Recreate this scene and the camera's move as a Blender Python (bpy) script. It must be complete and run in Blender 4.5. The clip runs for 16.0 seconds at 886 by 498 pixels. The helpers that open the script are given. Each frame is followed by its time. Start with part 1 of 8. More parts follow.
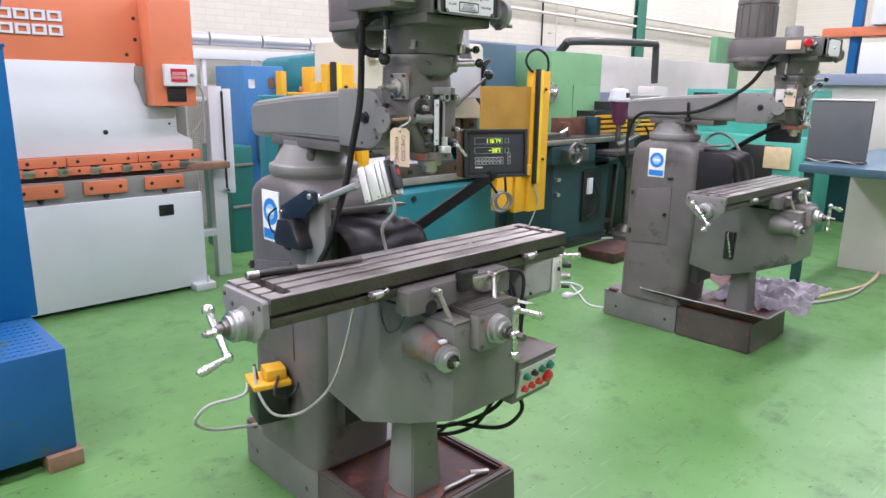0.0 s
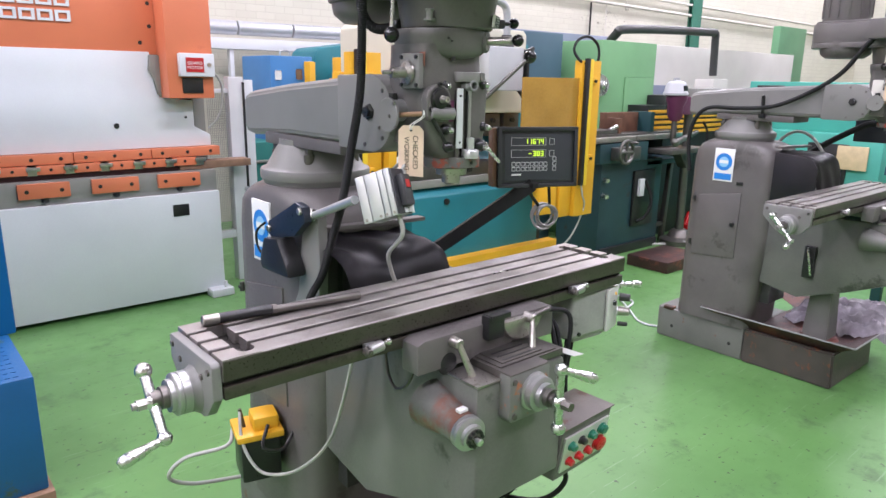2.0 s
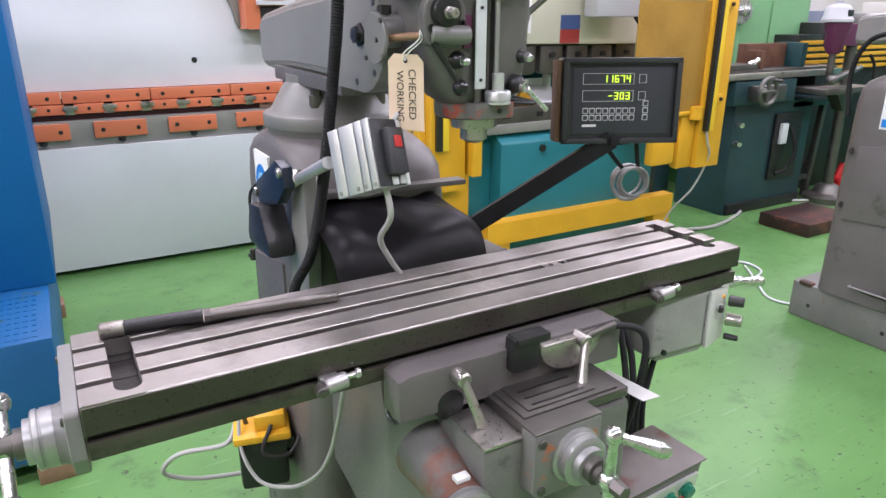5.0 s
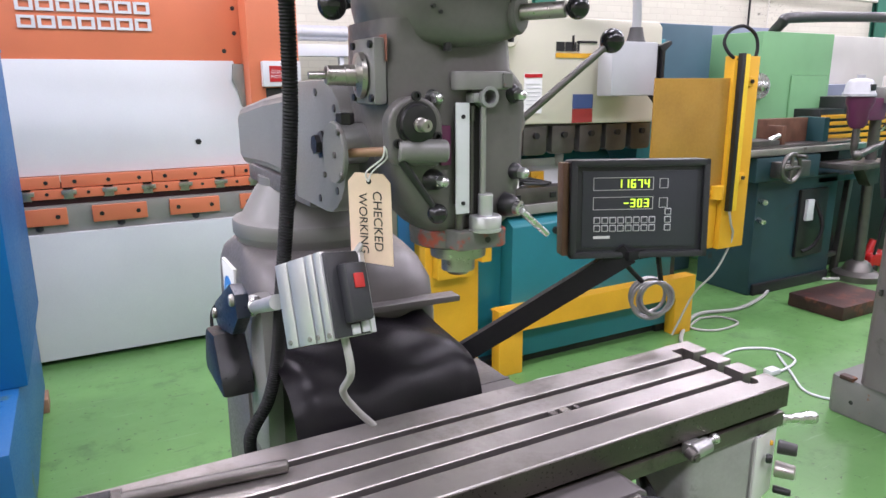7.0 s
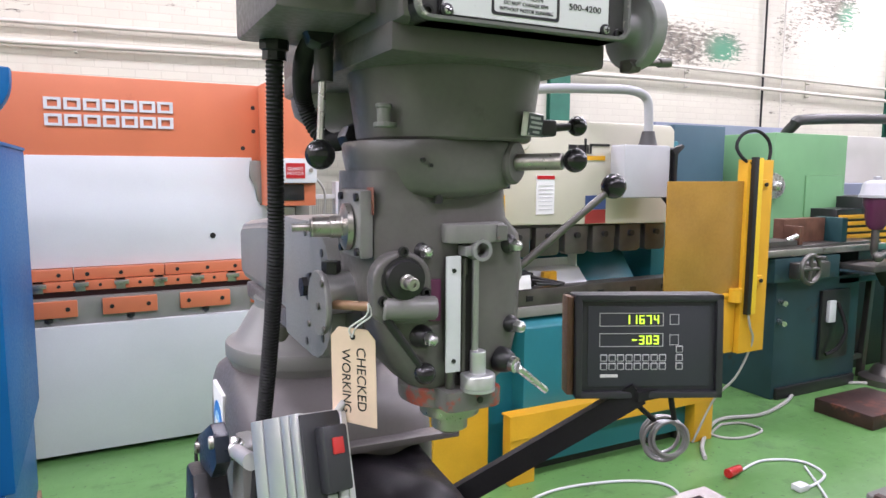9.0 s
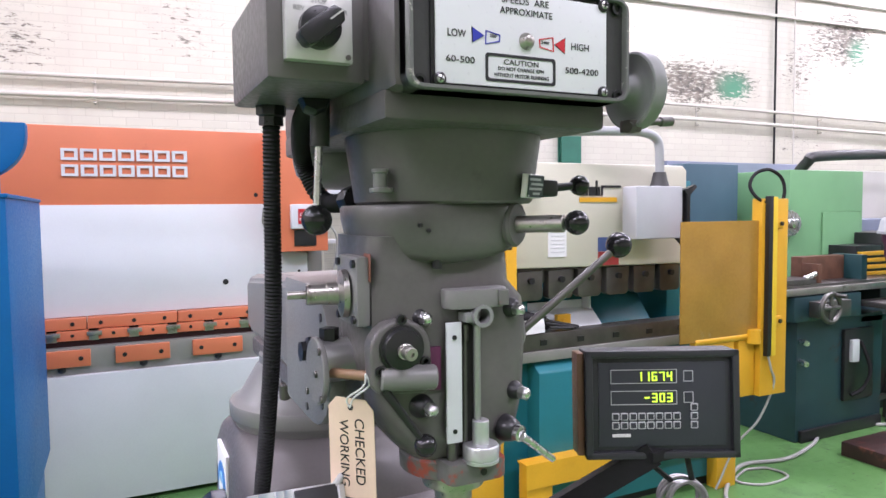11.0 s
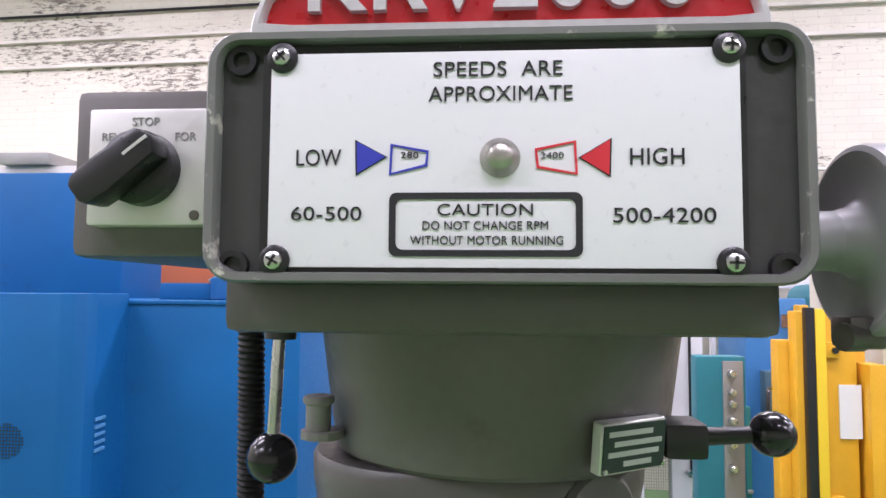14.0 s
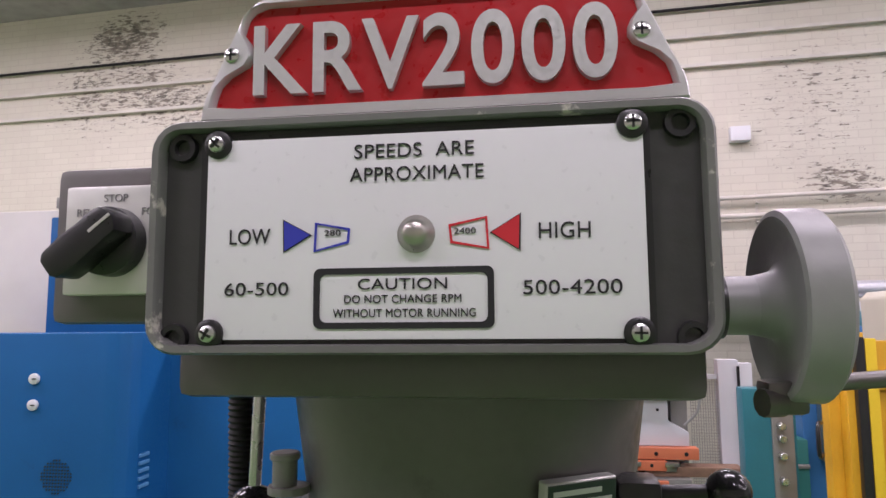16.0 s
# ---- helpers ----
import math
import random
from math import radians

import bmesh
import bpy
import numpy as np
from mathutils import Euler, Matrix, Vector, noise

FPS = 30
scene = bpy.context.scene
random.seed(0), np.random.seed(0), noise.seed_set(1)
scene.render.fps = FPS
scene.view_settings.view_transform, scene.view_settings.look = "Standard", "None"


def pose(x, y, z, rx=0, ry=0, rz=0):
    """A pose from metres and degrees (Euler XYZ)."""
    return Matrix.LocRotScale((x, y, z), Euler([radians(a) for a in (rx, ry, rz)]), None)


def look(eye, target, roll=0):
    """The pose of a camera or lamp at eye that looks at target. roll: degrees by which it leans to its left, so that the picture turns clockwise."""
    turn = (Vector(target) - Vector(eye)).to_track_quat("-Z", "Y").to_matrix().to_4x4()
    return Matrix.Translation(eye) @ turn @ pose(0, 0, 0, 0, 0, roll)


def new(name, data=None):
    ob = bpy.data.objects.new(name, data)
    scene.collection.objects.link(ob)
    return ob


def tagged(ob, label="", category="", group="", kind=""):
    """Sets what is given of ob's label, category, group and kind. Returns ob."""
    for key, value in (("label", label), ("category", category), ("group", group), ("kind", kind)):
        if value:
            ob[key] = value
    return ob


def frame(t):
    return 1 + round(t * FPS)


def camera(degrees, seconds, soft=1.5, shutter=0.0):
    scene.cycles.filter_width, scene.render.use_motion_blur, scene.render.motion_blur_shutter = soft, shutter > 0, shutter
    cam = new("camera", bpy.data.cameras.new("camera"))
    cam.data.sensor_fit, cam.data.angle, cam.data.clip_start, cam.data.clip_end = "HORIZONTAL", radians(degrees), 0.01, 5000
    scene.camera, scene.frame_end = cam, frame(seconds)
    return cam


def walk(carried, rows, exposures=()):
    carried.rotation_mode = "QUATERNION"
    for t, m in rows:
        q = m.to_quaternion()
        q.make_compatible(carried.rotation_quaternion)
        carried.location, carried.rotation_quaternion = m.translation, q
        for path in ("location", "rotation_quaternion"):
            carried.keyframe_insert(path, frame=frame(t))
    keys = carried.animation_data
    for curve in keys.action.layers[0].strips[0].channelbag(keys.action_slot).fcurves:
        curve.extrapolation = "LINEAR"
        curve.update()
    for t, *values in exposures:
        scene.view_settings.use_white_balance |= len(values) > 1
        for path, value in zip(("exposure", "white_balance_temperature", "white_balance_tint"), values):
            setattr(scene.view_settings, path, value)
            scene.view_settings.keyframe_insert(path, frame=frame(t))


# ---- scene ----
cam = camera(66.4, 16.0)
PATH = [
    (0, (0.45, 0.388, 1.643), (1.802, 1.786, 1.176), 0.8),
    (0.5, (0.55, 0.414, 1.643), (1.857, 1.852, 1.17), 1.9),
    (1, (0.623, 0.489, 1.644), (1.888, 1.967, 1.182), 1.8),
    (1.5, (0.711, 0.623, 1.635), (1.982, 2.104, 1.194), 0.4),
    (2, (0.822, 0.716, 1.623), (2.082, 2.192, 1.138), 0.9),
    (2.5, (0.987, 0.782, 1.62), (2.135, 2.35, 1.145), 0.7),
    (3, (1.088, 0.861, 1.609), (2.167, 2.464, 1.093), 0.6),
    (3.5, (1.148, 0.949, 1.591), (2.221, 2.529, 0.996), -0.3),
    (3.7, (1.17, 0.97, 1.588), (2.239, 2.537, 0.953), 0.1),
    (5.8, (1.336, 1.023, 1.582), (2.221, 2.693, 0.929), -0.0),
    (6, (1.344, 1.048, 1.593), (2.259, 2.723, 0.996), -0.1),
    (6.5, (1.376, 1.124, 1.61), (2.325, 2.807, 1.095), -1.1),
    (7, (1.457, 1.178, 1.626), (2.381, 2.888, 1.153), -0.4),
    (7.5, (1.512, 1.202, 1.657), (2.367, 2.967, 1.265), -0.2),
    (8, (1.515, 1.217, 1.674), (2.377, 2.994, 1.359), -0.4),
    (8.5, (1.517, 1.219, 1.688), (2.422, 2.982, 1.419), 0.4),
    (9, (1.517, 1.223, 1.7), (2.418, 2.994, 1.471), 0.3),
    (9.2, (1.518, 1.222, 1.705), (2.414, 2.998, 1.501), 0.0),
    (11.5, (1.562, 1.237, 1.738), (2.401, 3.048, 1.626), -0.4),
    (12, (1.606, 1.252, 1.751), (2.37, 3.097, 1.644), -0.5),
    (12.5, (1.709, 1.337, 1.758), (2.321, 3.24, 1.727), -1.4),
    (13, (1.786, 1.449, 1.786), (2.12, 3.421, 1.812), -2.0),
    (13.5, (1.837, 1.499, 1.817), (1.89, 3.496, 1.902), -1.6),
    (14, (1.896, 1.517, 1.832), (1.758, 3.508, 1.964), 0.4),
    (14.5, (1.902, 1.505, 1.848), (1.691, 3.485, 2.043), -0.3),
    (15, (1.911, 1.495, 1.859), (1.693, 3.468, 2.105), -0.3),
    (15.5, (1.928, 1.496, 1.861), (1.674, 3.463, 2.117), -0.2),
    (16, (1.951, 1.507, 1.849), (1.676, 3.476, 2.068), -0.4),
]
walk(cam, [(t, look(eye, target, roll)) for t, eye, target, roll in PATH], exposures=[(0, 0.0, 5900, 30), (9, 0.0, 5950, 31), (12, 0.0, 5800, 34.5), (13.5, 0.14, 5800, 35), (14.4, -0.12, 6050, 38), (15.2, -0.42, 6200, 40), (16, -0.6, 6200, 40)])

# ---- light ----
world = bpy.data.worlds.new("sky")
scene.world = world
world.use_nodes = True
wn = world.node_tree
sky = wn.nodes.new("ShaderNodeTexSky")
sky.sky_type, sky.sun_disc, sky.sun_elevation, sky.sun_rotation = "NISHITA", False, radians(40), radians(200)
wn.links.new(sky.outputs[0], wn.nodes["Background"].inputs[0])
wn.nodes["Background"].inputs[1].default_value = 0.1


def area_lamp(name, x, y, z, sx, sy, watts, colour=(1, 0.98, 0.94)):
    li = bpy.data.lights.new(name, "AREA")
    li.shape, li.size, li.size_y, li.energy, li.color = "RECTANGLE", sx, sy, watts, colour
    ob = new(name, li)
    ob.matrix_basis = pose(x, y, z)
    return ob


LAMPS = [(x, y) for x in (-5.6, -2.0, 2.6, 7.2, 11.8, 16.0) for y in (-1.0, 2.6, 6.2)]
for lx, ly in LAMPS:
    area_lamp("batten_light", lx, ly, 5.38, 2.6, 0.5, 166)


# ---- materials ----
def mat(name, base, rough=0.5, metal=0.0, var=0.12, scale=6.0, bump=0.05, bscale=90.0, wear=None, wear_amount=0.0, wear_scale=3.0, spec=0.5):
    """Paint, metal or plastic: a base colour with cloudy variation, fine grain in the relief and, if asked, patches of wear."""
    m = bpy.data.materials.new(name)
    m.use_nodes = True
    nt = m.node_tree
    N, L = nt.nodes, nt.links
    b = N["Principled BSDF"]
    tc = N.new("ShaderNodeTexCoord")
    big = N.new("ShaderNodeTexNoise")
    big.inputs["Scale"].default_value, big.inputs["Detail"].default_value = scale, 6
    L.new(tc.outputs["Object"], big.inputs["Vector"])
    fine = N.new("ShaderNodeTexNoise")
    fine.inputs["Scale"].default_value, fine.inputs["Detail"].default_value = bscale, 4
    L.new(tc.outputs["Object"], fine.inputs["Vector"])
    ramp = N.new("ShaderNodeMapRange")
    ramp.inputs["From Min"].default_value, ramp.inputs["From Max"].default_value = 0.3, 0.7
    ramp.inputs["To Min"].default_value, ramp.inputs["To Max"].default_value = 1 - var, 1 + var
    L.new(big.outputs["Fac"], ramp.inputs["Value"])
    mul = N.new("ShaderNodeVectorMath")
    mul.operation = "SCALE"
    mul.inputs[0].default_value = base
    speck = N.new("ShaderNodeMath")
    speck.operation = "MULTIPLY_ADD"
    speck.inputs[1].default_value, speck.inputs[2].default_value = 1.6 * var, -0.8 * var
    L.new(fine.outputs["Fac"], speck.inputs[0])
    both = N.new("ShaderNodeMath")
    L.new(ramp.outputs[0], both.inputs[0])
    L.new(speck.outputs[0], both.inputs[1])
    L.new(both.outputs[0], mul.inputs["Scale"])
    col = mul.outputs[0]
    rr = N.new("ShaderNodeMapRange")
    rr.inputs["From Min"].default_value, rr.inputs["From Max"].default_value = 0.3, 0.7
    rr.inputs["To Min"].default_value, rr.inputs["To Max"].default_value = max(0.03, rough - 0.08), min(1, rough + 0.1)
    L.new(fine.outputs["Fac"], rr.inputs["Value"])
    L.new(rr.outputs[0], b.inputs["Roughness"])
    b.inputs["Metallic"].default_value = metal
    b.inputs["Specular IOR Level"].default_value = spec
    if wear:
        wnz = N.new("ShaderNodeTexNoise")
        wnz.inputs["Scale"].default_value, wnz.inputs["Detail"].default_value, wnz.inputs["Roughness"].default_value = wear_scale, 8, 0.68
        L.new(tc.outputs["Object"], wnz.inputs["Vector"])
        wr = N.new("ShaderNodeMapRange")
        wr.inputs["From Min"].default_value, wr.inputs["From Max"].default_value = 0.72 - wear_amount, 0.78 - wear_amount
        L.new(wnz.outputs["Fac"], wr.inputs["Value"])
        mx = N.new("ShaderNodeMix")
        mx.data_type = "RGBA"
        L.new(wr.outputs[0], mx.inputs["Factor"])
        L.new(col, mx.inputs["A"])
        mx.inputs["B"].default_value = (*wear, 1)
        col = mx.outputs["Result"]
    L.new(col, b.inputs["Base Color"])
    if bump:
        bp = N.new("ShaderNodeBump")
        bp.inputs["Strength"].default_value, bp.inputs["Distance"].default_value = bump, 0.002
        L.new(fine.outputs["Fac"], bp.inputs["Height"])
        L.new(bp.outputs[0], b.inputs["Normal"])
    return m


def glow(name, colour, strength):
    m = bpy.data.materials.new(name)
    m.use_nodes = True
    b = m.node_tree.nodes["Principled BSDF"]
    b.inputs["Base Color"].default_value = (*colour, 1)
    b.inputs["Emission Color"].default_value = (*colour, 1)
    b.inputs["Emission Strength"].default_value = strength
    return m


GREY = mat("grey_machine_enamel", (0.114, 0.104, 0.102), 0.4, 0, 0.14, 5, 0.05, 140, (0.07, 0.066, 0.06), 0.12, 4)
GREY_WORN = mat("worn_grey_enamel", (0.15, 0.15, 0.14), 0.45, 0, 0.14, 6, 0.12, 140, (0.17, 0.065, 0.03), 0.10, 9)
GREY_DARK = mat("dark_grey_enamel", (0.036, 0.036, 0.035), 0.45, 0, 0.12, 6, 0.15, 140)
RUST = mat("rusty_cast_iron", (0.055, 0.03, 0.022), 0.6, 0.1, 0.35, 9, 0.3, 120, (0.2, 0.075, 0.035), 0.2, 6)
STEEL = mat("ground_steel", (0.42, 0.4, 0.37), 0.34, 0.9, 0.16, 7, 0.06, 200, (0.22, 0.2, 0.18), 0.12, 8)
STEEL_DARK = mat("oily_steel", (0.14, 0.13, 0.12), 0.4, 0.8, 0.2, 9, 0.08, 160)
CHROME = mat("chromed_steel", (0.6, 0.6, 0.6), 0.26, 1.0, 0.05, 9, 0, 60)
ALU = mat("aluminium", (0.6, 0.61, 0.62), 0.38, 0.75, 0.08, 9, 0.05, 220)
# Near-black: the shade of slots and recesses put into the colour, with oil.
SLOT_SHADE = mat("slot_shade_and_oil", (0.03, 0.028, 0.026), 0.5, 0.5, 0.2, 12, 0.1, 160)
BLACK = mat("black_plastic", (0.014, 0.014, 0.015), 0.35, 0, 0.15, 10, 0.05, 200)
BLACK_MATT = mat("black_rubber", (0.014, 0.014, 0.015), 0.65, 0, 0.2, 10, 0.1, 150, spec=0.25)
LEATHER = mat("black_leathercloth", (0.013, 0.011, 0.014), 0.36, 0, 0.2, 6, 0.07, 240)
BALL = mat("black_bakelite", (0.012, 0.012, 0.013), 0.16, 0, 0.1, 10, 0.02, 200)
WHITE = mat("white_enamel", (0.62, 0.64, 0.66), 0.4, 0, 0.05, 3, 0.04, 120)
EPWHITE = mat("pale_grey_enamel", (0.635, 0.665, 0.69), 0.42, 0, 0.05, 2, 0.04, 120, (0.52, 0.54, 0.56), 0.06, 2)
PLATE = mat("white_printed_plate", (0.74, 0.74, 0.77), 0.34, 0.0, 0.02, 5, 0.01, 200)
ORANGE = mat("orange_enamel", (0.62, 0.178, 0.08), 0.42, 0, 0.06, 2.5, 0.05, 120, (0.5, 0.13, 0.06), 0.08, 3)
BLUE = mat("blue_enamel", (0.003, 0.095, 0.27), 0.48, 0, 0.1, 2.5, 0.05, 110, (0.006, 0.07, 0.2), 0.09, 3, spec=0.2)
BLUE_WORN = mat("worn_blue_enamel", (0.006, 0.09, 0.25), 0.45, 0, 0.12, 4, 0.1, 110, (0.05, 0.09, 0.07), 0.13, 4)
TEAL = mat("teal_enamel", (0.012, 0.16, 0.2), 0.4, 0, 0.1, 3, 0.06, 110)
TEAL_DARK = mat("dark_teal_enamel", (0.012, 0.055, 0.062), 0.42, 0, 0.15, 4, 0.08, 110)
CREAM = mat("cream_enamel", (0.56, 0.54, 0.44), 0.42, 0, 0.05, 3, 0.05, 110)
YELLOW = mat("yellow_enamel", (0.68, 0.36, 0.012), 0.38, 0, 0.08, 4, 0.05, 110, (0.5, 0.25, 0.01), 0.08, 5)
YELLOW_SCREEN = mat("amber_screen", (0.5, 0.285, 0.05), 0.16, 0, 0.14, 3, 0.03, 60, (0.5, 0.34, 0.14), 0.11, 2.4)
YELLOW_SCREEN.node_tree.nodes["Principled BSDF"].inputs["Transmission Weight"].default_value = 0.35
GREEN = mat("pale_green_enamel", (0.16, 0.36, 0.17), 0.42, 0, 0.07, 3, 0.05, 110)
GREEN_DARK = mat("green_steelwork", (0.02, 0.13, 0.085), 0.5, 0, 0.15, 4, 0.08, 110)
TURQ = mat("turquoise_enamel", (0.06, 0.36, 0.29), 0.42, 0, 0.08, 3, 0.05, 110)
SLATE = mat("slate_blue_enamel", (0.05, 0.11, 0.15), 0.45, 0, 0.08, 3, 0.05, 110)
LILAC = mat("grey_blue_enamel", (0.2, 0.23, 0.31), 0.45, 0, 0.08, 3, 0.05, 110)
OFFWHITE = mat("off_white_enamel", (0.58, 0.56, 0.52), 0.45, 0, 0.05, 3, 0.05, 110)
RED = mat("red_enamel", (0.42, 0.012, 0.014), 0.32, 0, 0.08, 6, 0.05, 150)
REDBTN = mat("red_plastic", (0.45, 0.015, 0.015), 0.3, 0, 0.05, 9, 0.02, 150)
GREENBTN = mat("green_plastic", (0.01, 0.16, 0.1), 0.3, 0, 0.05, 9, 0.02, 150)
SIGNBLUE = mat("sign_blue", (0.02, 0.2, 0.6), 0.4, 0, 0.03, 9, 0.01, 150)
PAPER = mat("white_paper", (0.72, 0.72, 0.72), 0.7, 0, 0.04, 9, 0.02, 150)
FEEDGREY = mat("scuffed_pale_grey", (0.3, 0.3, 0.29), 0.4, 0, 0.16, 9, 0.12, 140, (0.17, 0.17, 0.165), 0.16, 11)
CARD = mat("buff_card_tag", (0.7, 0.54, 0.4), 0.75, 0, 0.07, 14, 0.05, 200)
INK = mat("black_ink", (0.012, 0.012, 0.014), 0.6, 0, 0.05, 9, 0.0, 150)
WOOD = mat("weathered_wood", (0.22, 0.13, 0.08), 0.7, 0, 0.25, 12, 0.2, 60)
PURPLE = mat("maroon_enamel", (0.1, 0.02, 0.06), 0.45, 0, 0.1, 6, 0.05, 110)
POLY = mat("crumpled_polythene", (0.5, 0.46, 0.52), 0.22, 0, 0.25, 14, 0.4, 30)
CABLE_GREY = mat("grey_cable", (0.38, 0.38, 0.36), 0.5, 0, 0.08, 9, 0.05, 150)
REDWORN = mat("worn_red_primer", (0.3, 0.06, 0.035), 0.5, 0, 0.2, 14, 0.1, 150, (0.13, 0.13, 0.12), 0.28, 18)
RIM = mat("chipped_grey_rim", (0.15, 0.153, 0.145), 0.4, 0, 0.1, 9, 0.1, 150, (0.5, 0.48, 0.42), 0.12, 45)
GREYL = mat("light_grey_enamel", (0.24, 0.245, 0.24), 0.38, 0, 0.08, 6, 0.08, 140)
BRASS = mat("browned_bare_metal", (0.26, 0.155, 0.085), 0.5, 0.2, 0.15, 12, 0.08, 150)
SILVER = mat("satin_silver_plate", (0.64, 0.64, 0.62), 0.42, 0.6, 0.05, 9, 0.03, 200)
INKBLUE = mat("blue_print", (0.03, 0.04, 0.42), 0.5, 0, 0.03, 9, 0.0, 150)
INKRED = mat("red_print", (0.6, 0.02, 0.03), 0.5, 0, 0.03, 9, 0.0, 150)
SIGNPALE = mat("sign_pale_blue", (0.25, 0.5, 0.75), 0.4, 0, 0.03, 9, 0.01, 150)
LED = glow("lit_segments", (0.62, 0.9, 0.05), 0.9)
TABLE = mat("ground_table_steel", (0.335, 0.312, 0.297), 0.4, 0.85, 0.14, 9, 0.05, 220, (0.25, 0.23, 0.215), 0.2, 2.2)
# Oily rail; the dark reflections of the table's side are put into its colour.
TABLE_EDGE = mat("oily_rail_with_side_shade", (0.1, 0.088, 0.075), 0.36, 0.65, 0.2, 7, 0.06, 200, (0.06, 0.052, 0.045), 0.15, 8)
DIALALU = mat("turned_aluminium", (0.4, 0.4, 0.4), 0.36, 0.8, 0.1, 9, 0.008, 260)
PRIMER = mat("bare_primer_boss", (0.15, 0.15, 0.14), 0.42, 0, 0.2, 6, 0.1, 140, (0.16, 0.075, 0.05), 0.24, 4)
REDFOOT = mat("worn_red_foot", (0.16, 0.05, 0.035), 0.5, 0, 0.2, 14, 0.1, 150, (0.08, 0.06, 0.05), 0.24, 14)
# Oily steel, darkened further to put the side's dark reflections into colour.
TABLE_FRONT = mat("oily_steel_with_side_shade", (0.075, 0.066, 0.056), 0.33, 0.6, 0.22, 5, 0.06, 200, (0.05, 0.044, 0.038), 0.2, 2)
CHIPPED = mat("chipped_grey_casting", (0.16, 0.16, 0.15), 0.42, 0, 0.12, 9, 0.1, 140, (0.33, 0.12, 0.05), 0.13, 22)
PANELWHITE = mat("white_printed_panel", (0.6, 0.6, 0.58), 0.4, 0, 0.05, 9, 0.04, 140)
KNEE = mat("oil_stained_grey_enamel", (0.135, 0.135, 0.125), 0.36, 0, 0.22, 4, 0.1, 140, (0.05, 0.055, 0.045), 0.13, 3)
RUST_DARK = mat("dark_rusted_tray", (0.045, 0.02, 0.017), 0.5, 0.15, 0.35, 7, 0.25, 110, (0.12, 0.04, 0.025), 0.17, 6)
# GREY's paint made lighter: light on ram and turret sides put into the colour.
GREYM = mat("lightened_grey_enamel", (0.185, 0.183, 0.176), 0.38, 0, 0.1, 4, 0.015, 420, (0.13, 0.127, 0.12), 0.09, 3)
ARMOUR = mat("armoured_cable", (0.3, 0.3, 0.3), 0.4, 0.6, 0.15, 20, 0.1, 200)
TRAYM = mat("rust_streaked_tray_casting", (0.065, 0.054, 0.048), 0.5, 0, 0.2, 6, 0.12, 140, (0.17, 0.06, 0.03), 0.14, 9)
LEVER = mat("dull_steel_lever", (0.15, 0.145, 0.135), 0.42, 0.85, 0.12, 12, 0.05, 200)
LABELBLUE = mat("faded_blue_label", (0.05, 0.085, 0.22), 0.5, 0, 0.08, 20, 0.02, 150)
LABELRED = mat("faded_red_label", (0.3, 0.035, 0.03), 0.5, 0, 0.08, 20, 0.02, 150)
CASTALU = mat("cast_aluminium", (0.62, 0.62, 0.62), 0.36, 0.55, 0.06, 12, 0.03, 400)
PIPE = mat("painted_pipe", (0.55, 0.53, 0.47), 0.5, 0, 0.1, 5, 0.08, 110)
GREYQ = mat("oily_grey_casting", (0.112, 0.106, 0.101), 0.36, 0, 0.16, 7, 0.06, 130, (0.075, 0.07, 0.064), 0.14, 5)
INKORANGE = mat("orange_primer", (0.2, 0.075, 0.05), 0.55, 0, 0.2, 30, 0.05, 150)
PLATEGREEN = mat("dark_green_plate", (0.012, 0.03, 0.024), 0.35, 0, 0.1, 20, 0.02, 150)
KEYPALE = mat("pale_engraved_letters", (0.5, 0.53, 0.5), 0.4, 0.2, 0.05, 20, 0.02, 150)
KEYDIM = mat("dull_grey_print", (0.25, 0.25, 0.25), 0.5, 0, 0.05, 20, 0.0, 150)
LAMP_TUBE = glow("lit_tube", (1, 0.98, 0.94), 4.0)


# ---- shaping ----
def merge(bm, tmp, m=None):
    me = bpy.data.meshes.new("t")
    if m is not None:
        tmp.transform(m)
    tmp.to_mesh(me)
    tmp.free()
    bm.from_mesh(me)
    bpy.data.meshes.remove(me)


def box(bm, x0, x1, y0, y1, z0, z1, bevel=0.0, seg=2, m=None):
    t = bmesh.new()
    bmesh.ops.create_cube(t, size=1.0)
    t.transform(Matrix.Translation(((x0 + x1) / 2, (y0 + y1) / 2, (z0 + z1) / 2)) @ Matrix.Diagonal((abs(x1 - x0), abs(y1 - y0), abs(z1 - z0), 1)))
    if bevel:
        bmesh.ops.bevel(t, geom=t.edges[:], offset=bevel, segments=seg, affect="EDGES", profile=0.6)
    merge(bm, t, m)


def prism(bm, poly, axis, a, b, bevel=0.0, m=None, seg=2):
    """A polygon of two coordinates drawn out along an axis from a to b: x takes (y, z), y takes (x, z), z takes (x, y)."""
    t = bmesh.new()
    def put(p, d):
        return {"x": (d, p[0], p[1]), "y": (p[0], d, p[1]), "z": (p[0], p[1], d)}[axis]
    lo = [t.verts.new(put(p, a)) for p in poly]
    hi = [t.verts.new(put(p, b)) for p in poly]
    n = len(poly)
    t.faces.new(lo)
    t.faces.new(hi[::-1])
    for i in range(n):
        t.faces.new((lo[i], hi[i], hi[(i + 1) % n], lo[(i + 1) % n]))
    bmesh.ops.recalc_face_normals(t, faces=t.faces[:])
    if bevel:
        bmesh.ops.bevel(t, geom=t.edges[:], offset=bevel, segments=seg, affect="EDGES", profile=0.6)
    merge(bm, t, m)


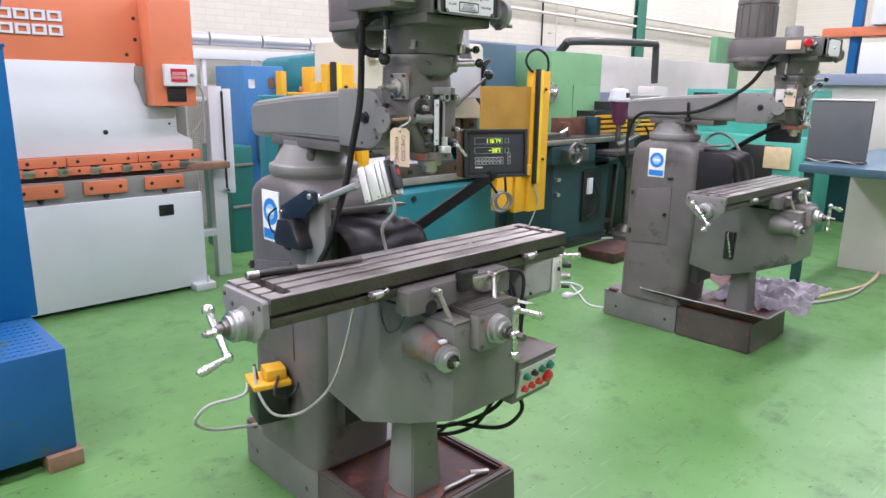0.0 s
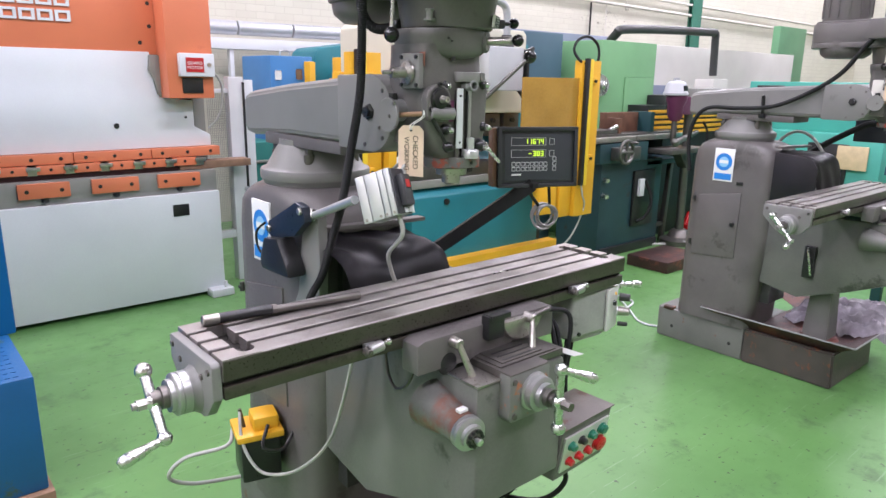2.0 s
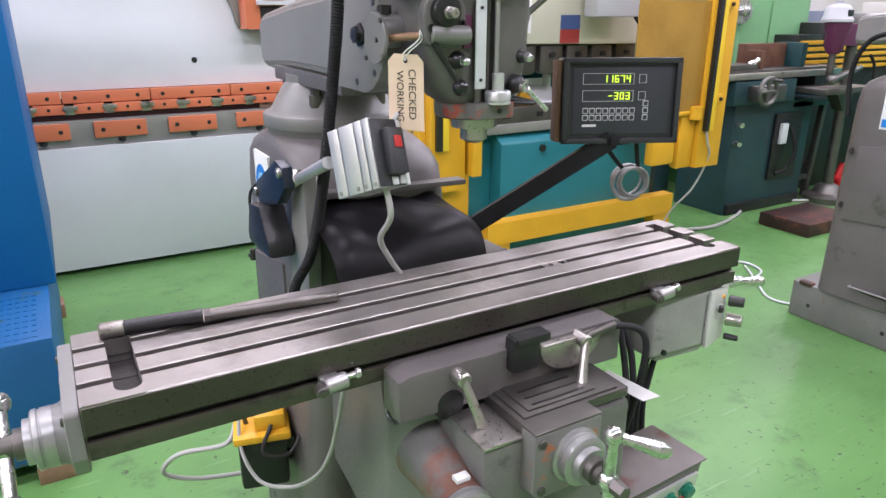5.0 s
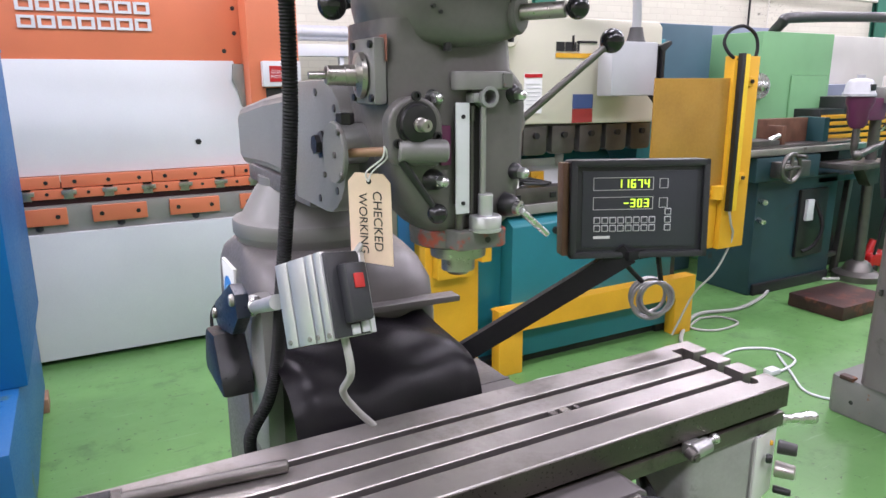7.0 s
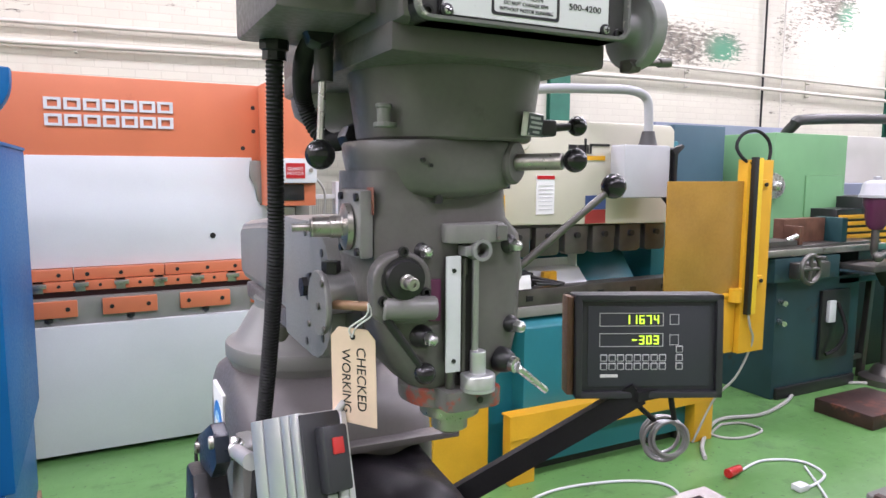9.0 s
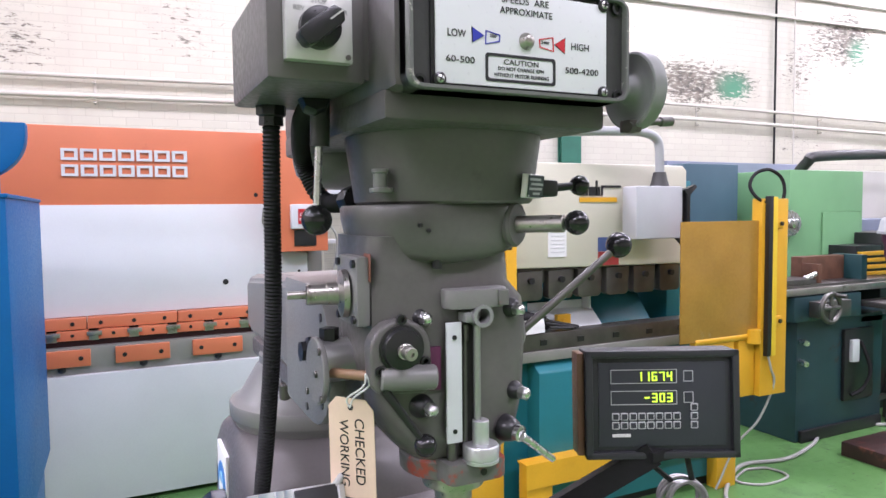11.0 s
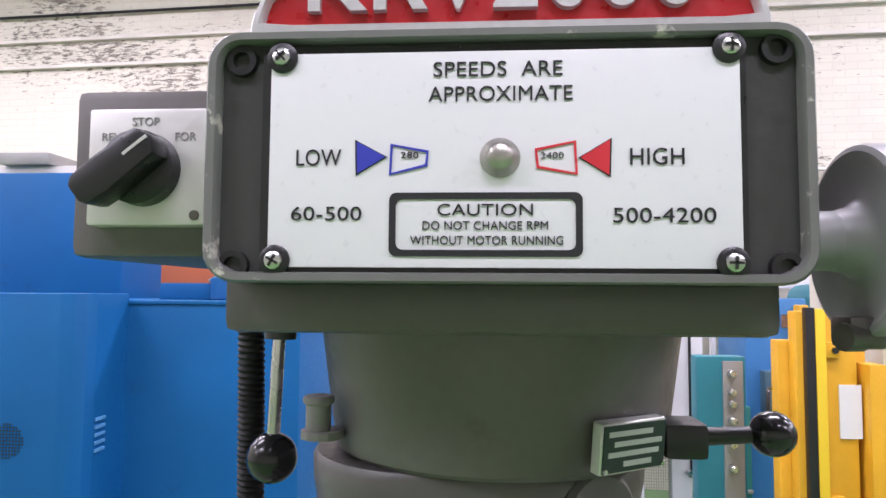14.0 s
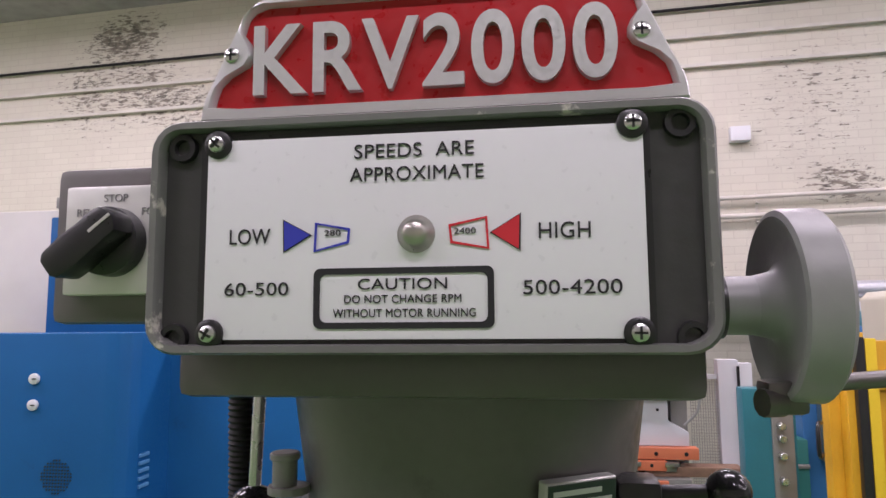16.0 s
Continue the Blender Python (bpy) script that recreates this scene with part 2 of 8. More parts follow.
def turned(bm, p, axis, profile, n=32, m=None):
    """A body of revolution: profile of (radius, height) along axis from p."""
    t = bmesh.new()
    ax = Vector(axis).normalized()
    u = ax.orthogonal().normalized()
    v = ax.cross(u)
    rings = []
    for r, h in profile:
        c = Vector(p) + ax * h
        if r < 1e-6:
            rings.append([t.verts.new(c)])
        else:
            rings.append([t.verts.new(c + (u * math.cos(6.28318531 * i / n) + v * math.sin(6.28318531 * i / n)) * r) for i in range(n)])
    for a, b in zip(rings, rings[1:]):
        if len(a) == 1 and len(b) == 1:
            continue
        for i in range(n):
            j = (i + 1) % n
            if len(a) == 1:
                t.faces.new((a[0], b[j], b[i]))
            elif len(b) == 1:
                t.faces.new((a[i], a[j], b[0]))
            else:
                t.faces.new((a[i], a[j], b[j], b[i]))
    if len(rings[0]) > 1:
        t.faces.new(rings[0][::-1])
    if len(rings[-1]) > 1:
        t.faces.new(rings[-1])
    bmesh.ops.recalc_face_normals(t, faces=t.faces[:])
    merge(bm, t, m)


def rod(bm, a, b, r, r2=None, n=16, ch=0.0):
    a, b = Vector(a), Vector(b)
    d = (b - a).length
    r2 = r if r2 is None else r2
    prof = [(r - ch, 0), (r, ch), (r2, d - ch), (r2 - ch, d)] if ch else [(r, 0), (r2, d)]
    turned(bm, a, b - a, prof, n)


def ball(bm, c, r, n=20):
    k = 12
    turned(bm, Vector(c) - Vector((0, 0, r)), (0, 0, 1), [(r * math.sin(math.pi * i / k), r - r * math.cos(math.pi * i / k)) for i in range(k + 1)], n)


def smooth_path(pts, steps=8):
    pts = [Vector(p) for p in pts]
    out = []
    for i in range(len(pts) - 1):
        p0, p1, p2, p3 = pts[max(i - 1, 0)], pts[i], pts[i + 1], pts[min(i + 2, len(pts) - 1)]
        for k in range(steps):
            s = k / steps
            out.append(0.5 * (2 * p1 + (p2 - p0) * s + (2 * p0 - 5 * p1 + 4 * p2 - p3) * s * s + (3 * p1 - p0 - 3 * p2 + p3) * s ** 3))
    out.append(pts[-1])
    return out


def tube(bm, pts, r, n=10, steps=8, ribs=0.0):
    """A hose or cable along a smooth line; ribs makes it corrugated."""
    line = smooth_path(pts, steps)
    if ribs:
        dense, gone = [], 0.0
        for a, b in zip(line, line[1:]):
            k = max(1, int((b - a).length / (ribs / 2)))
            dense += [a.lerp(b, i / k) for i in range(k)]
        line = dense + [line[-1]]
    t = bmesh.new()
    rings, up = [], Vector((0.31, 0.17, 0.93)).normalized()
    for i, p in enumerate(line):
        d = (line[min(i + 1, len(line) - 1)] - line[max(i - 1, 0)]).normalized()
        u = d.cross(up)
        u = d.orthogonal().normalized() if u.length < 1e-3 else u.normalized()
        up = u.cross(d)
        v = d.cross(u)
        rr = r * (1.0 if not ribs or i % 2 else 0.84)
        rings.append([t.verts.new(p + (u * math.cos(6.28318531 * k / n) + v * math.sin(6.28318531 * k / n)) * rr) for k in range(n)])
    for a, b in zip(rings, rings[1:]):
        for k in range(n):
            t.faces.new((a[k], a[(k + 1) % n], b[(k + 1) % n], b[k]))
    t.faces.new(rings[0][::-1])
    t.faces.new(rings[-1])
    bmesh.ops.recalc_face_normals(t, faces=t.faces[:])
    merge(bm, t)


def soften(ob, angle=40):
    me = ob.data
    me.polygons.foreach_set("use_smooth", [True] * len(me.polygons))
    me.set_sharp_from_angle(angle=radians(angle))
    return ob


def thing(name, x, y, z, label, category, group="", kind=""):
    ob = new(name)
    ob.empty_display_size = 0.1
    ob.location = (x, y, z)
    return tagged(ob, label, category, group, kind)


def part(name, bm, material, parent=None, label=""):
    me = bpy.data.meshes.new(name)
    bm.to_mesh(me)
    bm.free()
    me.materials.append(material)
    ob = new(name, me)
    if parent is not None:
        ob.parent = parent
        at, top = Matrix.Identity(4), parent
        while top is not None:
            if top.type == "EMPTY":
                at = Matrix.Translation(top.location)
            top = top.parent
        ob.matrix_parent_inverse = at.inverted() if parent.type == "EMPTY" else Matrix.Identity(4)
    if label:
        ob["label"] = label
    return soften(ob)


def single(name, bm, material, label, category, group="", kind=""):
    return tagged(part(name, bm, material), label, category, group, kind)


def B():
    return bmesh.new()


def lettering(name, text, size, m, material, parent, depth=0.0006, stretch=1.0, space=1.0, bold=0.0):
    """Words in the built-in font as a mesh, centred at the pose m (text runs along its x, upward along its y)."""
    cu = bpy.data.curves.new(name, "FONT")
    cu.body, cu.size, cu.extrude, cu.align_x, cu.align_y, cu.space_character, cu.offset = text, size, depth, "CENTER", "CENTER", space, bold
    tmp = bpy.data.objects.new("t", cu)
    scene.collection.objects.link(tmp)
    me = bpy.data.meshes.new_from_object(tmp.evaluated_get(bpy.context.evaluated_depsgraph_get()))
    bpy.data.objects.remove(tmp)
    bpy.data.curves.remove(cu)
    me.transform(m @ Matrix.Diagonal((stretch, 1, 1, 1)))
    t = bmesh.new()
    t.from_mesh(me)
    bpy.data.meshes.remove(me)
    return part(name, t, material, parent)


# ---- the hall ----
def noise_mask(nt, vec, scale, lo, hi, detail=6, rough=0.6):
    """A noise, cut to a mask between two levels."""
    n = nt.nodes.new("ShaderNodeTexNoise")
    n.inputs["Scale"].default_value, n.inputs["Detail"].default_value, n.inputs["Roughness"].default_value = scale, detail, rough
    nt.links.new(vec, n.inputs["Vector"])
    r = nt.nodes.new("ShaderNodeMapRange")
    r.inputs["From Min"].default_value, r.inputs["From Max"].default_value = lo, hi
    nt.links.new(n.outputs["Fac"], r.inputs["Value"])
    return r.outputs[0], n.outputs["Fac"]


def blend(nt, fac, a, b, amount=1.0):
    """Mixes two colours by a mask."""
    mx = nt.nodes.new("ShaderNodeMix")
    mx.data_type = "RGBA"
    if amount != 1.0:
        k = nt.nodes.new("ShaderNodeMath")
        k.operation = "MULTIPLY"
        k.inputs[1].default_value = amount
        nt.links.new(fac, k.inputs[0])
        fac = k.outputs[0]
    nt.links.new(fac, mx.inputs["Factor"])
    for sock, v in (("A", a), ("B", b)):
        if isinstance(v, tuple):
            mx.inputs[sock].default_value = (*v, 1)
        else:
            nt.links.new(v, mx.inputs[sock])
    return mx.outputs["Result"]


def stretched(nt, scale, turn=0.0):
    tc = nt.nodes.new("ShaderNodeTexCoord")
    mp = nt.nodes.new("ShaderNodeMapping")
    mp.inputs["Scale"].default_value = scale
    mp.inputs["Rotation"].default_value = (0, 0, radians(turn))
    nt.links.new(tc.outputs["Object"], mp.inputs["Vector"])
    return mp.outputs[0]


def floor_material():
    """Green floor paint: cloudy wear, dark scuffs, specks of dirt, pale scratches."""
    m = bpy.data.materials.new("green_floor_paint")
    m.use_nodes = True
    nt = m.node_tree
    b = nt.nodes["Principled BSDF"]
    flat = stretched(nt, (1, 1, 1))
    cloud, cn = noise_mask(nt, flat, 1.3, 0.35, 0.65)
    col = blend(nt, cloud, (0.088, 0.215, 0.06), (0.112, 0.262, 0.076))
    worn, wn1 = noise_mask(nt, flat, 4.2, 0.56, 0.68, 8, 0.68)
    col = blend(nt, worn, col, (0.058, 0.128, 0.044), 0.75)
    sc, sn = noise_mask(nt, stretched(nt, (1, 9, 1), 35), 3.1, 0.64, 0.7, 5)
    col = blend(nt, sc, col, (0.05, 0.09, 0.04), 0.55)
    pale, pn = noise_mask(nt, stretched(nt, (1.2, 26, 1), -20), 2.2, 0.64, 0.69, 3)
    col = blend(nt, pale, col, (0.2, 0.33, 0.18), 0.5)
    dirt, dn = noise_mask(nt, flat, 30, 0.645, 0.69, 3, 0.6)
    col = blend(nt, dirt, col, (0.03, 0.035, 0.022), 0.8)
    nt.links.new(col, b.inputs["Base Color"])
    rr = nt.nodes.new("ShaderNodeMapRange")
    rr.inputs["From Min"].default_value, rr.inputs["From Max"].default_value = 0.3, 0.7
    rr.inputs["To Min"].default_value, rr.inputs["To Max"].default_value = 0.27, 0.5
    nt.links.new(wn1, rr.inputs["Value"])
    nt.links.new(rr.outputs[0], b.inputs["Roughness"])
    bp = nt.nodes.new("ShaderNodeBump")
    bp.inputs["Strength"].default_value, bp.inputs["Distance"].default_value = 0.12, 0.003
    nt.links.new(wn1, bp.inputs["Height"])
    nt.links.new(bp.outputs[0], b.inputs["Normal"])
    return m


# where the wall's paint has come off: along the wall, height, half width, half height, strength
FLAKED = [(5.3, 3.35, 0.9, 0.5, 0.2), (6.15, 3.35, 0.5, 0.35, 0.18), (8.1, 4.1, 0.9, 0.6, 0.19), (7.2, 3.6, 0.6, 0.6, 0.13), (-2.5, 3.3, 1.0, 0.6, 0.12), (-0.8, 3.5, 0.6, 0.5, 0.12), (-6.0, 4.55, 1.2, 0.9, 0.14), (-4.6, 4.3, 1.2, 0.8, 0.14), (-5.85, 5.3, 0.8, 0.4, 0.17), (1.8, 3.07, 0.5, 0.3, 0.15), (1.5, 3.9, 1.1, 0.9, 0.095), (3.0, 4.3, 1.5, 0.8, 0.09), (-2.5, 4.9, 2.0, 0.6, 0.1), (7.0, 2.6, 1.5, 0.3, 0.08)]
BARE_GREEN = [(6.05, 3.3, 0.4, 0.3), (5.0, 2.75, 0.3, 0.16), (8.4, 3.9, 0.3, 0.3)]


def wall_material():
    """Old cream paint over brick, flaking off in strips along the courses, grey and green underneath."""
    m = bpy.data.materials.new("flaking_white_brick")
    m.use_nodes = True
    nt = m.node_tree
    N, L = nt.nodes, nt.links
    b = N["Principled BSDF"]
    tc = N.new("ShaderNodeTexCoord")
    mp = N.new("ShaderNodeMapping")
    mp.inputs["Rotation"].default_value = (radians(90), 0, 0)
    L.new(tc.outputs["Object"], mp.inputs["Vector"])
    br = N.new("ShaderNodeTexBrick")
    br.inputs["Scale"].default_value = 1.0
    br.inputs["Brick Width"].default_value, br.inputs["Row Height"].default_value, br.inputs["Mortar Size"].default_value = 0.225, 0.075, 0.005
    br.inputs["Color1"].default_value, br.inputs["Color2"].default_value = (0.57, 0.555, 0.462, 1), (0.54, 0.525, 0.436, 1)
    br.inputs["Mortar"].default_value = (0.5, 0.485, 0.4, 1)
    L.new(mp.outputs[0], br.inputs["Vector"])

    def maths(op, a, c):
        q = N.new("ShaderNodeMath")
        q.operation = op
        for k, v in enumerate((a, c)):
            if isinstance(v, (int, float)):
                q.inputs[k].default_value = v
            else:
                L.new(v, q.inputs[k])
        return q.outputs[0]

    def near(u, z, du, dz):
        """One at a place on the wall, nothing past its reach."""
        pm = N.new("ShaderNodeMapping")
        pm.inputs["Scale"].default_value = (1 / du, 0, 1 / dz)
        pm.inputs["Location"].default_value = (-u / du, 0, -z / dz)
        L.new(tc.outputs["Object"], pm.inputs["Vector"])
        ln = N.new("ShaderNodeVectorMath")
        ln.operation = "LENGTH"
        L.new(pm.outputs[0], ln.inputs[0])
        q = N.new("ShaderNodeMapRange")
        q.interpolation_type = "SMOOTHSTEP"
        q.inputs["From Min"].default_value, q.inputs["From Max"].default_value, q.inputs["To Min"].default_value, q.inputs["To Max"].default_value = 0.15, 1.15, 1, 0
        L.new(ln.outputs["Value"], q.inputs["Value"])
        return q.outputs[0]

    strips, sn = noise_mask(nt, stretched(nt, (0.42, 1, 1.55)), 19, 0, 1, 10, 0.78)
    cloud, cn = noise_mask(nt, stretched(nt, (1, 1, 1)), 0.8, 0, 1, 4)
    level = maths("ADD", sn, maths("MULTIPLY", cn, 0.22))
    for u, z, du, dz, k in FLAKED:
        level = maths("ADD", level, maths("MULTIPLY", near(u, z, du, dz), k))
    rg = N.new("ShaderNodeMapRange")
    rg.inputs["From Min"].default_value, rg.inputs["From Max"].default_value = 0.762, 0.782
    L.new(level, rg.inputs["Value"])
    under, un = noise_mask(nt, stretched(nt, (1, 1, 1)), 9, 0.4, 0.6, 4)
    bare = blend(nt, under, (0.1, 0.092, 0.075), (0.24, 0.215, 0.17))
    for u, z, du, dz in BARE_GREEN:
        bare = blend(nt, near(u, z, du, dz), bare, (0.07, 0.24, 0.14))
    stain, stn = noise_mask(nt, stretched(nt, (1.6, 1, 0.35)), 1.9, 0.5, 0.75, 6)
    paint = blend(nt, stain, br.outputs["Color"], (0.49, 0.455, 0.39), 0.55)
    L.new(blend(nt, rg.outputs[0], paint, bare), b.inputs["Base Color"])
    b.inputs["Roughness"].default_value = 0.65
    bp = N.new("ShaderNodeBump")
    bp.inputs["Strength"].default_value, bp.inputs["Distance"].default_value = 0.4, 0.005
    L.new(maths("ADD", br.outputs["Fac"], rg.outputs[0]), bp.inputs["Height"])
    bp.invert = True
    L.new(bp.outputs[0], b.inputs["Normal"])
    return m


WALLY = 8.2
FLOORM, WALLM = floor_material(), wall_material()
CEIL = mat("grey_roof_sheeting", (0.32, 0.32, 0.31), 0.7)

t = B()
box(t, -7, 19, -6, WALLY + 1.2, -0.2, 0)
single("floor", t, FLOORM, "glossy green painted concrete workshop floor with scuffs", "floor", kind="structure")
for nm, x0, x1, y0, y1 in (("wall_south", -7, 19, -6.3, -6), ("wall_west", -7.3, -7, -6.3, WALLY + 1.5), ("wall_east", 19, 19.3, -6.3, WALLY + 0.3)):
    t = B()
    box(t, x0, x1, y0, y1, -0.2, 5.6)
    single(nm, t, WALLM, "white painted brick workshop wall with flaking paint", "wall", kind="structure")
t = B()
box(t, -11, 17, 0, 0.3, -0.2, 5.6)
wn_ = single("wall_north", t, WALLM, "cream painted brick workshop wall with flaking paint", "wall", kind="structure")
wn_.matrix_basis = pose(3.0, WALLY, 0, 0, 0, -4)
t = B()
box(t, -7.3, 19.3, -6.3, WALLY + 1.6, 5.6, 5.8)
single("ceiling", t, CEIL, "pale grey sheeted workshop roof", "ceiling", kind="structure")


# ---- knee milling machines ----
def mill(ox, oy, drop, label, tx=0.0, reach=0.0):
    """A turret milling machine. ox, oy: its shift from the first one; drop: how much lower its knee stands; tx: how far its table is wound along; reach: how far its ram is run out."""
    X = 1.903
    root = thing("milling_machine", X + ox, 2.4 + oy, 0, label, "milling machine", "knee milling machines")

    def P(name, bm, material, parent=root, text="", down=False):
        bm.transform(Matrix.Translation((ox, oy, -drop if down else 0)))
        return part(name, bm, material, parent, text)

    # base, with the chip well in its front half
    t = B()
    prism(t, [(1.745, 2.975), (1.73, 2.95), (1.73, 2.39), (2.30, 2.39), (2.30, 2.95), (2.285, 2.975)], "z", 0.0, 0.2, 0.014)
    base = P("base", t, GREY_WORN, text="grey cast base chipped and rusty along the floor")
    for y in (2.47, 2.86):
        t = B()
        turned(t, (1.731, y, 0.085), (-1, 0, 0), [(0.011, 0), (0.011, 0.0015)], 16)
        P("bolt_hole", t, BLACK, base)
    t = B()
    box(t, 1.724, 1.765, 2.86, 2.93, 0.19, 0.212, 0.006)
    P("corner_lug", t, RUST, base, "rusty lug on the base")
    t = B()
    lo, hi, inn = [(1.726, 1.878), (2.316, 1.878), (2.316, 2.388), (1.726, 2.388)], [(1.732, 1.886), (2.306, 1.886), (2.306, 2.388), (1.732, 2.388)], [(1.766, 1.924), (2.272, 1.924), (2.272, 2.384), (1.766, 2.384)]
    rings = [[t.verts.new((x, y, z)) for x, y in q] for q, z in ((lo, 0.0), (hi, 0.203), (inn, 0.203), (inn, 0.13))]
    for a, b in zip(rings, rings[1:]):
        for i in range(4):
            t.faces.new((a[i], a[(i + 1) % 4], b[(i + 1) % 4], b[i]))
    t.faces.new(rings[-1])
    t.faces.new(rings[0][::-1])
    bmesh.ops.recalc_face_normals(t, faces=t.faces[:])
    bmesh.ops.bevel(t, geom=t.edges[:], offset=0.009, segments=2, affect="EDGES")
    P("chip_well", t, TRAYM, text="cast chip well with a rusty rim")
    t = B()
    box(t, 1.762, 2.276, 1.92, 2.386, 0.14, 0.176)
    wellf = P("well_floor", t, RUST_DARK, text="rusty brown oily floor of the chip well")
    for x0_, x1_, y0_, y1_ in ((1.7665, 1.771, 1.93, 2.38), (2.267, 2.2715, 1.93, 2.38), (1.7665, 2.2715, 1.9245, 1.929), (1.7665, 2.2715, 2.379, 2.3835)):
        t = B()
        box(t, x0_, x1_, y0_, y1_, 0.17, 0.199)
        P("well_lining", t, RUST_DARK, wellf, "rusted inner face of the well")
    if tx == 0:
        t = B()
        pts = [(1.86 + 0.04 * math.cos(a * 0.3491), 2.08 + 0.04 * math.sin(a * 0.3491), 0.18) for a in range(17)]
        tube(t, pts, 0.004, 8, 2)
        P("loose_ring", t, LEVER, wellf, "steel ring lying in the well")
    else:
        # sheet metal pan standing on the second machine's base
        t = B()
        q0 = [(1.76, 1.90), (2.38, 1.90), (2.38, 2.37), (1.76, 2.37)]
        q1 = [(1.70, 1.78), (2.53, 1.78), (2.53, 2.66), (1.70, 2.66)]
        rings = [[t.verts.new((x, y, z)) for x, y in q] for q, z in ((q0, 0.206), (q1, 0.275), ([(x + (2.1 - x) * 0.012, y + (2.2 - y) * 0.016) for x, y in q1], 0.277), ([(x + (2.1 - x) * 0.02, y + (2.15 - y) * 0.02) for x, y in q0], 0.211))]
        for a, b in zip(rings, rings[1:]):
            for i in range(4):
                if not (i == 2):
                    t.faces.new((a[i], a[(i + 1) % 4], b[(i + 1) % 4], b[i]))
        t.faces.new(rings[-1])
        t.faces.new(rings[0][::-1])
        bmesh.ops.recalc_face_normals(t, faces=t.faces[:])
        P("drip_pan", t, RUST_DARK, text="dark rusted sheet pan with flared sides")
        t = B()
        for a, b in zip(q1[:3], q1[1:3] + [q1[3]]):
            rod(t, (a[0], a[1], 0.276), (b[0], b[1], 0.276), 0.005, n=8)
        rod(t, (q1[0][0], q1[0][1], 0.276), (q1[3][0], q1[3][1], 0.276), 0.005, n=8)
        P("pan_rim", t, GREYL, text="pale rolled pan rim")
    # column: square below, swelling to a round shoulder under the turret
    t = B()
    n = 48
    rows = []
    for z, hx, y0, y1, e in ((0.2, 0.188, 2.37, 2.845, 8), (0.215, 0.187, 2.365, 2.843, 8), (0.6, 0.185, 2.34, 2.842, 7.5), (0.95, 0.184, 2.33, 2.84, 7), (1.17, 0.184, 2.325, 2.84, 6.5), (1.24, 0.183, 2.333, 2.835, 5.5), (1.272, 0.179, 2.355, 2.82, 4.2), (1.292, 0.171, 2.395, 2.795, 3.2), (1.305, 0.162, 2.435, 2.772, 2.5)):
        ring = []
        for i in range(n):
            a = 6.28318531 * (i + 0.5) / n
            c_, s_ = math.cos(a), math.sin(a)
            k = (abs(c_) ** e + abs(s_) ** e) ** (-1 / e)
            ring.append(t.verts.new((X + hx * k * c_, (y0 + y1) / 2 + (y1 - y0) / 2 * k * s_, z)))
        rows.append(ring)
    for a, b in zip(rows, rows[1:]):
        for i in range(n):
            t.faces.new((a[i], a[(i + 1) % n], b[(i + 1) % n], b[i]))
    t.faces.new(rows[0][::-1])
    t.faces.new(rows[-1])
    bmesh.ops.recalc_face_normals(t, faces=t.faces[:])
    column = P("column", t, GREY, text="grey cast iron column swelling to a round shoulder")
    t = B()
    prism(t, [(2.50, 0.62), (2.775, 0.60), (2.755, 0.97), (2.50, 1.01)], "x", X - 0.1905, X - 0.165, 0.003)
    door = P("column_door", t, GREY, column, "flush grey column door")
    for z in (0.66, 0.93):
        t = B()
        rod(t, (X - 0.188, 2.79, z), (X - 0.188, 2.79, z + 0.03), 0.008)
        rod(t, (X - 0.188, 2.79, z + 0.015), (X - 0.2, 2.79, z + 0.015), 0.006)
        P("hinge", t, GREY_DARK, door)
    t = B()
    rod(t, (X - 0.188, 2.53, 0.82), (X - 0.205, 2.53, 0.82), 0.012)
    P("door_knob", t, BLACK, door)
    t = B()
    box(t, X - 0.1875, X - 0.18, 2.565, 2.685, 1.066, 1.258, 0.0005)
    sg = P("safety_sign", t, PAPER, column, "white safety sign with a blue disc of goggles")
    t = B()
    turned(t, (X - 0.1878, 2.625, 1.18), (-1, 0, 0), [(0.05, 0), (0.05, 0.001)], 40)
    P("blue_disc", t, SIGNBLUE, sg)
    t = B()
    turned(t, (X - 0.1888, 2.625, 1.18), (-1, 0, 0), [(0.03, 0), (0.03, 0.001)], 24)
    P("pictogram", t, SIGNPALE, sg)
    t = B()
    box(t, X - 0.1903, X - 0.1892, 2.598, 2.652, 1.172, 1.19)
    P("goggles", t, PAPER, sg)
    t = B()
    box(t, X - 0.189, X - 0.1874, 2.573, 2.677, 1.076, 1.113)
    P("sign_bar", t, SIGNBLUE, sg)
    t = B()
    box(t, X - 0.1915, X - 0.18, 2.497, 2.535, 1.055, 1.073, 0.002)
    P("latch_plate", t, BLACK, column, "small black plate")
    # turret
    t = B()
    turned(t, (X, 2.61, 1.29), (0, 0, 1), [(0.158, 0), (0.16, 0.022), (0.168, 0.03), (0.17, 0.034), (0.17, 0.057), (0.168, 0.061), (0.162, 0.063), (0.15, 0.07), (0.118, 0.125), (0.11, 0.134), (0.11, 0.15)], 56)
    P("turret", t, GREYM, text="round grey turret with a machined ring")
    for a in (232, 308, 52, 128):
        c = Vector((X + 0.128 * math.cos(radians(a)), 2.61 + 0.128 * math.sin(radians(a)), 1.372))
        t = B()
        rod(t, c, c + Vector((0, 0, 0.03)), 0.016, n=16, ch=0.002)
        rod(t, c + Vector((0, 0, 0.029)), c + Vector((0, 0, 0.048)), 0.012, n=6)
        P("turret_bolt", t, STEEL_DARK)
    # ram
    t = B()
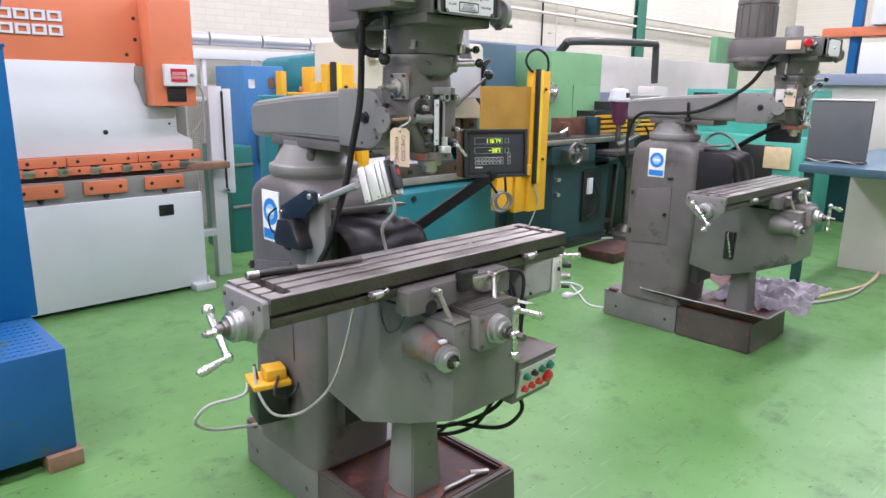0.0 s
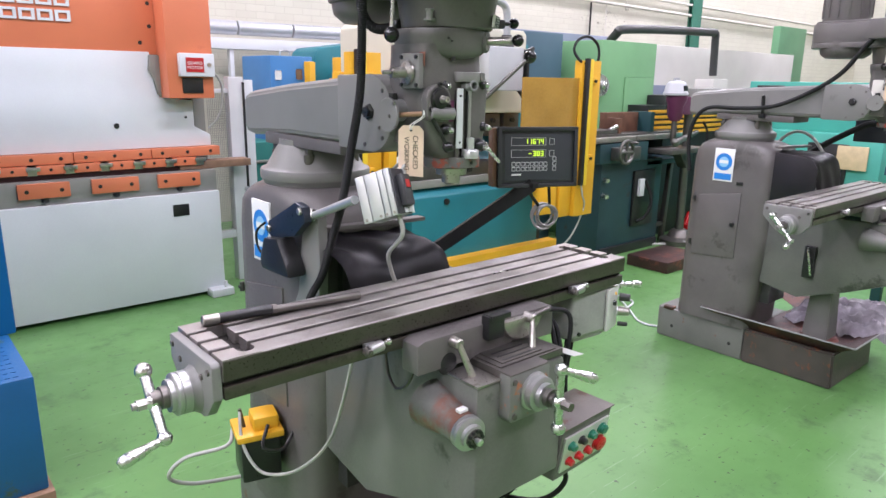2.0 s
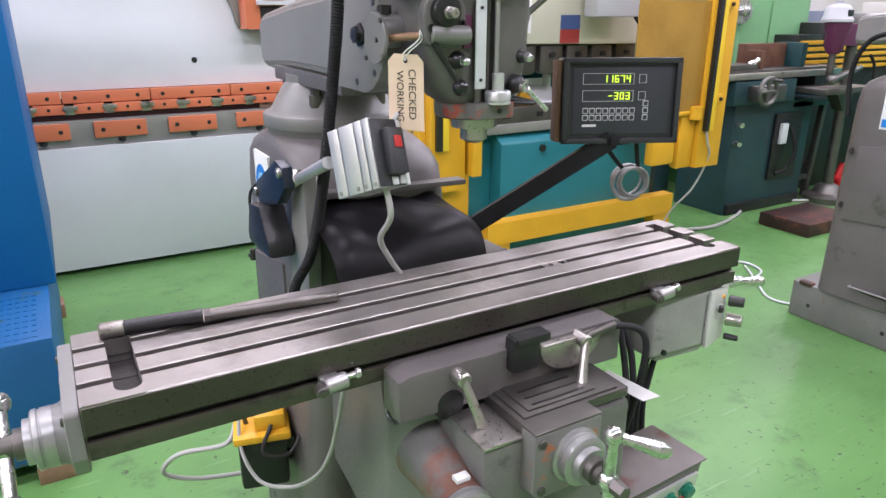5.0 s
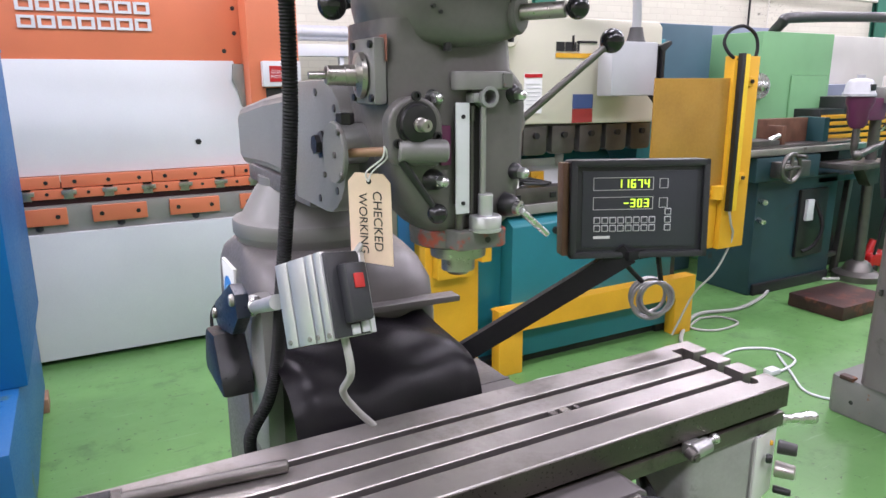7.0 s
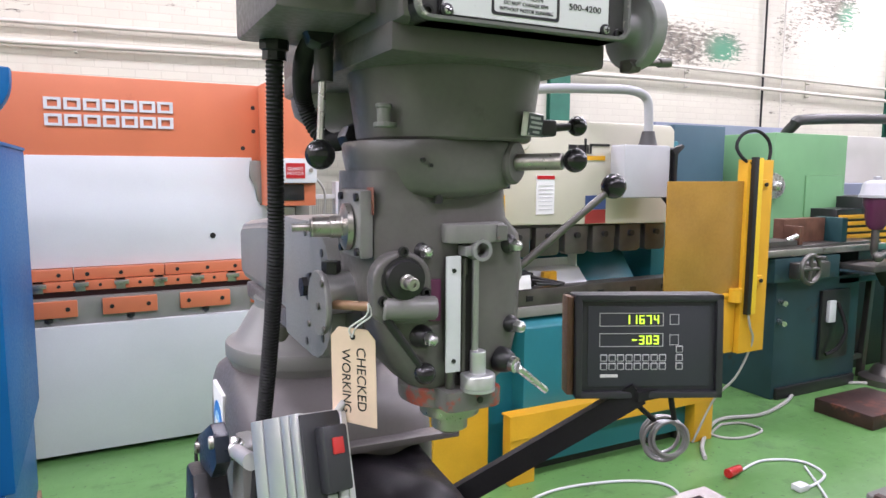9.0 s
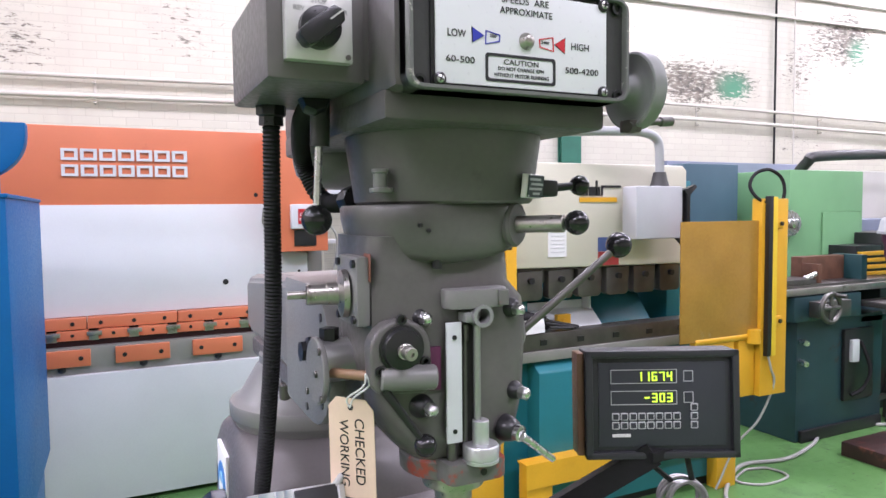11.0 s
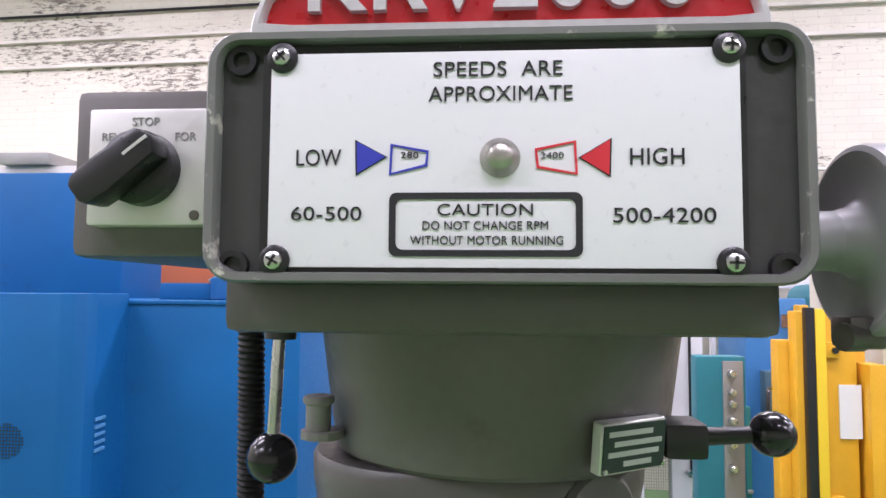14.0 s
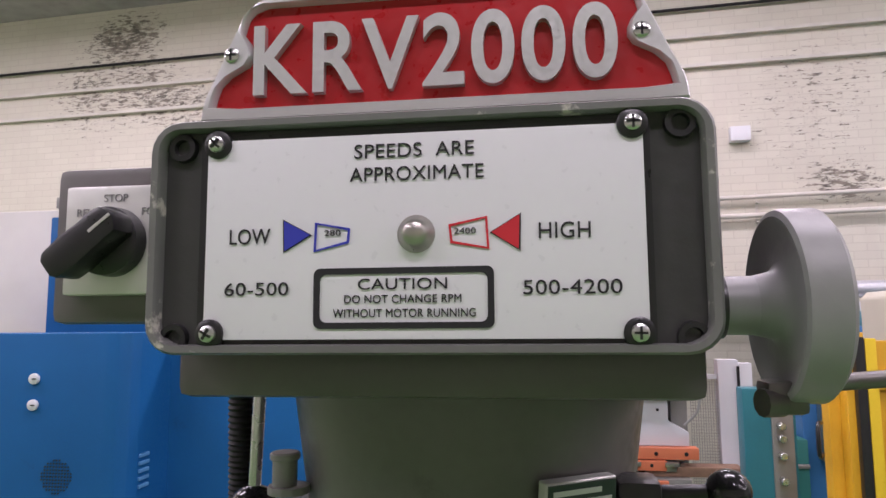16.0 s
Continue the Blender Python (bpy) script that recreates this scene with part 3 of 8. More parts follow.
    secs = [(2.1 - reach, 0.118, 1.455, 1.632), (2.24 - reach, 0.115, 1.455, 1.628), (2.6, 0.098, 1.452, 1.605), (2.9, 0.08, 1.435, 1.578), (2.945, 0.075, 1.44, 1.565)]
    rings = []
    for y, hx, z0, z1 in secs:
        c = 0.014
        rings.append([t.verts.new(p) for p in ((X - hx + c, y, z0), (X + hx - c, y, z0), (X + hx, y, z0 + c), (X + hx, y, z1 - c), (X + hx - c, y, z1), (X - hx + c, y, z1), (X - hx, y, z1 - c), (X - hx, y, z0 + c))])
    for a, b in zip(rings, rings[1:]):
        for i in range(8):
            t.faces.new((a[i], a[(i + 1) % 8], b[(i + 1) % 8], b[i]))
    t.faces.new(rings[0][::-1])
    t.faces.new(rings[-1])
    bmesh.ops.recalc_face_normals(t, faces=t.faces[:])
    bmesh.ops.bevel(t, geom=t.edges[:], offset=0.006, segments=2, affect="EDGES")
    ram = P("ram", t, GREYM, text="grey tapered overarm ram casting")
    t = B()
    cheek = [(2.25 - reach, 1.45), (2.25 - reach, 1.632)] + [(2.105 - reach + 0.093 * math.cos(radians(a)), 1.541 + 0.093 * math.sin(radians(a))) for a in range(90, 271, 15)]
    prism(t, cheek, "x", X - 0.137, X + 0.137, 0.007)
    P("ram_cheek", t, GREYM, ram, "rounded grey ram end")
    t = B()
    turned(t, (X - 0.136, 2.105 - reach, 1.545), (-1, 0, 0), [(0.02, 0), (0.02, 0.005), (0.014, 0.007), (0.014, 0.014)], 6)
    P("worm_shaft", t, BLACK, ram)
    for a in (75, 135, 225, 285):
        c = Vector((X - 0.136, 2.105 - reach + 0.078 * math.cos(radians(a)), 1.541 + 0.078 * math.sin(radians(a))))
        t = B()
        rod(t, c, c - Vector((0.0025, 0, 0)), 0.0055, n=10)
        P("ram_bolt", t, STEEL_DARK, ram)
    t = B()
    box(t, X - 0.1, X + 0.1, 2.3, 2.75, 1.42, 1.455, 0.006)
    P("ram_slide", t, GREY)
    # knee
    t = B()
    prism(t, [(2.4, 0.972), (1.695, 0.972), (1.695, 0.665), (1.90, 0.575), (2.14, 0.49), (2.4, 0.54)], "x", X - 0.14, X + 0.155, 0.014)
    knee = P("knee", t, KNEE, text="grey cast knee with oily front", down=True)
    t = B()
    box(t, X - 0.1, X + 0.1, 2.3, 2.46, 0.4, 1.15)
    P("knee_slide", t, GREY_DARK, knee, down=True)
    t = B()
    rings = []
    for z, k in ((0.19, 1.12), (0.26, 1.1), (0.4, 0.98), (0.56, 0.9)):
        rings.append([t.verts.new((1.922 + x * k, 2.045 + y * k, z)) for x, y in ((-0.062, -0.062), (0.062, -0.062), (0.078, 0.0), (0.062, 0.062), (-0.062, 0.062), (-0.078, 0.0))])
    for a, b in zip(rings, rings[1:]):
        for i in range(6):
            t.faces.new((a[i], a[(i + 1) % 6], b[(i + 1) % 6], b[i]))
    t.faces.new(rings[0][::-1])
    t.faces.new(rings[-1])
    bmesh.ops.recalc_face_normals(t, faces=t.faces[:])
    bmesh.ops.bevel(t, geom=t.edges[:], offset=0.005, segments=2, affect="EDGES")
    pil = P("elevating_screw_housing", t, GREY_WORN, text="six-sided grey elevating screw housing")
    t = B()
    turned(t, (1.922, 2.045, 0.1762), (0, 0, 1), [(0.112, 0), (0.112, 0.03), (0.1, 0.04), (0.092, 0.052)], 32)
    P("housing_foot", t, REDFOOT, pil, "round foot flange with worn red paint")
    # crank bosses
    bc, ba = Vector((1.752, 1.84, 0.887)), Vector((-0.12, -1, -0.06)).normalized()
    t = B()
    turned(t, bc, ba, [(0.0605, 0), (0.0487, 0.06), (0.0412, 0.09), (0.0395, 0.1), (0.0378, 0.12), (0.0378, 0.138)], 36)
    P("knee_crank_boss", t, PRIMER if tx == 0 else GREY_WORN, knee, "worn boss with bare reddish primer", down=True)
    t = B()
    turned(t, bc + ba * 0.138, ba, [(0.0353, 0), (0.0399, 0.003), (0.0399, 0.012), (0.0382, 0.013), (0.0382, 0.015), (0.0399, 0.016), (0.0399, 0.021), (0.0353, 0.024), (0.0277, 0.025), (0.0277, 0.036), (0.0235, 0.038)], 44)
    kd = P("knee_dial", t, DIALALU, knee, "graduated aluminium dial", down=True)
    t = B()
    turned(t, bc + ba * 0.172, ba, [(0.0227, 0), (0.0227, 0.006), (0.0101, 0.0065)], 24)
    P("clutch_face", t, STEEL_DARK, kd, down=True)
    u = ba.orthogonal().normalized()
    v = ba.cross(u)
    for k in range(10):
        a = k * 0.62832
        c = bc + ba * 0.176 + (u * math.cos(a) + v * math.sin(a)) * 0.0176
        t = B()
        rod(t, c, c + ba * 0.006, 0.0042, n=8)
        P("clutch_tooth", t, BLACK, kd, down=True)
    t = B()
    rod(t, bc + ba * 0.17, bc + ba * 0.198, 0.0085, n=16, ch=0.0015)
    P("knee_shaft", t, CHROME, kd, down=True)
    t = B()
    box(t, -0.012, 0.012, -0.004, 0.012, -0.004, 0.004, 0.0015, 2, Matrix.Translation(bc + ba * 0.13 + Vector((0.0, 0, 0.043))))
    P("dial_pointer", t, PAPER, kd, down=True)
    # cross slide front bracket and crank
    t = B()
    prism(t, [(X - 0.066, 0.878), (X - 0.072, 0.888), (X - 0.072, 0.99), (X + 0.06, 0.99), (X + 0.06, 0.885), (X + 0.05, 0.875), (X - 0.06, 0.875)], "y", 1.662, 1.698, 0.006)
    cb = P("cross_feed_bracket", t, CHIPPED, knee, "cast bracket chipped to orange primer", down=True)
    for dx, z in ((-0.058, 0.975), (-0.056, 0.89)):
        t = B()
        rod(t, (X + dx, 1.664, z), (X + dx, 1.658, z), 0.0075, n=14, ch=0.001)
        P("bracket_bolt", t, STEEL_DARK, cb, down=True)
    t = B()
    turned(t, (X + 0.006, 1.662, 0.937), (0, -1, 0), [(0.0452, 0), (0.0452, 0.005), (0.0409, 0.008), (0.0409, 0.012), (0.0391, 0.013), (0.0409, 0.014), (0.0409, 0.026), (0.0365, 0.029), (0.0296, 0.03), (0.0296, 0.042), (0.0226, 0.043)], 44)
    crossdial = P("cross_feed_dial", t, DIALALU, knee, "graduated aluminium dial", down=True)
    t = B()
    turned(t, (X + 0.006, 1.62, 0.937), (0, -1, 0), [(0.021, 0), (0.021, 0.013), (0.014, 0.014), (0.014, 0.03)], 24)
    P("dial_clutch", t, STEEL_DARK, crossdial, down=True)
    t = B()
    crank(t, (X + 0.006, 1.588, 0.937), (0, -1, 0), (0.04, 0, 1.0), (0.06, 0, -1.0), 0.076, (0.72, -0.45, -0.28))
    P("cross_feed_handle", t, CHROME, crossdial, "chromed ball crank handle", down=True)
    t = B()
    rod(t, (X + 0.006, 1.574, 0.937), (X + 0.006, 1.552, 0.937), 0.0125, 0.011, n=6)
    P("handle_nut", t, STEEL_DARK, crossdial, down=True)
    # slide covers on the knee
    t = B()
    box(t, X - 0.142, X - 0.07, 1.692, 1.80, 0.971, 0.976, 0.001)
    P("knee_lip", t, STEEL, knee, "bright bare edge of the knee top", down=True)
    t = B()
    prism(t, [(X - 0.07, 1.664), (X + 0.06, 1.664), (X + 0.06, 1.70), (X + 0.15, 1.70), (X + 0.15, 1.87), (X - 0.07, 1.87)], "z", 0.975, 0.993, 0.002)
    wc = P("way_cover", t, STEEL_DARK, knee, "oily stepped way cover plate", down=True)
    for x0_, x1_, y0_, y1_, h in ((X - 0.06, X + 0.13, 1.706, 1.80, 0.9965), (X - 0.045, X + 0.09, 1.716, 1.80, 0.9995)):
        t = B()
        box(t, x0_, x1_, y0_, y1_, 0.992, h, 0.001)
        P("cover_leaf", t, STEEL_DARK, wc, down=True)
    for y in (1.724, 1.744, 1.765):
        t = B()
        box(t, X - 0.03, X + 0.075, y, y + 0.0045, 0.999, 1.0003)
        P("cover_groove", t, BLACK, wc, down=True)
    if tx == 0:
        t = B()
        box(t, -0.022, 0.026, -0.06, 0.05, 0, 0.0012, 0, 1, Matrix.Translation((X + 0.172, 1.735, 0.972)) @ pose(0, 0, 0, 0, 10, 8))
        P("cover_strip", t, SILVER, wc, "bright sheet strip on the knee top", down=True)
        t = B()
        tube(t, [(X + 0.19, 1.785, 1.06), (X + 0.225, 1.76, 1.055), (X + 0.24, 1.752, 1.02), (X + 0.238, 1.757, 0.94), (X + 0.235, 1.77, 0.86), (X + 0.232, 1.79, 0.78)], 0.0062, 8)
        P("knee_cable", t, BLACK_MATT, knee, down=True)
        t = B()
        tube(t, [(X - 0.155, 1.9, 1.035), (X - 0.165, 1.885, 0.97), (X - 0.17, 1.91, 0.91), (X - 0.168, 1.96, 0.885), (X - 0.16, 2.0, 0.91), (X - 0.155, 2.02, 0.97)], 0.0042, 8)
        P("oil_pipe", t, STEEL_DARK, knee, "thin dark oil pipe looping below the saddle", down=True)
        t = B()
        rod(t, (X - 0.16, 1.90, 0.99), (X - 0.165, 1.886, 0.955), 0.007, 0.006, n=12)
        P("oil_union", t, CHROME, knee, down=True)
    # saddle
    t = B()
    prism(t, [(1.80, 1.0), (2.16, 1.0), (2.16, 1.042), (1.80, 1.042)], "x", X - 0.19, X + 0.19, 0.01)
    saddle = P("saddle", t, GREY, text="grey saddle under the table", down=True)
    t = B()
    prism(t, [(X - 0.23, 0.99), (X + 0.215, 0.985), (X + 0.215, 1.06), (X + 0.2, 1.068), (X - 0.21, 1.068), (X - 0.23, 1.06)], "y", 1.792, 1.85, 0.005)
    P("saddle_front", t, GREY, saddle, "grey saddle front with worn paint", down=True)
    t = B()
    turned(t, (X - 0.14, 1.80, 1.0), (0, -1, 0), [(0.03, -0.02), (0.03, 0.004), (0.024, 0.008), (0, 0.009)], 24)
    P("clamp_boss", t, BLACK, saddle, down=True)
    t = B()
    box(t, X - 0.035, X + 0.018, 1.772, 1.80, 1.03, 1.09, 0.005)
    box(t, X - 0.03, X + 0.035, 1.768, 1.80, 1.078, 1.092, 0.003)
    sb = P("stop_block", t, BLACK, saddle, "black table stop block", down=True)
    t = B()
    prism(t, [(X + 0.09 + 0.068 * math.cos(radians(a)), 1.062 + 0.055 * math.sin(radians(a))) for a in range(180, 361, 15)], "y", 1.778, 1.80, 0.006)
    P("round_boss", t, STEEL, saddle, "half-round grey boss", down=True)
    for hx, hz, ex, ey, ez in ((X - 0.13, 1.05, X - 0.112, 1.745, 0.98), (X + 0.112, 1.056, X + 0.085, 1.742, 0.995)):
        t = B()
        rod(t, (hx, 1.80, hz), (hx, 1.764, hz), 0.0125, n=18, ch=0.003)
        rod(t, (hx, 1.77, hz), (ex, ey, ez), 0.0065, 0.009, n=14)
        ball(t, (ex, ey, ez), 0.0093, 14)
        P("clamp_lever", t, STEEL, saddle, "steel clamping lever", down=True)
    t = B()
    rod(t, (X + 0.125, 1.78, 1.058), (X + 0.19, 1.785, 1.062), 0.007, n=12)
    P("cable_gland", t, STEEL_DARK, saddle, down=True)
    t = B()
    box(t, X + 0.165, X + 0.255, 2.09, 2.33, 0.99, 1.062, 0.004)
    box(t, X + 0.163, X + 0.2555, 2.205, 2.214, 0.995, 1.0635)
    P("saddle_way", t, GREY, saddle, "grey machined saddle end", down=True)
    # table with tee slots
    def Tb(name, bm, material, parent=root, text=""):
        bm.transform(Matrix.Translation((ox + tx, oy, -drop)))
        return part(name, bm, material, parent, text)
    x0, x1, y0, y1, zt = 1.262, 2.497, 1.846, 2.072, 1.12
    SLOTS = (1.903, 1.959, 2.015)
    t = B()
    prof = [(y0, 1.077), (y0, zt - 0.002), (y0 + 0.002, zt)]
    for c in SLOTS:
        prof += [(c - 0.009, zt), (c - 0.0075, zt - 0.0015), (c - 0.0075, zt - 0.018), (c - 0.013, zt - 0.018), (c - 0.013, zt - 0.028), (c + 0.013, zt - 0.028), (c + 0.013, zt - 0.018), (c + 0.0075, zt - 0.018), (c + 0.0075, zt - 0.0015), (c + 0.009, zt)]
    prof += [(y1 - 0.002, zt), (y1, zt - 0.002), (y1, 1.07), (y0 + 0.014, 1.07), (y0 + 0.012, 1.077)]
    prism(t, prof, "x", x0 + 0.077, x1 - 0.066)
    table = Tb("table", t, TABLE, text="ground steel table with three tee slots")
    for a, b in ((x0, x0 + 0.042), (x1 - 0.036, x1)):
        t = B()
        pr = [(y0, 1.077), (y0, zt)]
        for c in SLOTS:
            pr += [(c - 0.009, zt), (c - 0.0075, zt - 0.0015), (c - 0.0075, zt - 0.018), (c - 0.013, zt - 0.018), (c - 0.013, zt - 0.028), (c + 0.013, zt - 0.028), (c + 0.013, zt - 0.018), (c + 0.0075, zt - 0.018), (c + 0.0075, zt - 0.0015), (c + 0.009, zt)]
        pr += [(y1, zt), (y1, 1.07), (y0 + 0.014, 1.07), (y0 + 0.012, 1.077)]
        prism(t, pr, "x", a, b)
        Tb("table_end", t, TABLE, table)
    for a, b, r, yf, yb in ((x0 + 0.042, x0 + 0.077, 0.0175, 1.862, 2.03), (x1 - 0.066, x1 - 0.036, 0.015, 1.872, 2.05)):
        m = (a + b) / 2
        t = B()
        nose = [(m + r * math.cos(radians(q)), yf + r + r * math.sin(radians(q))) for q in range(180, 361, 15)]
        prism(t, [(a, yf + r), (a, y0)] + [(b, y0), (b, yf + r)] + nose[::-1][1:-1], "z", 1.077, zt)
        Tb("front_land", t, TABLE, table)
        t = B()
        box(t, a, b, yb, y1, 1.07, zt)
        Tb("back_land", t, TABLE, table)
        # The pocket's shade is put into this dark block's colour.
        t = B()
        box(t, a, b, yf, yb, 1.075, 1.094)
        Tb("chip_pocket", t, SLOT_SHADE, table, "oily pocket at the table's end, shade in its colour")
    # Thin added face, darker than the top: side reflections and oil as colour.
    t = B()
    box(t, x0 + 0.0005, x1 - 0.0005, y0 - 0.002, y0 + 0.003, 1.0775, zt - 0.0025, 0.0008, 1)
    Tb("table_front", t, TABLE_FRONT, table, "oily front face of the table, dark reflections in its colour")
    # Dark core: the shade between the table's two bands, put into colour.
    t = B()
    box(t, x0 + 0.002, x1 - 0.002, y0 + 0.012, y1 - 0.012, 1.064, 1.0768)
    Tb("table_groove", t, SLOT_SHADE, table)
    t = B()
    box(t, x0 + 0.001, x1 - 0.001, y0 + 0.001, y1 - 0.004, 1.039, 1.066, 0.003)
    Tb("table_apron", t, TABLE_EDGE, table, "oily lower table rail, dark reflections in its colour")
    # Thin dark sheets carry the slots' shade on their floors.
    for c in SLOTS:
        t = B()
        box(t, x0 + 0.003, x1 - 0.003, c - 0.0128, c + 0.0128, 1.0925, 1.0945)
        Tb("slot_floor", t, SLOT_SHADE, table)
    if tx == 0:
        for xx, w, mm in ((2.075, 0.012, STEEL_DARK), (2.098, 0.016, STEEL), (2.122, 0.008, STEEL_DARK)):
            t = B()
            box(t, xx - w / 2, xx + w / 2, 1.953, 1.965, 1.094, 1.1195, 0.002)
            Tb("slot_chip", t, mm, table)
    for xx in (1.585, 2.262):
        t = B()
        rod(t, (xx - 0.012, y0 - 0.016, 1.066), (xx + 0.022, y0 - 0.016, 1.07), 0.0125, n=20, ch=0.002)
        box(t, xx - 0.018, xx + 0.012, y0 - 0.012, y0 + 0.003, 1.056, 1.078, 0.004)
        st = Tb("table_stop", t, DIALALU, table, "round metal table stop")
        t = B()
        rod(t, (xx - 0.02, y0 - 0.03, 1.064), (xx - 0.018, y0 - 0.012, 1.066), 0.0095, n=16, ch=0.0015)
        rod(t, (xx - 0.0205, y0 - 0.0335, 1.064), (xx - 0.02, y0 - 0.028, 1.064), 0.0055, n=6)
        Tb("stop_screw", t, STEEL_DARK, st)
        t = B()
        rod(t, (xx + 0.022, y0 - 0.012, 1.071), (xx + 0.038, y0 - 0.012, 1.072), 0.005, n=14)
        rod(t, (xx + 0.036, y0 - 0.012, 1.072), (xx + 0.046, y0 - 0.012, 1.073), 0.0085, n=14, ch=0.002)
        Tb("stop_pin", t, CHROME, st)
    # left end casting, dial and crank
    t = B()
    prism(t, [(y0 + 0.004, 1.042), (y0 + 0.004, 1.108), (y0 + 0.012, 1.114), (y1 - 0.012, 1.114), (y1 - 0.004, 1.108), (y1 - 0.004, 1.06), (2.005, 1.0), (1.985, 0.99), (1.905, 0.99), (1.885, 1.0)], "x", x0 - 0.02, x0 - 0.0005, 0.004)
    endl = Tb("end_bracket", t, GREYM, table, "grey cast end bracket")
    for y, z in ((1.866, 1.095), (2.05, 1.095), (1.90, 1.075), (2.01, 1.075)):
        t = B()
        rod(t, (x0 - 0.019, y, z), (x0 - 0.024, y, z), 0.0065, n=14, ch=0.001)
        Tb("bracket_bolt", t, STEEL_DARK, endl)
    t = B()
    turned(t, (x0 - 0.018, 1.945, 1.034), (-1, 0, 0), [(0.0493, -0.001), (0.0466, 0.004), (0.0422, 0.01), (0.0414, 0.018)], 40)
    Tb("dial_seat", t, GREYM, endl)
    t = B()
    turned(t, (x0 - 0.036, 1.945, 1.034), (-1, 0, 0), [(0.0418, 0), (0.0418, 0.014), (0.0396, 0.0155), (0.0396, 0.017), (0.0418, 0.0185), (0.0418, 0.024), (0.0387, 0.0265), (0.0317, 0.027), (0.0317, 0.036), (0.0229, 0.0365)], 44)
    Tb("table_dial", t, DIALALU, endl, "graduated aluminium feed dial")
    t = B()
    turned(t, (x0 - 0.0725, 1.945, 1.034), (-1, 0, 0), [(0.022, 0), (0.022, 0.012), (0.016, 0.013), (0.016, 0.03)], 24)
    Tb("dial_clutch", t, STEEL_DARK, endl, "dark toothed clutch collar")
    t = B()
    crank(t, (x0 - 0.098, 1.945, 1.031), (-1, 0, 0), (0, -0.68, -0.73), (0, 0.68, 0.73), 0.074)
    Tb("table_handle", t, CHROME, endl, "chromed ball crank handle")
    t = B()
    rod(t, (x0 - 0.11, 1.945, 1.031), (x0 - 0.128, 1.945, 1.031), 0.011, n=6)
    rod(t, (x0 - 0.126, 1.945, 1.031), (x0 - 0.136, 1.945, 1.031), 0.007, n=12)
    Tb("handle_nut", t, STEEL, endl)
    # power feed at the right end
    t = B()
    prism(t, [(x1 - 0.212, 1.862), (x1 - 0.066, 1.852), (x1 - 0.058, 1.854), (x1 - 0.002, 1.872), (x1 - 0.002, 1.985), (x1 - 0.212, 1.985)], "z", 0.9, 1.038, 0.014, None, 3)
    prism(t, [(x1 - 0.19, 1.87), (x1 - 0.068, 1.86), (x1 - 0.015, 1.88), (x1 - 0.015, 1.98), (x1 - 0.19, 1.98)], "z", 0.886, 0.91, 0.01, None, 2)
    pf = Tb("power_feed", t, FEEDGREY, table, "pale grey scuffed power feed gearbox")
    t = B()
    prism(t, [(x1 - 0.066, 1.8475), (x1 - 0.058, 1.8475), (x1 + 0.012, 1.866), (x1 + 0.012, 1.96), (x1 + 0.002, 1.96), (x1 + 0.002, 1.874), (x1 - 0.066, 1.8545)], "z", 0.898, 1.03, 0.003)
    pe = Tb("end_plate", t, PANELWHITE, pf, "white power feed control plate")
    kn = Vector((0.5, -0.86, 0))
    for q, z, r, L, mm in ((0.75, 0.995, 0.013, 0.03, GREY_DARK), (0.72, 0.952, 0.015, 0.032, STEEL), (0.75, 0.91, 0.0075, 0.028, BLACK), (0.3, 0.985, 0.009, 0.008, BLACK), (0.4, 1.012, 0.005, 0.003, YELLOW)):
        c = Vector((x1 - 0.06 + 0.082 * q, 1.843 + 0.012 * q, z))
        t = B()
        rod(t, c - kn * 0.002, c + kn * L, r, r * 0.85, n=18, ch=min(0.002, L / 4))
        Tb("feed_knob", t, mm, pe)
    t = B()
    rod(t, (x1 - 0.19, 1.852, 0.92), (x1 - 0.19, 1.846, 0.92), 0.006, n=10)
    Tb("feed_screw", t, BLACK, pf)
    for k in range(2):
        t = B()
        tube(t, [(x1 - 0.19 + 0.025 * k, 1.89, 0.9), (x1 - 0.195 + 0.02 * k, 1.89, 0.85), (x1 - 0.215 + 0.016 * k, 1.88, 0.79), (x1 - 0.225 + 0.02 * k, 1.87, 0.72), (x1 - 0.24 + 0.02 * k, 1.85, 0.66)], 0.0065, 8)
        Tb("feed_cable", t, BLACK_MATT, pf)
    t = B()
    rod(t, (x1, 1.955, 1.035), (x1 + 0.07, 1.955, 1.035), 0.014)
    crank(t, (x1 + 0.07, 1.955, 1.035), (1, 0, 0), (0, -0.9, -0.45), (0, 0.9, 0.45), 0.06)
    Tb("feed_handle", t, CHROME, table, "chromed ball crank handle")
    if tx != 0:
        t = B()
        box(t, X - 0.165, X - 0.14, 2.06, 2.12, 0.62, 0.8, 0.006)
        lvb = P("side_lever_box", t, BLACK, knee, "black lever box on the knee side", down=True)
        t = B()
        tube(t, [(X - 0.168, 2.07, 0.64), (X - 0.185, 2.075, 0.7), (X - 0.185, 2.09, 0.77), (X - 0.168, 2.1, 0.79)], 0.006, 8)
        P("lever", t, CHROME, lvb, down=True)
    # way cover behind the table
    t = B()
    nx, ny, grid = 22, 16, []
    lift = 0 if tx == 0 else 0.07
    drape = [(2.072, 0.98), (2.078, 1.05), (2.092, 1.115), (2.122, 1.163), (2.17, 1.186), (2.22, 1.193), (2.27, 1.194), (2.325, 1.199)]
    line = smooth_path([(0, a, b) for a, b in drape], 3)
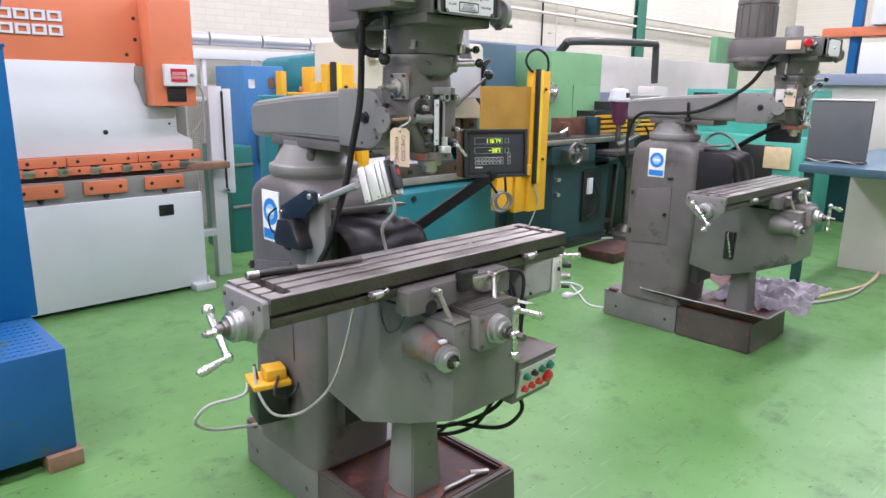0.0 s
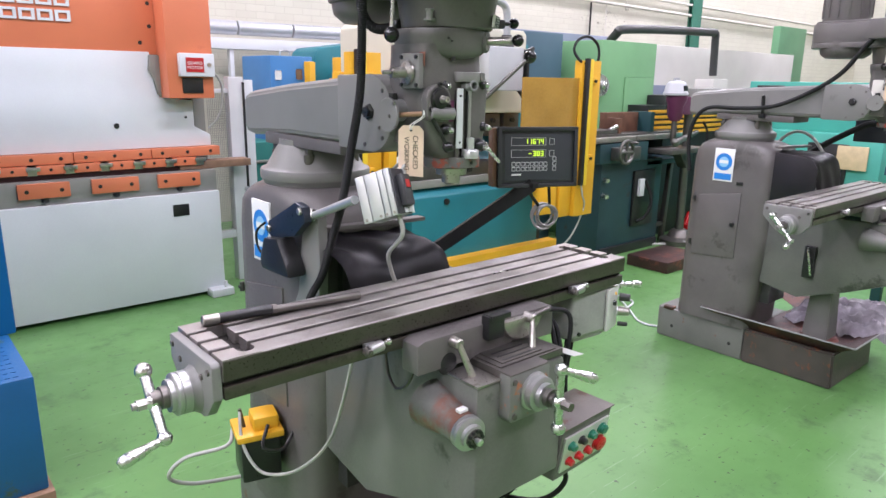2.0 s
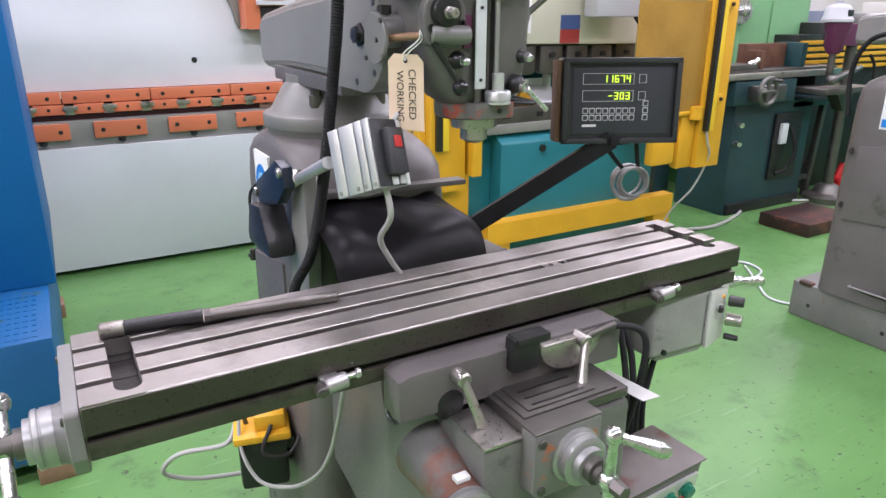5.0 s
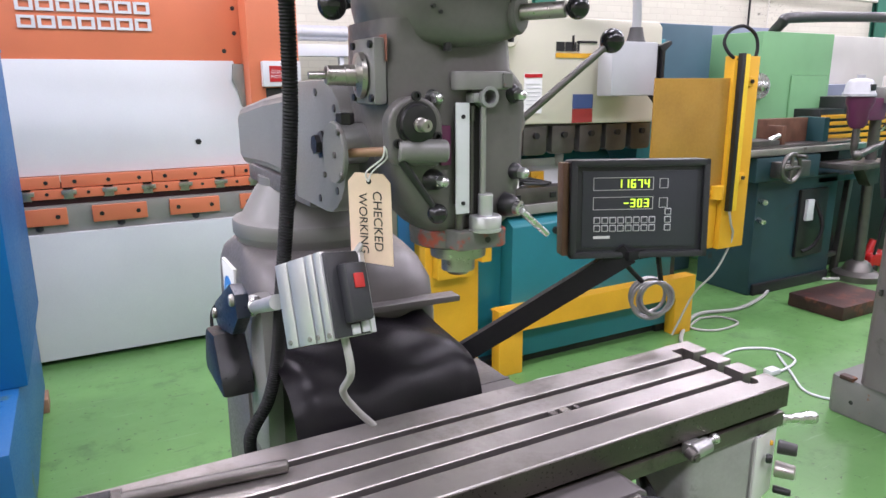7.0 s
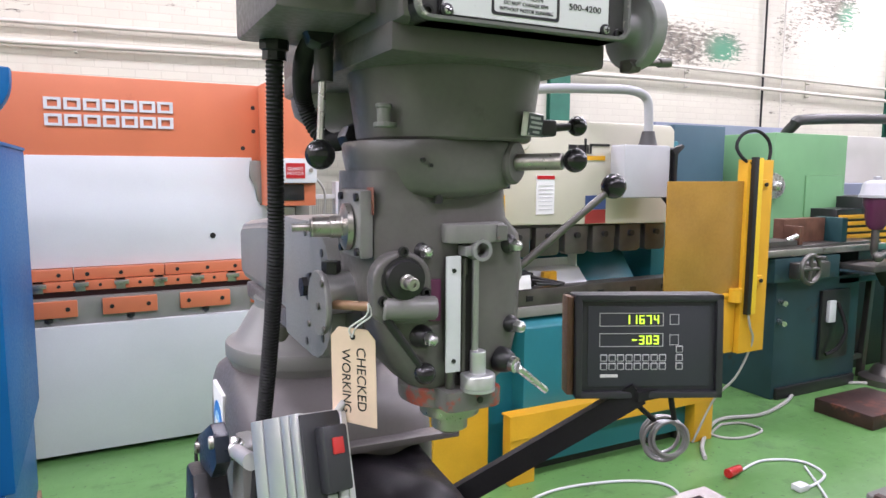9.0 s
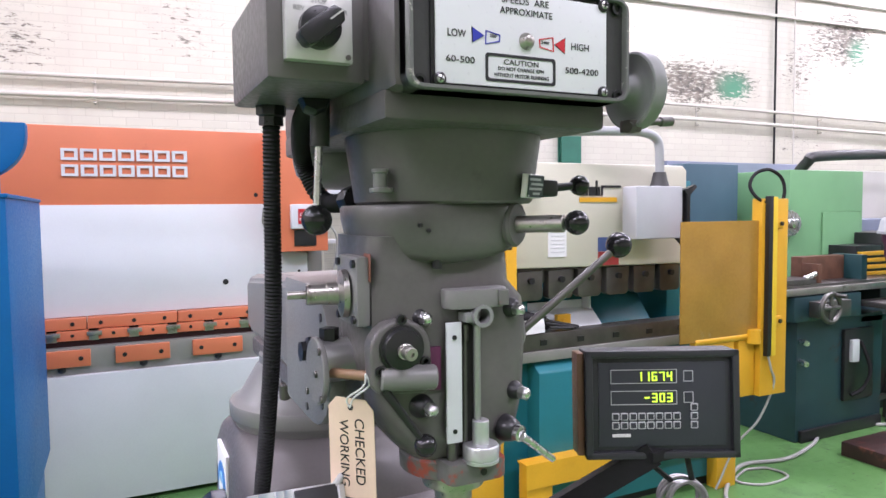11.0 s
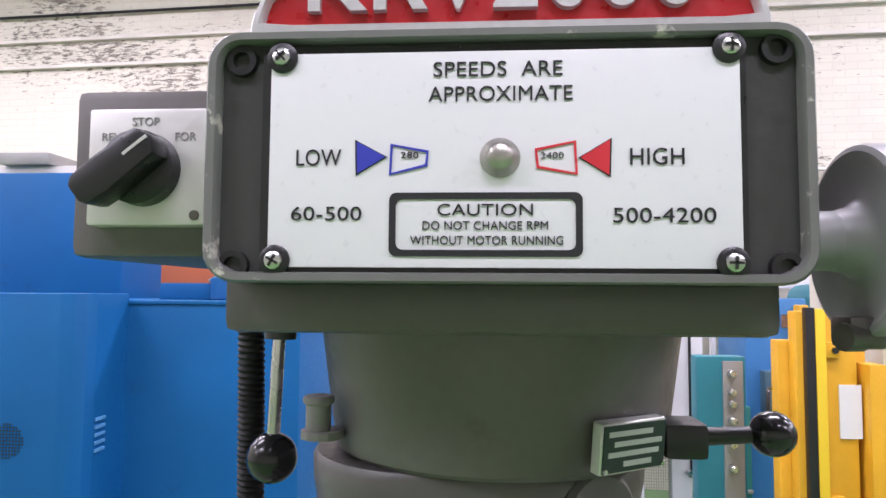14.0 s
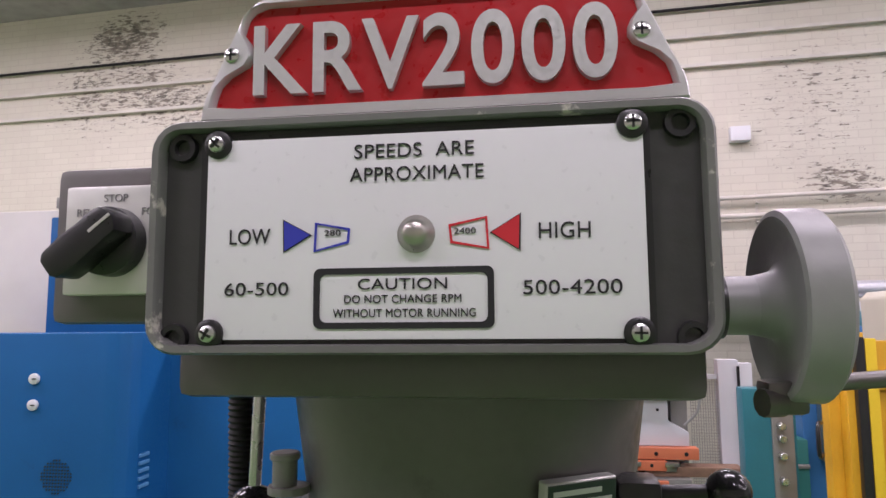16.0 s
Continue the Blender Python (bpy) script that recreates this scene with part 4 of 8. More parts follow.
    for i in range(nx + 1):
        u = i / nx
        row = []
        for k, p in enumerate(line):
            edge = min(u, 1 - u) * nx
            w = 0.006 * math.sin(7 * u + 0.25 * k) + 0.004 * math.sin(17 * u + 1.3 + 0.4 * k)
            sag = (0.012 * (1 - edge / 2) if edge < 2 else 0) + 0.006 * math.sin(3.1 * u)
            row.append(t.verts.new((X - 0.2 + 0.33 * u, p.y + w * 0.8 + sag * 0.6, p.z + w - sag + lift * min(1, k / 8))))
        grid.append(row)
    for i in range(nx):
        for k in range(len(line) - 1):
            t.faces.new((grid[i][k], grid[i + 1][k], grid[i + 1][k + 1], grid[i][k + 1]))
    bmesh.ops.solidify(t, geom=t.faces[:], thickness=0.004)
    if lift:
        prism(t, [(2.1, 0.98), (2.1, 1.19), (2.13, 1.235), (2.2, 1.255), (2.33, 1.262), (2.33, 0.98)], "x", X - 0.199, X - 0.19, 0.002)
    P("apron", t, LEATHER, text="sagging black leathercloth way apron")
    t = B()
    prism(t, [(X - 0.19, 1.213), (X + 0.2, 1.203), (X + 0.2, 1.215), (X - 0.19, 1.226)], "y", 2.302, 2.34, 0.002)
    t.transform(Matrix.Translation((0, 0, lift)))
    P("apron_strip", t, GREY, column, "grey clamping strip along the apron's top")
    return root, knee, column, ram, table


def crank(bm, c, axis, arm, arm2, L=0.075, grip=None):
    """A ball crank: hub on the axis, a grip at one end of the bar and a balance ball at the other."""
    c, ax, d, e = Vector(c), Vector(axis).normalized(), Vector(arm).normalized(), Vector(arm2).normalized()
    ball(bm, c, 0.0165)
    rod(bm, c, c + d * L, 0.0105, 0.0085)
    ball(bm, c + d * L, 0.0145)
    rod(bm, c, c + e * L * 0.86, 0.0105, 0.0095)
    ball(bm, c + e * L * 0.86, 0.0165)
    p = c + d * L
    turned(bm, p, Vector(grip) if grip else ax + d * 0.25, [(0.006, 0), (0.0075, 0.012), (0.0085, 0.03), (0.0115, 0.055), (0.013, 0.07), (0.0115, 0.082), (0.006, 0.088), (0, 0.089)], 18)


def head(ox, oy, first):
    """The head of the milling machine, as parts of the machine that stands in CURRENT."""
    X, Q = 1.903, 1.882
    root = CURRENT[0]

    def P(name, bm, material, parent=root, text=""):
        bm.transform(Matrix.Translation((ox, oy, 0)))
        return part(name, bm, material, parent, text)

    # knuckle between ram and head
    t = B()
    turned(t, (1.748, 2.0, 1.5535), (1, 0, 0), [(0.0255, 0), (0.0255, 0.042), (0.024, 0.0435)], 40)
    knuckle = P("knuckle", t, DIALALU, text="bare metal graduated knuckle drum")
    t = B()
    turned(t, (1.7435, 2.0, 1.543), (1, 0, 0), [(0, 0), (0.0375, 0), (0.039, 0.0015), (0.039, 0.0055), (0.038, 0.007), (0, 0.007)], 48)
    P("knuckle_face", t, GREYM, knuckle, "grey round end of the knuckle")
    t = B()
    turned(t, (1.7895, 2.0, 1.553), (1, 0, 0), [(0.0275, 0), (0.0295, 0.001), (0.0295, 0.012), (0.036, 0.03)], 40)
    P("knuckle_flange", t, GREYQ, knuckle, "cast grey flange behind the drum")
    t = B()
    box(t, 1.785, 1.985, 1.965, 2.12, 1.475, 1.62, 0.018)
    P("knuckle_body", t, GREY, knuckle)
    for y, z in ((1.99, 1.541), (1.968, 1.517), (1.974, 1.57), (2.03, 1.512)):
        t = B()
        rod(t, (1.7436, y, z), (1.7405, y, z), 0.0042, n=10, ch=0.0006)
        P("knuckle_bolt", t, STEEL_DARK, knuckle)
    t = B()
    rod(t, (1.762, 2.0, 1.577), (1.762, 2.0, 1.592), 0.0115, n=6, ch=0.001)
    P("clamp_nut", t, BLACK, knuckle)
    # quill housing: a broad flat-fronted casting, rounded at its edges, narrowing towards the spindle
    t = B()
    n = 40
    levels = [(1.443, 1.842, 1.958, 1.912, 2.01, 2.6), (1.452, 1.830, 1.967, 1.908, 2.02, 3.0), (1.478, 1.808, 1.977, 1.906, 2.04, 4.0), (1.51, 1.793, 1.981, 1.905, 2.05, 5.5), (1.56, 1.784, 1.981, 1.905, 2.06, 7.0), (1.60, 1.783, 1.981, 1.905, 2.06, 8.0), (1.625, 1.783, 1.977, 1.905, 2.06, 8.0), (1.645, 1.783, 1.96, 1.907, 2.06, 7.0), (1.70, 1.784, 1.957, 1.908, 2.06, 6.0)]
    rows = []
    for z, xa, xb, ya, yb, e in levels:
        ring = []
        for i in range(n):
            a = 6.28318531 * (i + 0.5) / n
            c_, s_ = math.cos(a), math.sin(a)
            k = (abs(c_) ** e + abs(s_) ** e) ** (-1 / e)
            ring.append(t.verts.new(((xa + xb) / 2 + (xb - xa) / 2 * k * c_, (ya + yb) / 2 + (yb - ya) / 2 * k * s_, z)))
        rows.append(ring)
    for a, b in zip(rows, rows[1:]):
        for i in range(n):
            t.faces.new((a[i], a[(i + 1) % n], b[(i + 1) % n], b[i]))
    t.faces.new(rows[0][::-1])
    t.faces.new(rows[-1])
    bmesh.ops.recalc_face_normals(t, faces=t.faces[:])
    quill = P("quill_housing", t, GREYQ, text="grey quill housing with oily streaks")
    # red worn collar, clamp lug and spindle
    t = B()
    turned(t, (1.899, 1.962, 1.419), (0, 0, 1), [(0.056, 0), (0.061, 0.003), (0.062, 0.022), (0.058, 0.027)], 44)
    collar = P("quill_collar", t, REDWORN, quill, "grey collar with worn red paint")
    t = B()
    prism(t, [(1.862, 1.89), (1.868, 1.885), (1.924, 1.885), (1.934, 1.89), (1.942, 1.95), (1.856, 1.95)], "z", 1.423, 1.4475, 0.003)
    lug = P("collar_lug", t, REDWORN, collar, "cast lug worn to red primer")
    t = B()
    rod(t, (1.903, 1.886, 1.435), (1.903, 1.8835, 1.435), 0.004, n=12)
    P("lug_screw", t, BLACK, lug)
    t = B()
    turned(t, (1.897, 1.95, 1.381), (0, 0, 1), [(0.013, -0.004), (0.018, 0), (0.0225, 0.002), (0.0225, 0.02), (0.037, 0.022), (0.0385, 0.04)], 32)
    P("spindle", t, STEEL, quill, "bright spindle nose")
    # depth stop: strip, screw, micrometer nut
    t = B()
    box(t, 1.8625, 1.8815, 1.893, 1.8965, 1.4695, 1.6045, 0.0014)
    strip = P("scale_strip", t, WHITE, quill, "white painted depth strip")
    t = B()
    box(t, 1.866, 1.878, 1.8965, 1.91, 1.48, 1.60)
    P("strip_backing", t, GREY_DARK, strip)
    for z in (1.588, 1.483):
        t = B()
        rod(t, (1.872, 1.8935, z), (1.872, 1.8915, z), 0.0026, n=12)
        P("strip_screw", t, BLACK, strip)
    t = B()
    rod(t, (1.873, 1.903, 1.448), (1.873, 1.903, 1.476), 0.0055, n=14)
    P("stop_rod", t, LEVER, quill)
    # Dark slab standing in for the shaded recess beside the depth strip.
    t = B()
    box(t, 1.884, 1.908, 1.9, 1.9075, 1.462, 1.615)
    P("slot", t, SLOT_SHADE, quill)
    t = B()
    rod(t, (1.889, 1.9015, 1.465), (1.889, 1.9015, 1.60), 0.0028, n=10)
    rod(t, (1.889, 1.9, 1.582), (1.889, 1.9, 1.60), 0.0036, n=10)
    P("guide_rod", t, LEVER, quill)
    t = B()
    rod(t, (1.9, 1.893, 1.46), (1.9, 1.893, 1.605), 0.0042, n=16)
    P("depth_screw", t, DIALALU, quill)
    t = B()
    turned(t, (1.9025, 1.89, 1.4455), (0, 0, 1), [(0.019, 0), (0.0205, 0.001), (0.0205, 0.004), (0.0195, 0.0045), (0.0195, 0.0055), (0.0205, 0.006), (0.0205, 0.0185), (0.019, 0.0205), (0.0095, 0.021), (0.0095, 0.0465), (0.0085, 0.0475)], 32)
    P("micrometer_nut", t, ALU, quill, "graduated aluminium stop nut")
    t = B()
    turned(t, (1.9015, 1.905, 1.611), (0, -1, 0), [(0.0125, 0), (0.0125, 0.026), (0.0085, 0.026), (0.008, 0.006)], 26)
    box(t, 1.882, 1.899, 1.885, 1.905, 1.604, 1.616, 0.003)
    P("guide_eye", t, GREYL, quill, "bare metal guide eye")
    t = B()
    prism(t, [(1.872, 1.884), (1.905, 1.88), (1.932, 1.884), (1.94, 1.895), (1.94, 1.93), (1.862, 1.93), (1.862, 1.895)], "z", 1.619, 1.641, 0.004)
    bridge = P("quill_bridge", t, GREYM, quill, "cast bridge over the depth stop")
    t = B()
    box(t, 1.921, 1.9345, 1.8795, 1.886, 1.621, 1.639, 0.001, 1)
    P("bare_patch", t, REDWORN, bridge, "patch worn to red primer")
    t = B()
    box(t, 1.846, 1.8595, 1.9005, 1.907, 1.53, 1.578, 0.001)
    P("index_plate", t, PURPLE, quill, "dull maroon index plate")
    # feed shaft boss
    t = B()
    pear = [(1.809 + 0.035 * math.cos(radians(a)), 1.580 + 0.033 * math.sin(radians(a))) for a in range(0, 181, 15)]
    prism(t, pear + [(1.776, 1.545), (1.784, 1.535), (1.836, 1.53), (1.846, 1.54)], "y", 1.892, 1.915, 0.005, None, 3)
    boss = P("feed_boss", t, GREYQ, quill, "pear-shaped cast feed boss")
    t = B()
    turned(t, (1.809, 1.893, 1.582), (0, -1, 0), [(0.0255, 0), (0.0255, 0.003), (0.0225, 0.0035), (0.021, 0.009), (0.012, 0.011)], 32)
    ringp = P("shaft_ring", t, BLACK, boss, "black oily bearing ring")
    t = B()
    turned(t, (1.809, 1.883, 1.581), (0.06, -1, -0.04), [(0.0085, 0), (0.0085, 0.004), (0.0072, 0.005), (0.0072, 0.016), (0.0064, 0.0165), (0.0064, 0.018), (0.0025, 0.018), (0.0025, 0.015), (0, 0.015)], 24)
    P("feed_shaft", t, STEEL, ringp, "bare steel feed shaft")
    for dx, dz in ((-0.0245, -0.02), (0.027, -0.014), (0.0, 0.033)):
        t = B()
        turned(t, (1.809 + dx, 1.893, 1.58 + dz), (0, -1, 0), [(0.0058, 0), (0.0056, 0.004), (0.0032, 0.0042), (0.003, 0.001)], 14)
        P("boss_screw", t, BLACK, boss)
    t = B()
    rod(t, (1.786, 1.897, 1.5515), (1.846, 1.886, 1.549), 0.0135, n=24, ch=0.002)
    P("trip_sleeve", t, GREYM, boss)
    t = B()
    rod(t, (1.7553, 1.984, 1.543), (1.795, 1.903, 1.5505), 0.0058, n=14)
    P("trip_bar", t, BRASS, boss, "brown bare metal bar")
    # dark studs with bright cap nuts, and the quill lock
    for tip, rr in (((1.8425, 1.893, 1.6095), 0.0115), ((1.8445, 1.8845, 1.511), 0.0125), ((1.959, 1.89, 1.6115), 0.0125), ((1.9645, 1.888, 1.5135), 0.0105)):
        tip = Vector(tip)
        d = Vector((0.32, -1, -0.1)).normalized()
        base_ = tip - d * 0.03
        t = B()
        turned(t, base_, d, [(rr * 1.12, 0), (rr * 1.12, 0.006), (rr, 0.011), (rr * 0.86, 0.016), (rr * 0.66, 0.0185)], 22)
        kn = P("stud", t, BLACK, quill, "black domed stud")
        t = B()
        turned(t, base_ + d * 0.0185, d, [(0.0078, 0), (0.0078, 0.0065), (0.0068, 0.0085), (0.006, 0.0105), (0.0035, 0.0125), (0, 0.013)], 6)
        P("cap_nut", t, CHROME, kn)
    t = B()
    turned(t, (1.944, 1.907, 1.473), (0.4, -1, -0.1), [(0.016, -0.002), (0.0155, 0.004), (0.0125, 0.014), (0.009, 0.017)], 22)
    lk = P("lock_stud", t, BLACK, quill)
    t = B()
    turned(t, (1.951, 1.890, 1.4705), (0.4, -1, -0.1), [(0.0095, -0.003), (0.0095, 0.005), (0.006, 0.006), (0.0055, 0.003)], 20)
    rod(t, (1.955, 1.886, 1.4665), (2.003, 1.893, 1.429), 0.0048, 0.0042, n=14, ch=0.001)
    P("lock_lever", t, CHROME, lk, "steel quill lock lever")
    t = B()
    rod(t, (1.789, 1.893, 1.54), (1.833, 1.892, 1.478), 0.0055, 0.0035)
    P("trip_lever", t, BLACK, quill, "black trip lever")
    t = B()
    ball(t, (1.8355, 1.892, 1.4735), 0.0125, 20)
    P("lever_ball", t, BALL, quill, "black ball knob")
    # side plate with feed clutch shaft
    t = B()
    box(t, 1.769, 1.785, 1.917, 1.986, 1.603, 1.679, 0.005)
    sp = P("side_plate", t, GREYM, quill, "grey feed box plate")
    for y, z in ((1.925, 1.611), (1.925, 1.671), (1.978, 1.611), (1.978, 1.671)):
        t = B()
        rod(t, (1.77, y, z), (1.7655, y, z), 0.0045, n=12)
        P("plate_bolt", t, BLACK, sp)
    t = B()
    turned(t, (1.769, 1.955, 1.637), (-1, 0.12, 0), [(0.027, 0), (0.026, 0.006), (0.015, 0.009), (0.0125, 0.01), (0.0125, 0.022), (0.0115, 0.0225), (0.0115, 0.042), (0.0105, 0.043), (0.0105, 0.044), (0.0045, 0.0445), (0.0045, 0.064), (0, 0.065)], 26)
    P("clutch_shaft", t, STEEL, sp, "bare metal clutch shaft")
    t = B()
    box(t, 1.7825, 1.7835, 1.912, 1.932, 1.652, 1.682, 0.0004, 1)
    P("primer_patch", t, INKORANGE, quill, "orange primer showing through")
    # gear housing with a bellied lower edge
    t = B()
    n = 56
    prof = [(0.084, 0.0), (0.095, 0.05), (0.1, 0.16), (0.1035, 0.4), (0.1065, 0.7), (0.107, 0.95), (0.1045, 1.02)]
    rows = []
    for r, k in prof:
        ring = []
        for i in range(n):
            a = 6.28318531 * i / n
            lo = 1.677 + 0.0085 * math.cos(2 * a + 0.35)
            e = 2.5
            q = (abs(math.cos(a)) ** e + abs(math.sin(a)) ** e) ** (-1 / e)
            ring.append(t.verts.new((1.888 + r * q * math.cos(a), 1.985 + r * 0.95 * q * math.sin(a), lo + (1.733 - lo) * k)))
        rows.append(ring)
    for a, b in zip(rows, rows[1:]):
        for i in range(n):
            t.faces.new((a[i], a[(i + 1) % n], b[(i + 1) % n], b[i]))
    t.faces.new(rows[0][::-1])
    t.faces.new(rows[-1])
    bmesh.ops.recalc_face_normals(t, faces=t.faces[:])
    gear = P("gear_housing", t, GREYQ, text="grey gear housing with small chips")
    for cx, cz in ((1.832, 1.712), (1.841, 1.706)):
        t = B()
        turned(t, (cx, 1.985 - 0.95 * 0.1012, cz), (0, -1, 0), [(0.0026, -0.004), (0.0024, 0.0006)], 7)
        P("paint_chip", t, BLACK, gear)
    for a in (200, 250, 330):
        c = Vector((1.888 + 0.094 * math.cos(radians(a)), 1.985 + 0.089 * math.sin(radians(a)), 1.672 + 0.0085 * math.cos(2 * radians(a) + 0.35)))
        t = B()
        rod(t, c, c + Vector((0, 0, 0.012)), 0.0055, n=8)
        P("housing_bolt", t, BLACK, gear)
    t = B()
    turned(t, (1.902, 1.98, 1.7345), (0, 0, 1), [(0.104, 0), (0.1075, 0.003), (0.1175, 0.074), (0.1175, 0.083)], 56)
    speed = P("speed_housing", t, GREYQ, text="grey speed housing")
    t = B()
    prism(t, [(1.798 + 0.013 * math.cos(radians(a)), 1.916 + 0.013 * math.sin(radians(a))) for a in range(0, 360, 30)], "z", 1.747, 1.752, 0.001)
    rod(t, (1.796, 1.914, 1.75), (1.796, 1.914, 1.768), 0.0075, n=14, ch=0.001)
    rod(t, (1.796, 1.914, 1.767), (1.796, 1.914, 1.772), 0.0092, n=14, ch=0.001)
    P("oil_cup", t, GREYM, speed)
    # right side: flange, shaft and ball, levers
    t = B()
    turned(t, (1.954, 1.902, 1.7105), (0.53, -0.85, 0), [(0.022, -0.03), (0.026, -0.004), (0.026, 0.003), (0.023, 0.006), (0.0125, 0.006)], 32)
    fl = P("back_gear_flange", t, GREYQ, gear)
    t = B()
    rod(t, (1.955, 1.9, 1.7105), (1.989, 1.851, 1.7115), 0.0098, n=20, ch=0.001)
    P("back_gear_shaft", t, STEEL, fl)
    t = B()
    ball(t, (1.9965, 1.8395, 1.7125), 0.0138)
    P("lever_ball", t, BALL, fl, "black ball knob")
    t = B()
    box(t, 1.992, 2.016, 1.9, 1.93, 1.742, 1.762, 0.004)
    rod(t, (2.005, 1.914, 1.752), (2.045, 1.909, 1.7555), 0.0055, 0.0045)
    lv = P("speed_lever", t, BLACK, speed, "black gear lever")
    t = B()
    ball(t, (2.052, 1.9085, 1.756), 0.0125)
    P("lever_ball", t, BALL, lv)
    mp_ = Matrix.Translation((1.9705, 1.8838, 1.7535)) @ pose(0, 0, 0, 6, 0, 34)
    t = B()
    box(t, -0.023, 0.023, -0.0015, 0.006, -0.0135, 0.0135, 0.0008, 1, mp_)
    sm = P("caution_plate", t, SILVER, speed, "small dark green plate with pale lettering")
    t = B()
    box(t, -0.0218, 0.0218, -0.0024, -0.0014, -0.0122, 0.0122, 0, 1, mp_)
    P("plate_field", t, PLATEGREEN, sm)
    for k, (xa, xb) in enumerate(((-0.008, 0.012), (-0.019, 0.017), (-0.015, 0.019), (-0.019, 0.012))):
        t = B()
        box(t, xa, xb, -0.0029, -0.0023, -0.0095 + 0.0053 * k, -0.0068 + 0.0053 * k, 0, 1, mp_)
        P("lettering_bar", t, KEYPALE, sm)
    for dx in (-0.0205, 0.0205):
        t = B()
        rod(t, mp_ @ Vector((dx, -0.002, -0.011)), mp_ @ Vector((dx, -0.0035, -0.011)), 0.0014, n=8)
        P("plate_rivet", t, CHROME, sm)
    t = B()
    turned(t, (1.974, 1.95, 1.578), (1, -0.1, 0), [(0.026, -0.012), (0.026, 0.01), (0.02, 0.016), (0, 0.016)], 28)
    hubp = P("quill_feed_hub", t, GREYM, quill)
    t = B()
    rod(t, (1.985, 1.932, 1.58), (2.105, 1.909, 1.675), 0.0052, 0.0048)
    ql = P("quill_lever", t, LEVER, quill, "long steel quill feed lever")
    t = B()
    ball(t, (2.113, 1.908, 1.6815), 0.0165)
    P("lever_ball", t, BALL, ql)
    # left lever hanging under the switch box
    t = B()
    rod(t, (1.751, 1.983, 1.83), (1.7465, 1.985, 1.735), 0.0045)
    ll = P("brake_lever", t, CHROME, speed, "steel brake lever")
    t = B()
    rod(t, (1.752, 1.983, 1.85), (1.7505, 1.983, 1.8), 0.011)
    P("lever_socket", t, GREY_DARK, ll)
    t = B()
    ball(t, (1.746, 1.985, 1.718), 0.0175)
    P("lever_ball", t, BALL, ll)
    # belt housing
    t = B()
    XC = 1.8985
    pl = [(XC - 0.1285, 1.83), (XC + 0.1285, 1.83), (XC + 0.1285, 2.0), (XC + 0.116, 2.26)] + [(XC + 0.116 * math.cos(radians(a)), 2.28 + 0.116 * math.sin(radians(a))) for a in range(15, 166, 15)] + [(XC - 0.116, 2.26), (XC - 0.1285, 2.0)]
    prism(t, pl, "z", 1.813, 1.842, 0.006)
    P("housing_lip", t, GREY)
    t = B()
    prism(t, [(p[0], p[1] if p[1] > 1.9 else 1.806) for p in pl], "z", 1.838, 1.941, 0.012)
    cover = P("belt_housing", t, GREY, text="grey belt housing with chipped edges")
    t = B()
    prism(t, [(XC - 0.117, 1.855), (XC + 0.117, 1.855), (XC + 0.117, 2.0), (XC + 0.106, 2.26)] + [(XC + 0.106 * math.cos(radians(a)), 2.28 + 0.106 * math.sin(radians(a))) for a in range(15, 166, 15)] + [(XC - 0.106, 2.26), (XC - 0.117, 2.0)], "z", 1.938, 1.951, 0.004)
    P("housing_lid", t, GREY, cover)
    # front cover: rounded rim round the plate
    def rounded(x0, x1, z0, z1, r, k=5):
        out = []
        for cx, cz, s0 in ((x1 - r, z1 - r, 0), (x0 + r, z1 - r, 90), (x0 + r, z0 + r, 180), (x1 - r, z0 + r, 270)):
            out += [(cx + r * math.cos(radians(s0 + 90 * i / k)), cz + r * math.sin(radians(s0 + 90 * i / k))) for i in range(k + 1)]
        return out
    t = B()
    prism(t, rounded(1.777, 2.0245, 1.836, 1.9415, 0.014), "y", 1.794, 1.823)
    face = P("front_cover", t, GREY_DARK, cover, "dark grey cast front cover")
    t = B()
    outer, inner = rounded(1.777, 2.0245, 1.836, 1.9415, 0.014), rounded(1.7825, 2.019, 1.8405, 1.937, 0.010)
    vo = [[t.verts.new((x, y, z)) for x, z in q] for q, y in ((outer, 1.8235), (outer, 1.7895), ([(x + (1.9 - x) * 0.012, z + (1.889 - z) * 0.02) for x, z in outer], 1.7872), ([(x - (1.9 - x) * 0.008, z - (1.889 - z) * 0.012) for x, z in inner], 1.7872), (inner, 1.789), (inner, 1.795))]
    m = len(outer)
    for a, b in zip(vo, vo[1:]):
        for i in range(m):
            t.faces.new((a[i], a[(i + 1) % m], b[(i + 1) % m], b[i]))
    bmesh.ops.recalc_face_normals(t, faces=t.faces[:])
    P("rim", t, RIM, face, "chipped grey rim with bare metal showing")
    t = B()
    box(t, 1.8005, 1.9985, 1.7915, 1.7945, 1.8395, 1.9345)
    P("plate_edge", t, BLACK, face)
    t = B()
    box(t, 1.8045, 1.9955, 1.7895, 1.7925, 1.8425, 1.9317, 0.0004)
    plate = P("speed_plate", t, PLATE, face, "white printed speed plate")
    for dx, z in ((1.8095, 1.9298), (1.9912, 1.9312), (1.8078, 1.8452), (1.9912, 1.8448)):
        t = B()
        turned(t, (dx, 1.7915, z), (0, -1, 0), [(0.0064, 0), (0.0064, 0.0032), (0.0048, 0.004)], 24)
        P("screw_cup", t, BLACK, plate)
        t = B()
        turned(t, (dx, 1.7875, z), (0, -1, 0), [(0.0038, 0), (0.0036, 0.0012), (0.002, 0.002), (0, 0.0022)], 18)
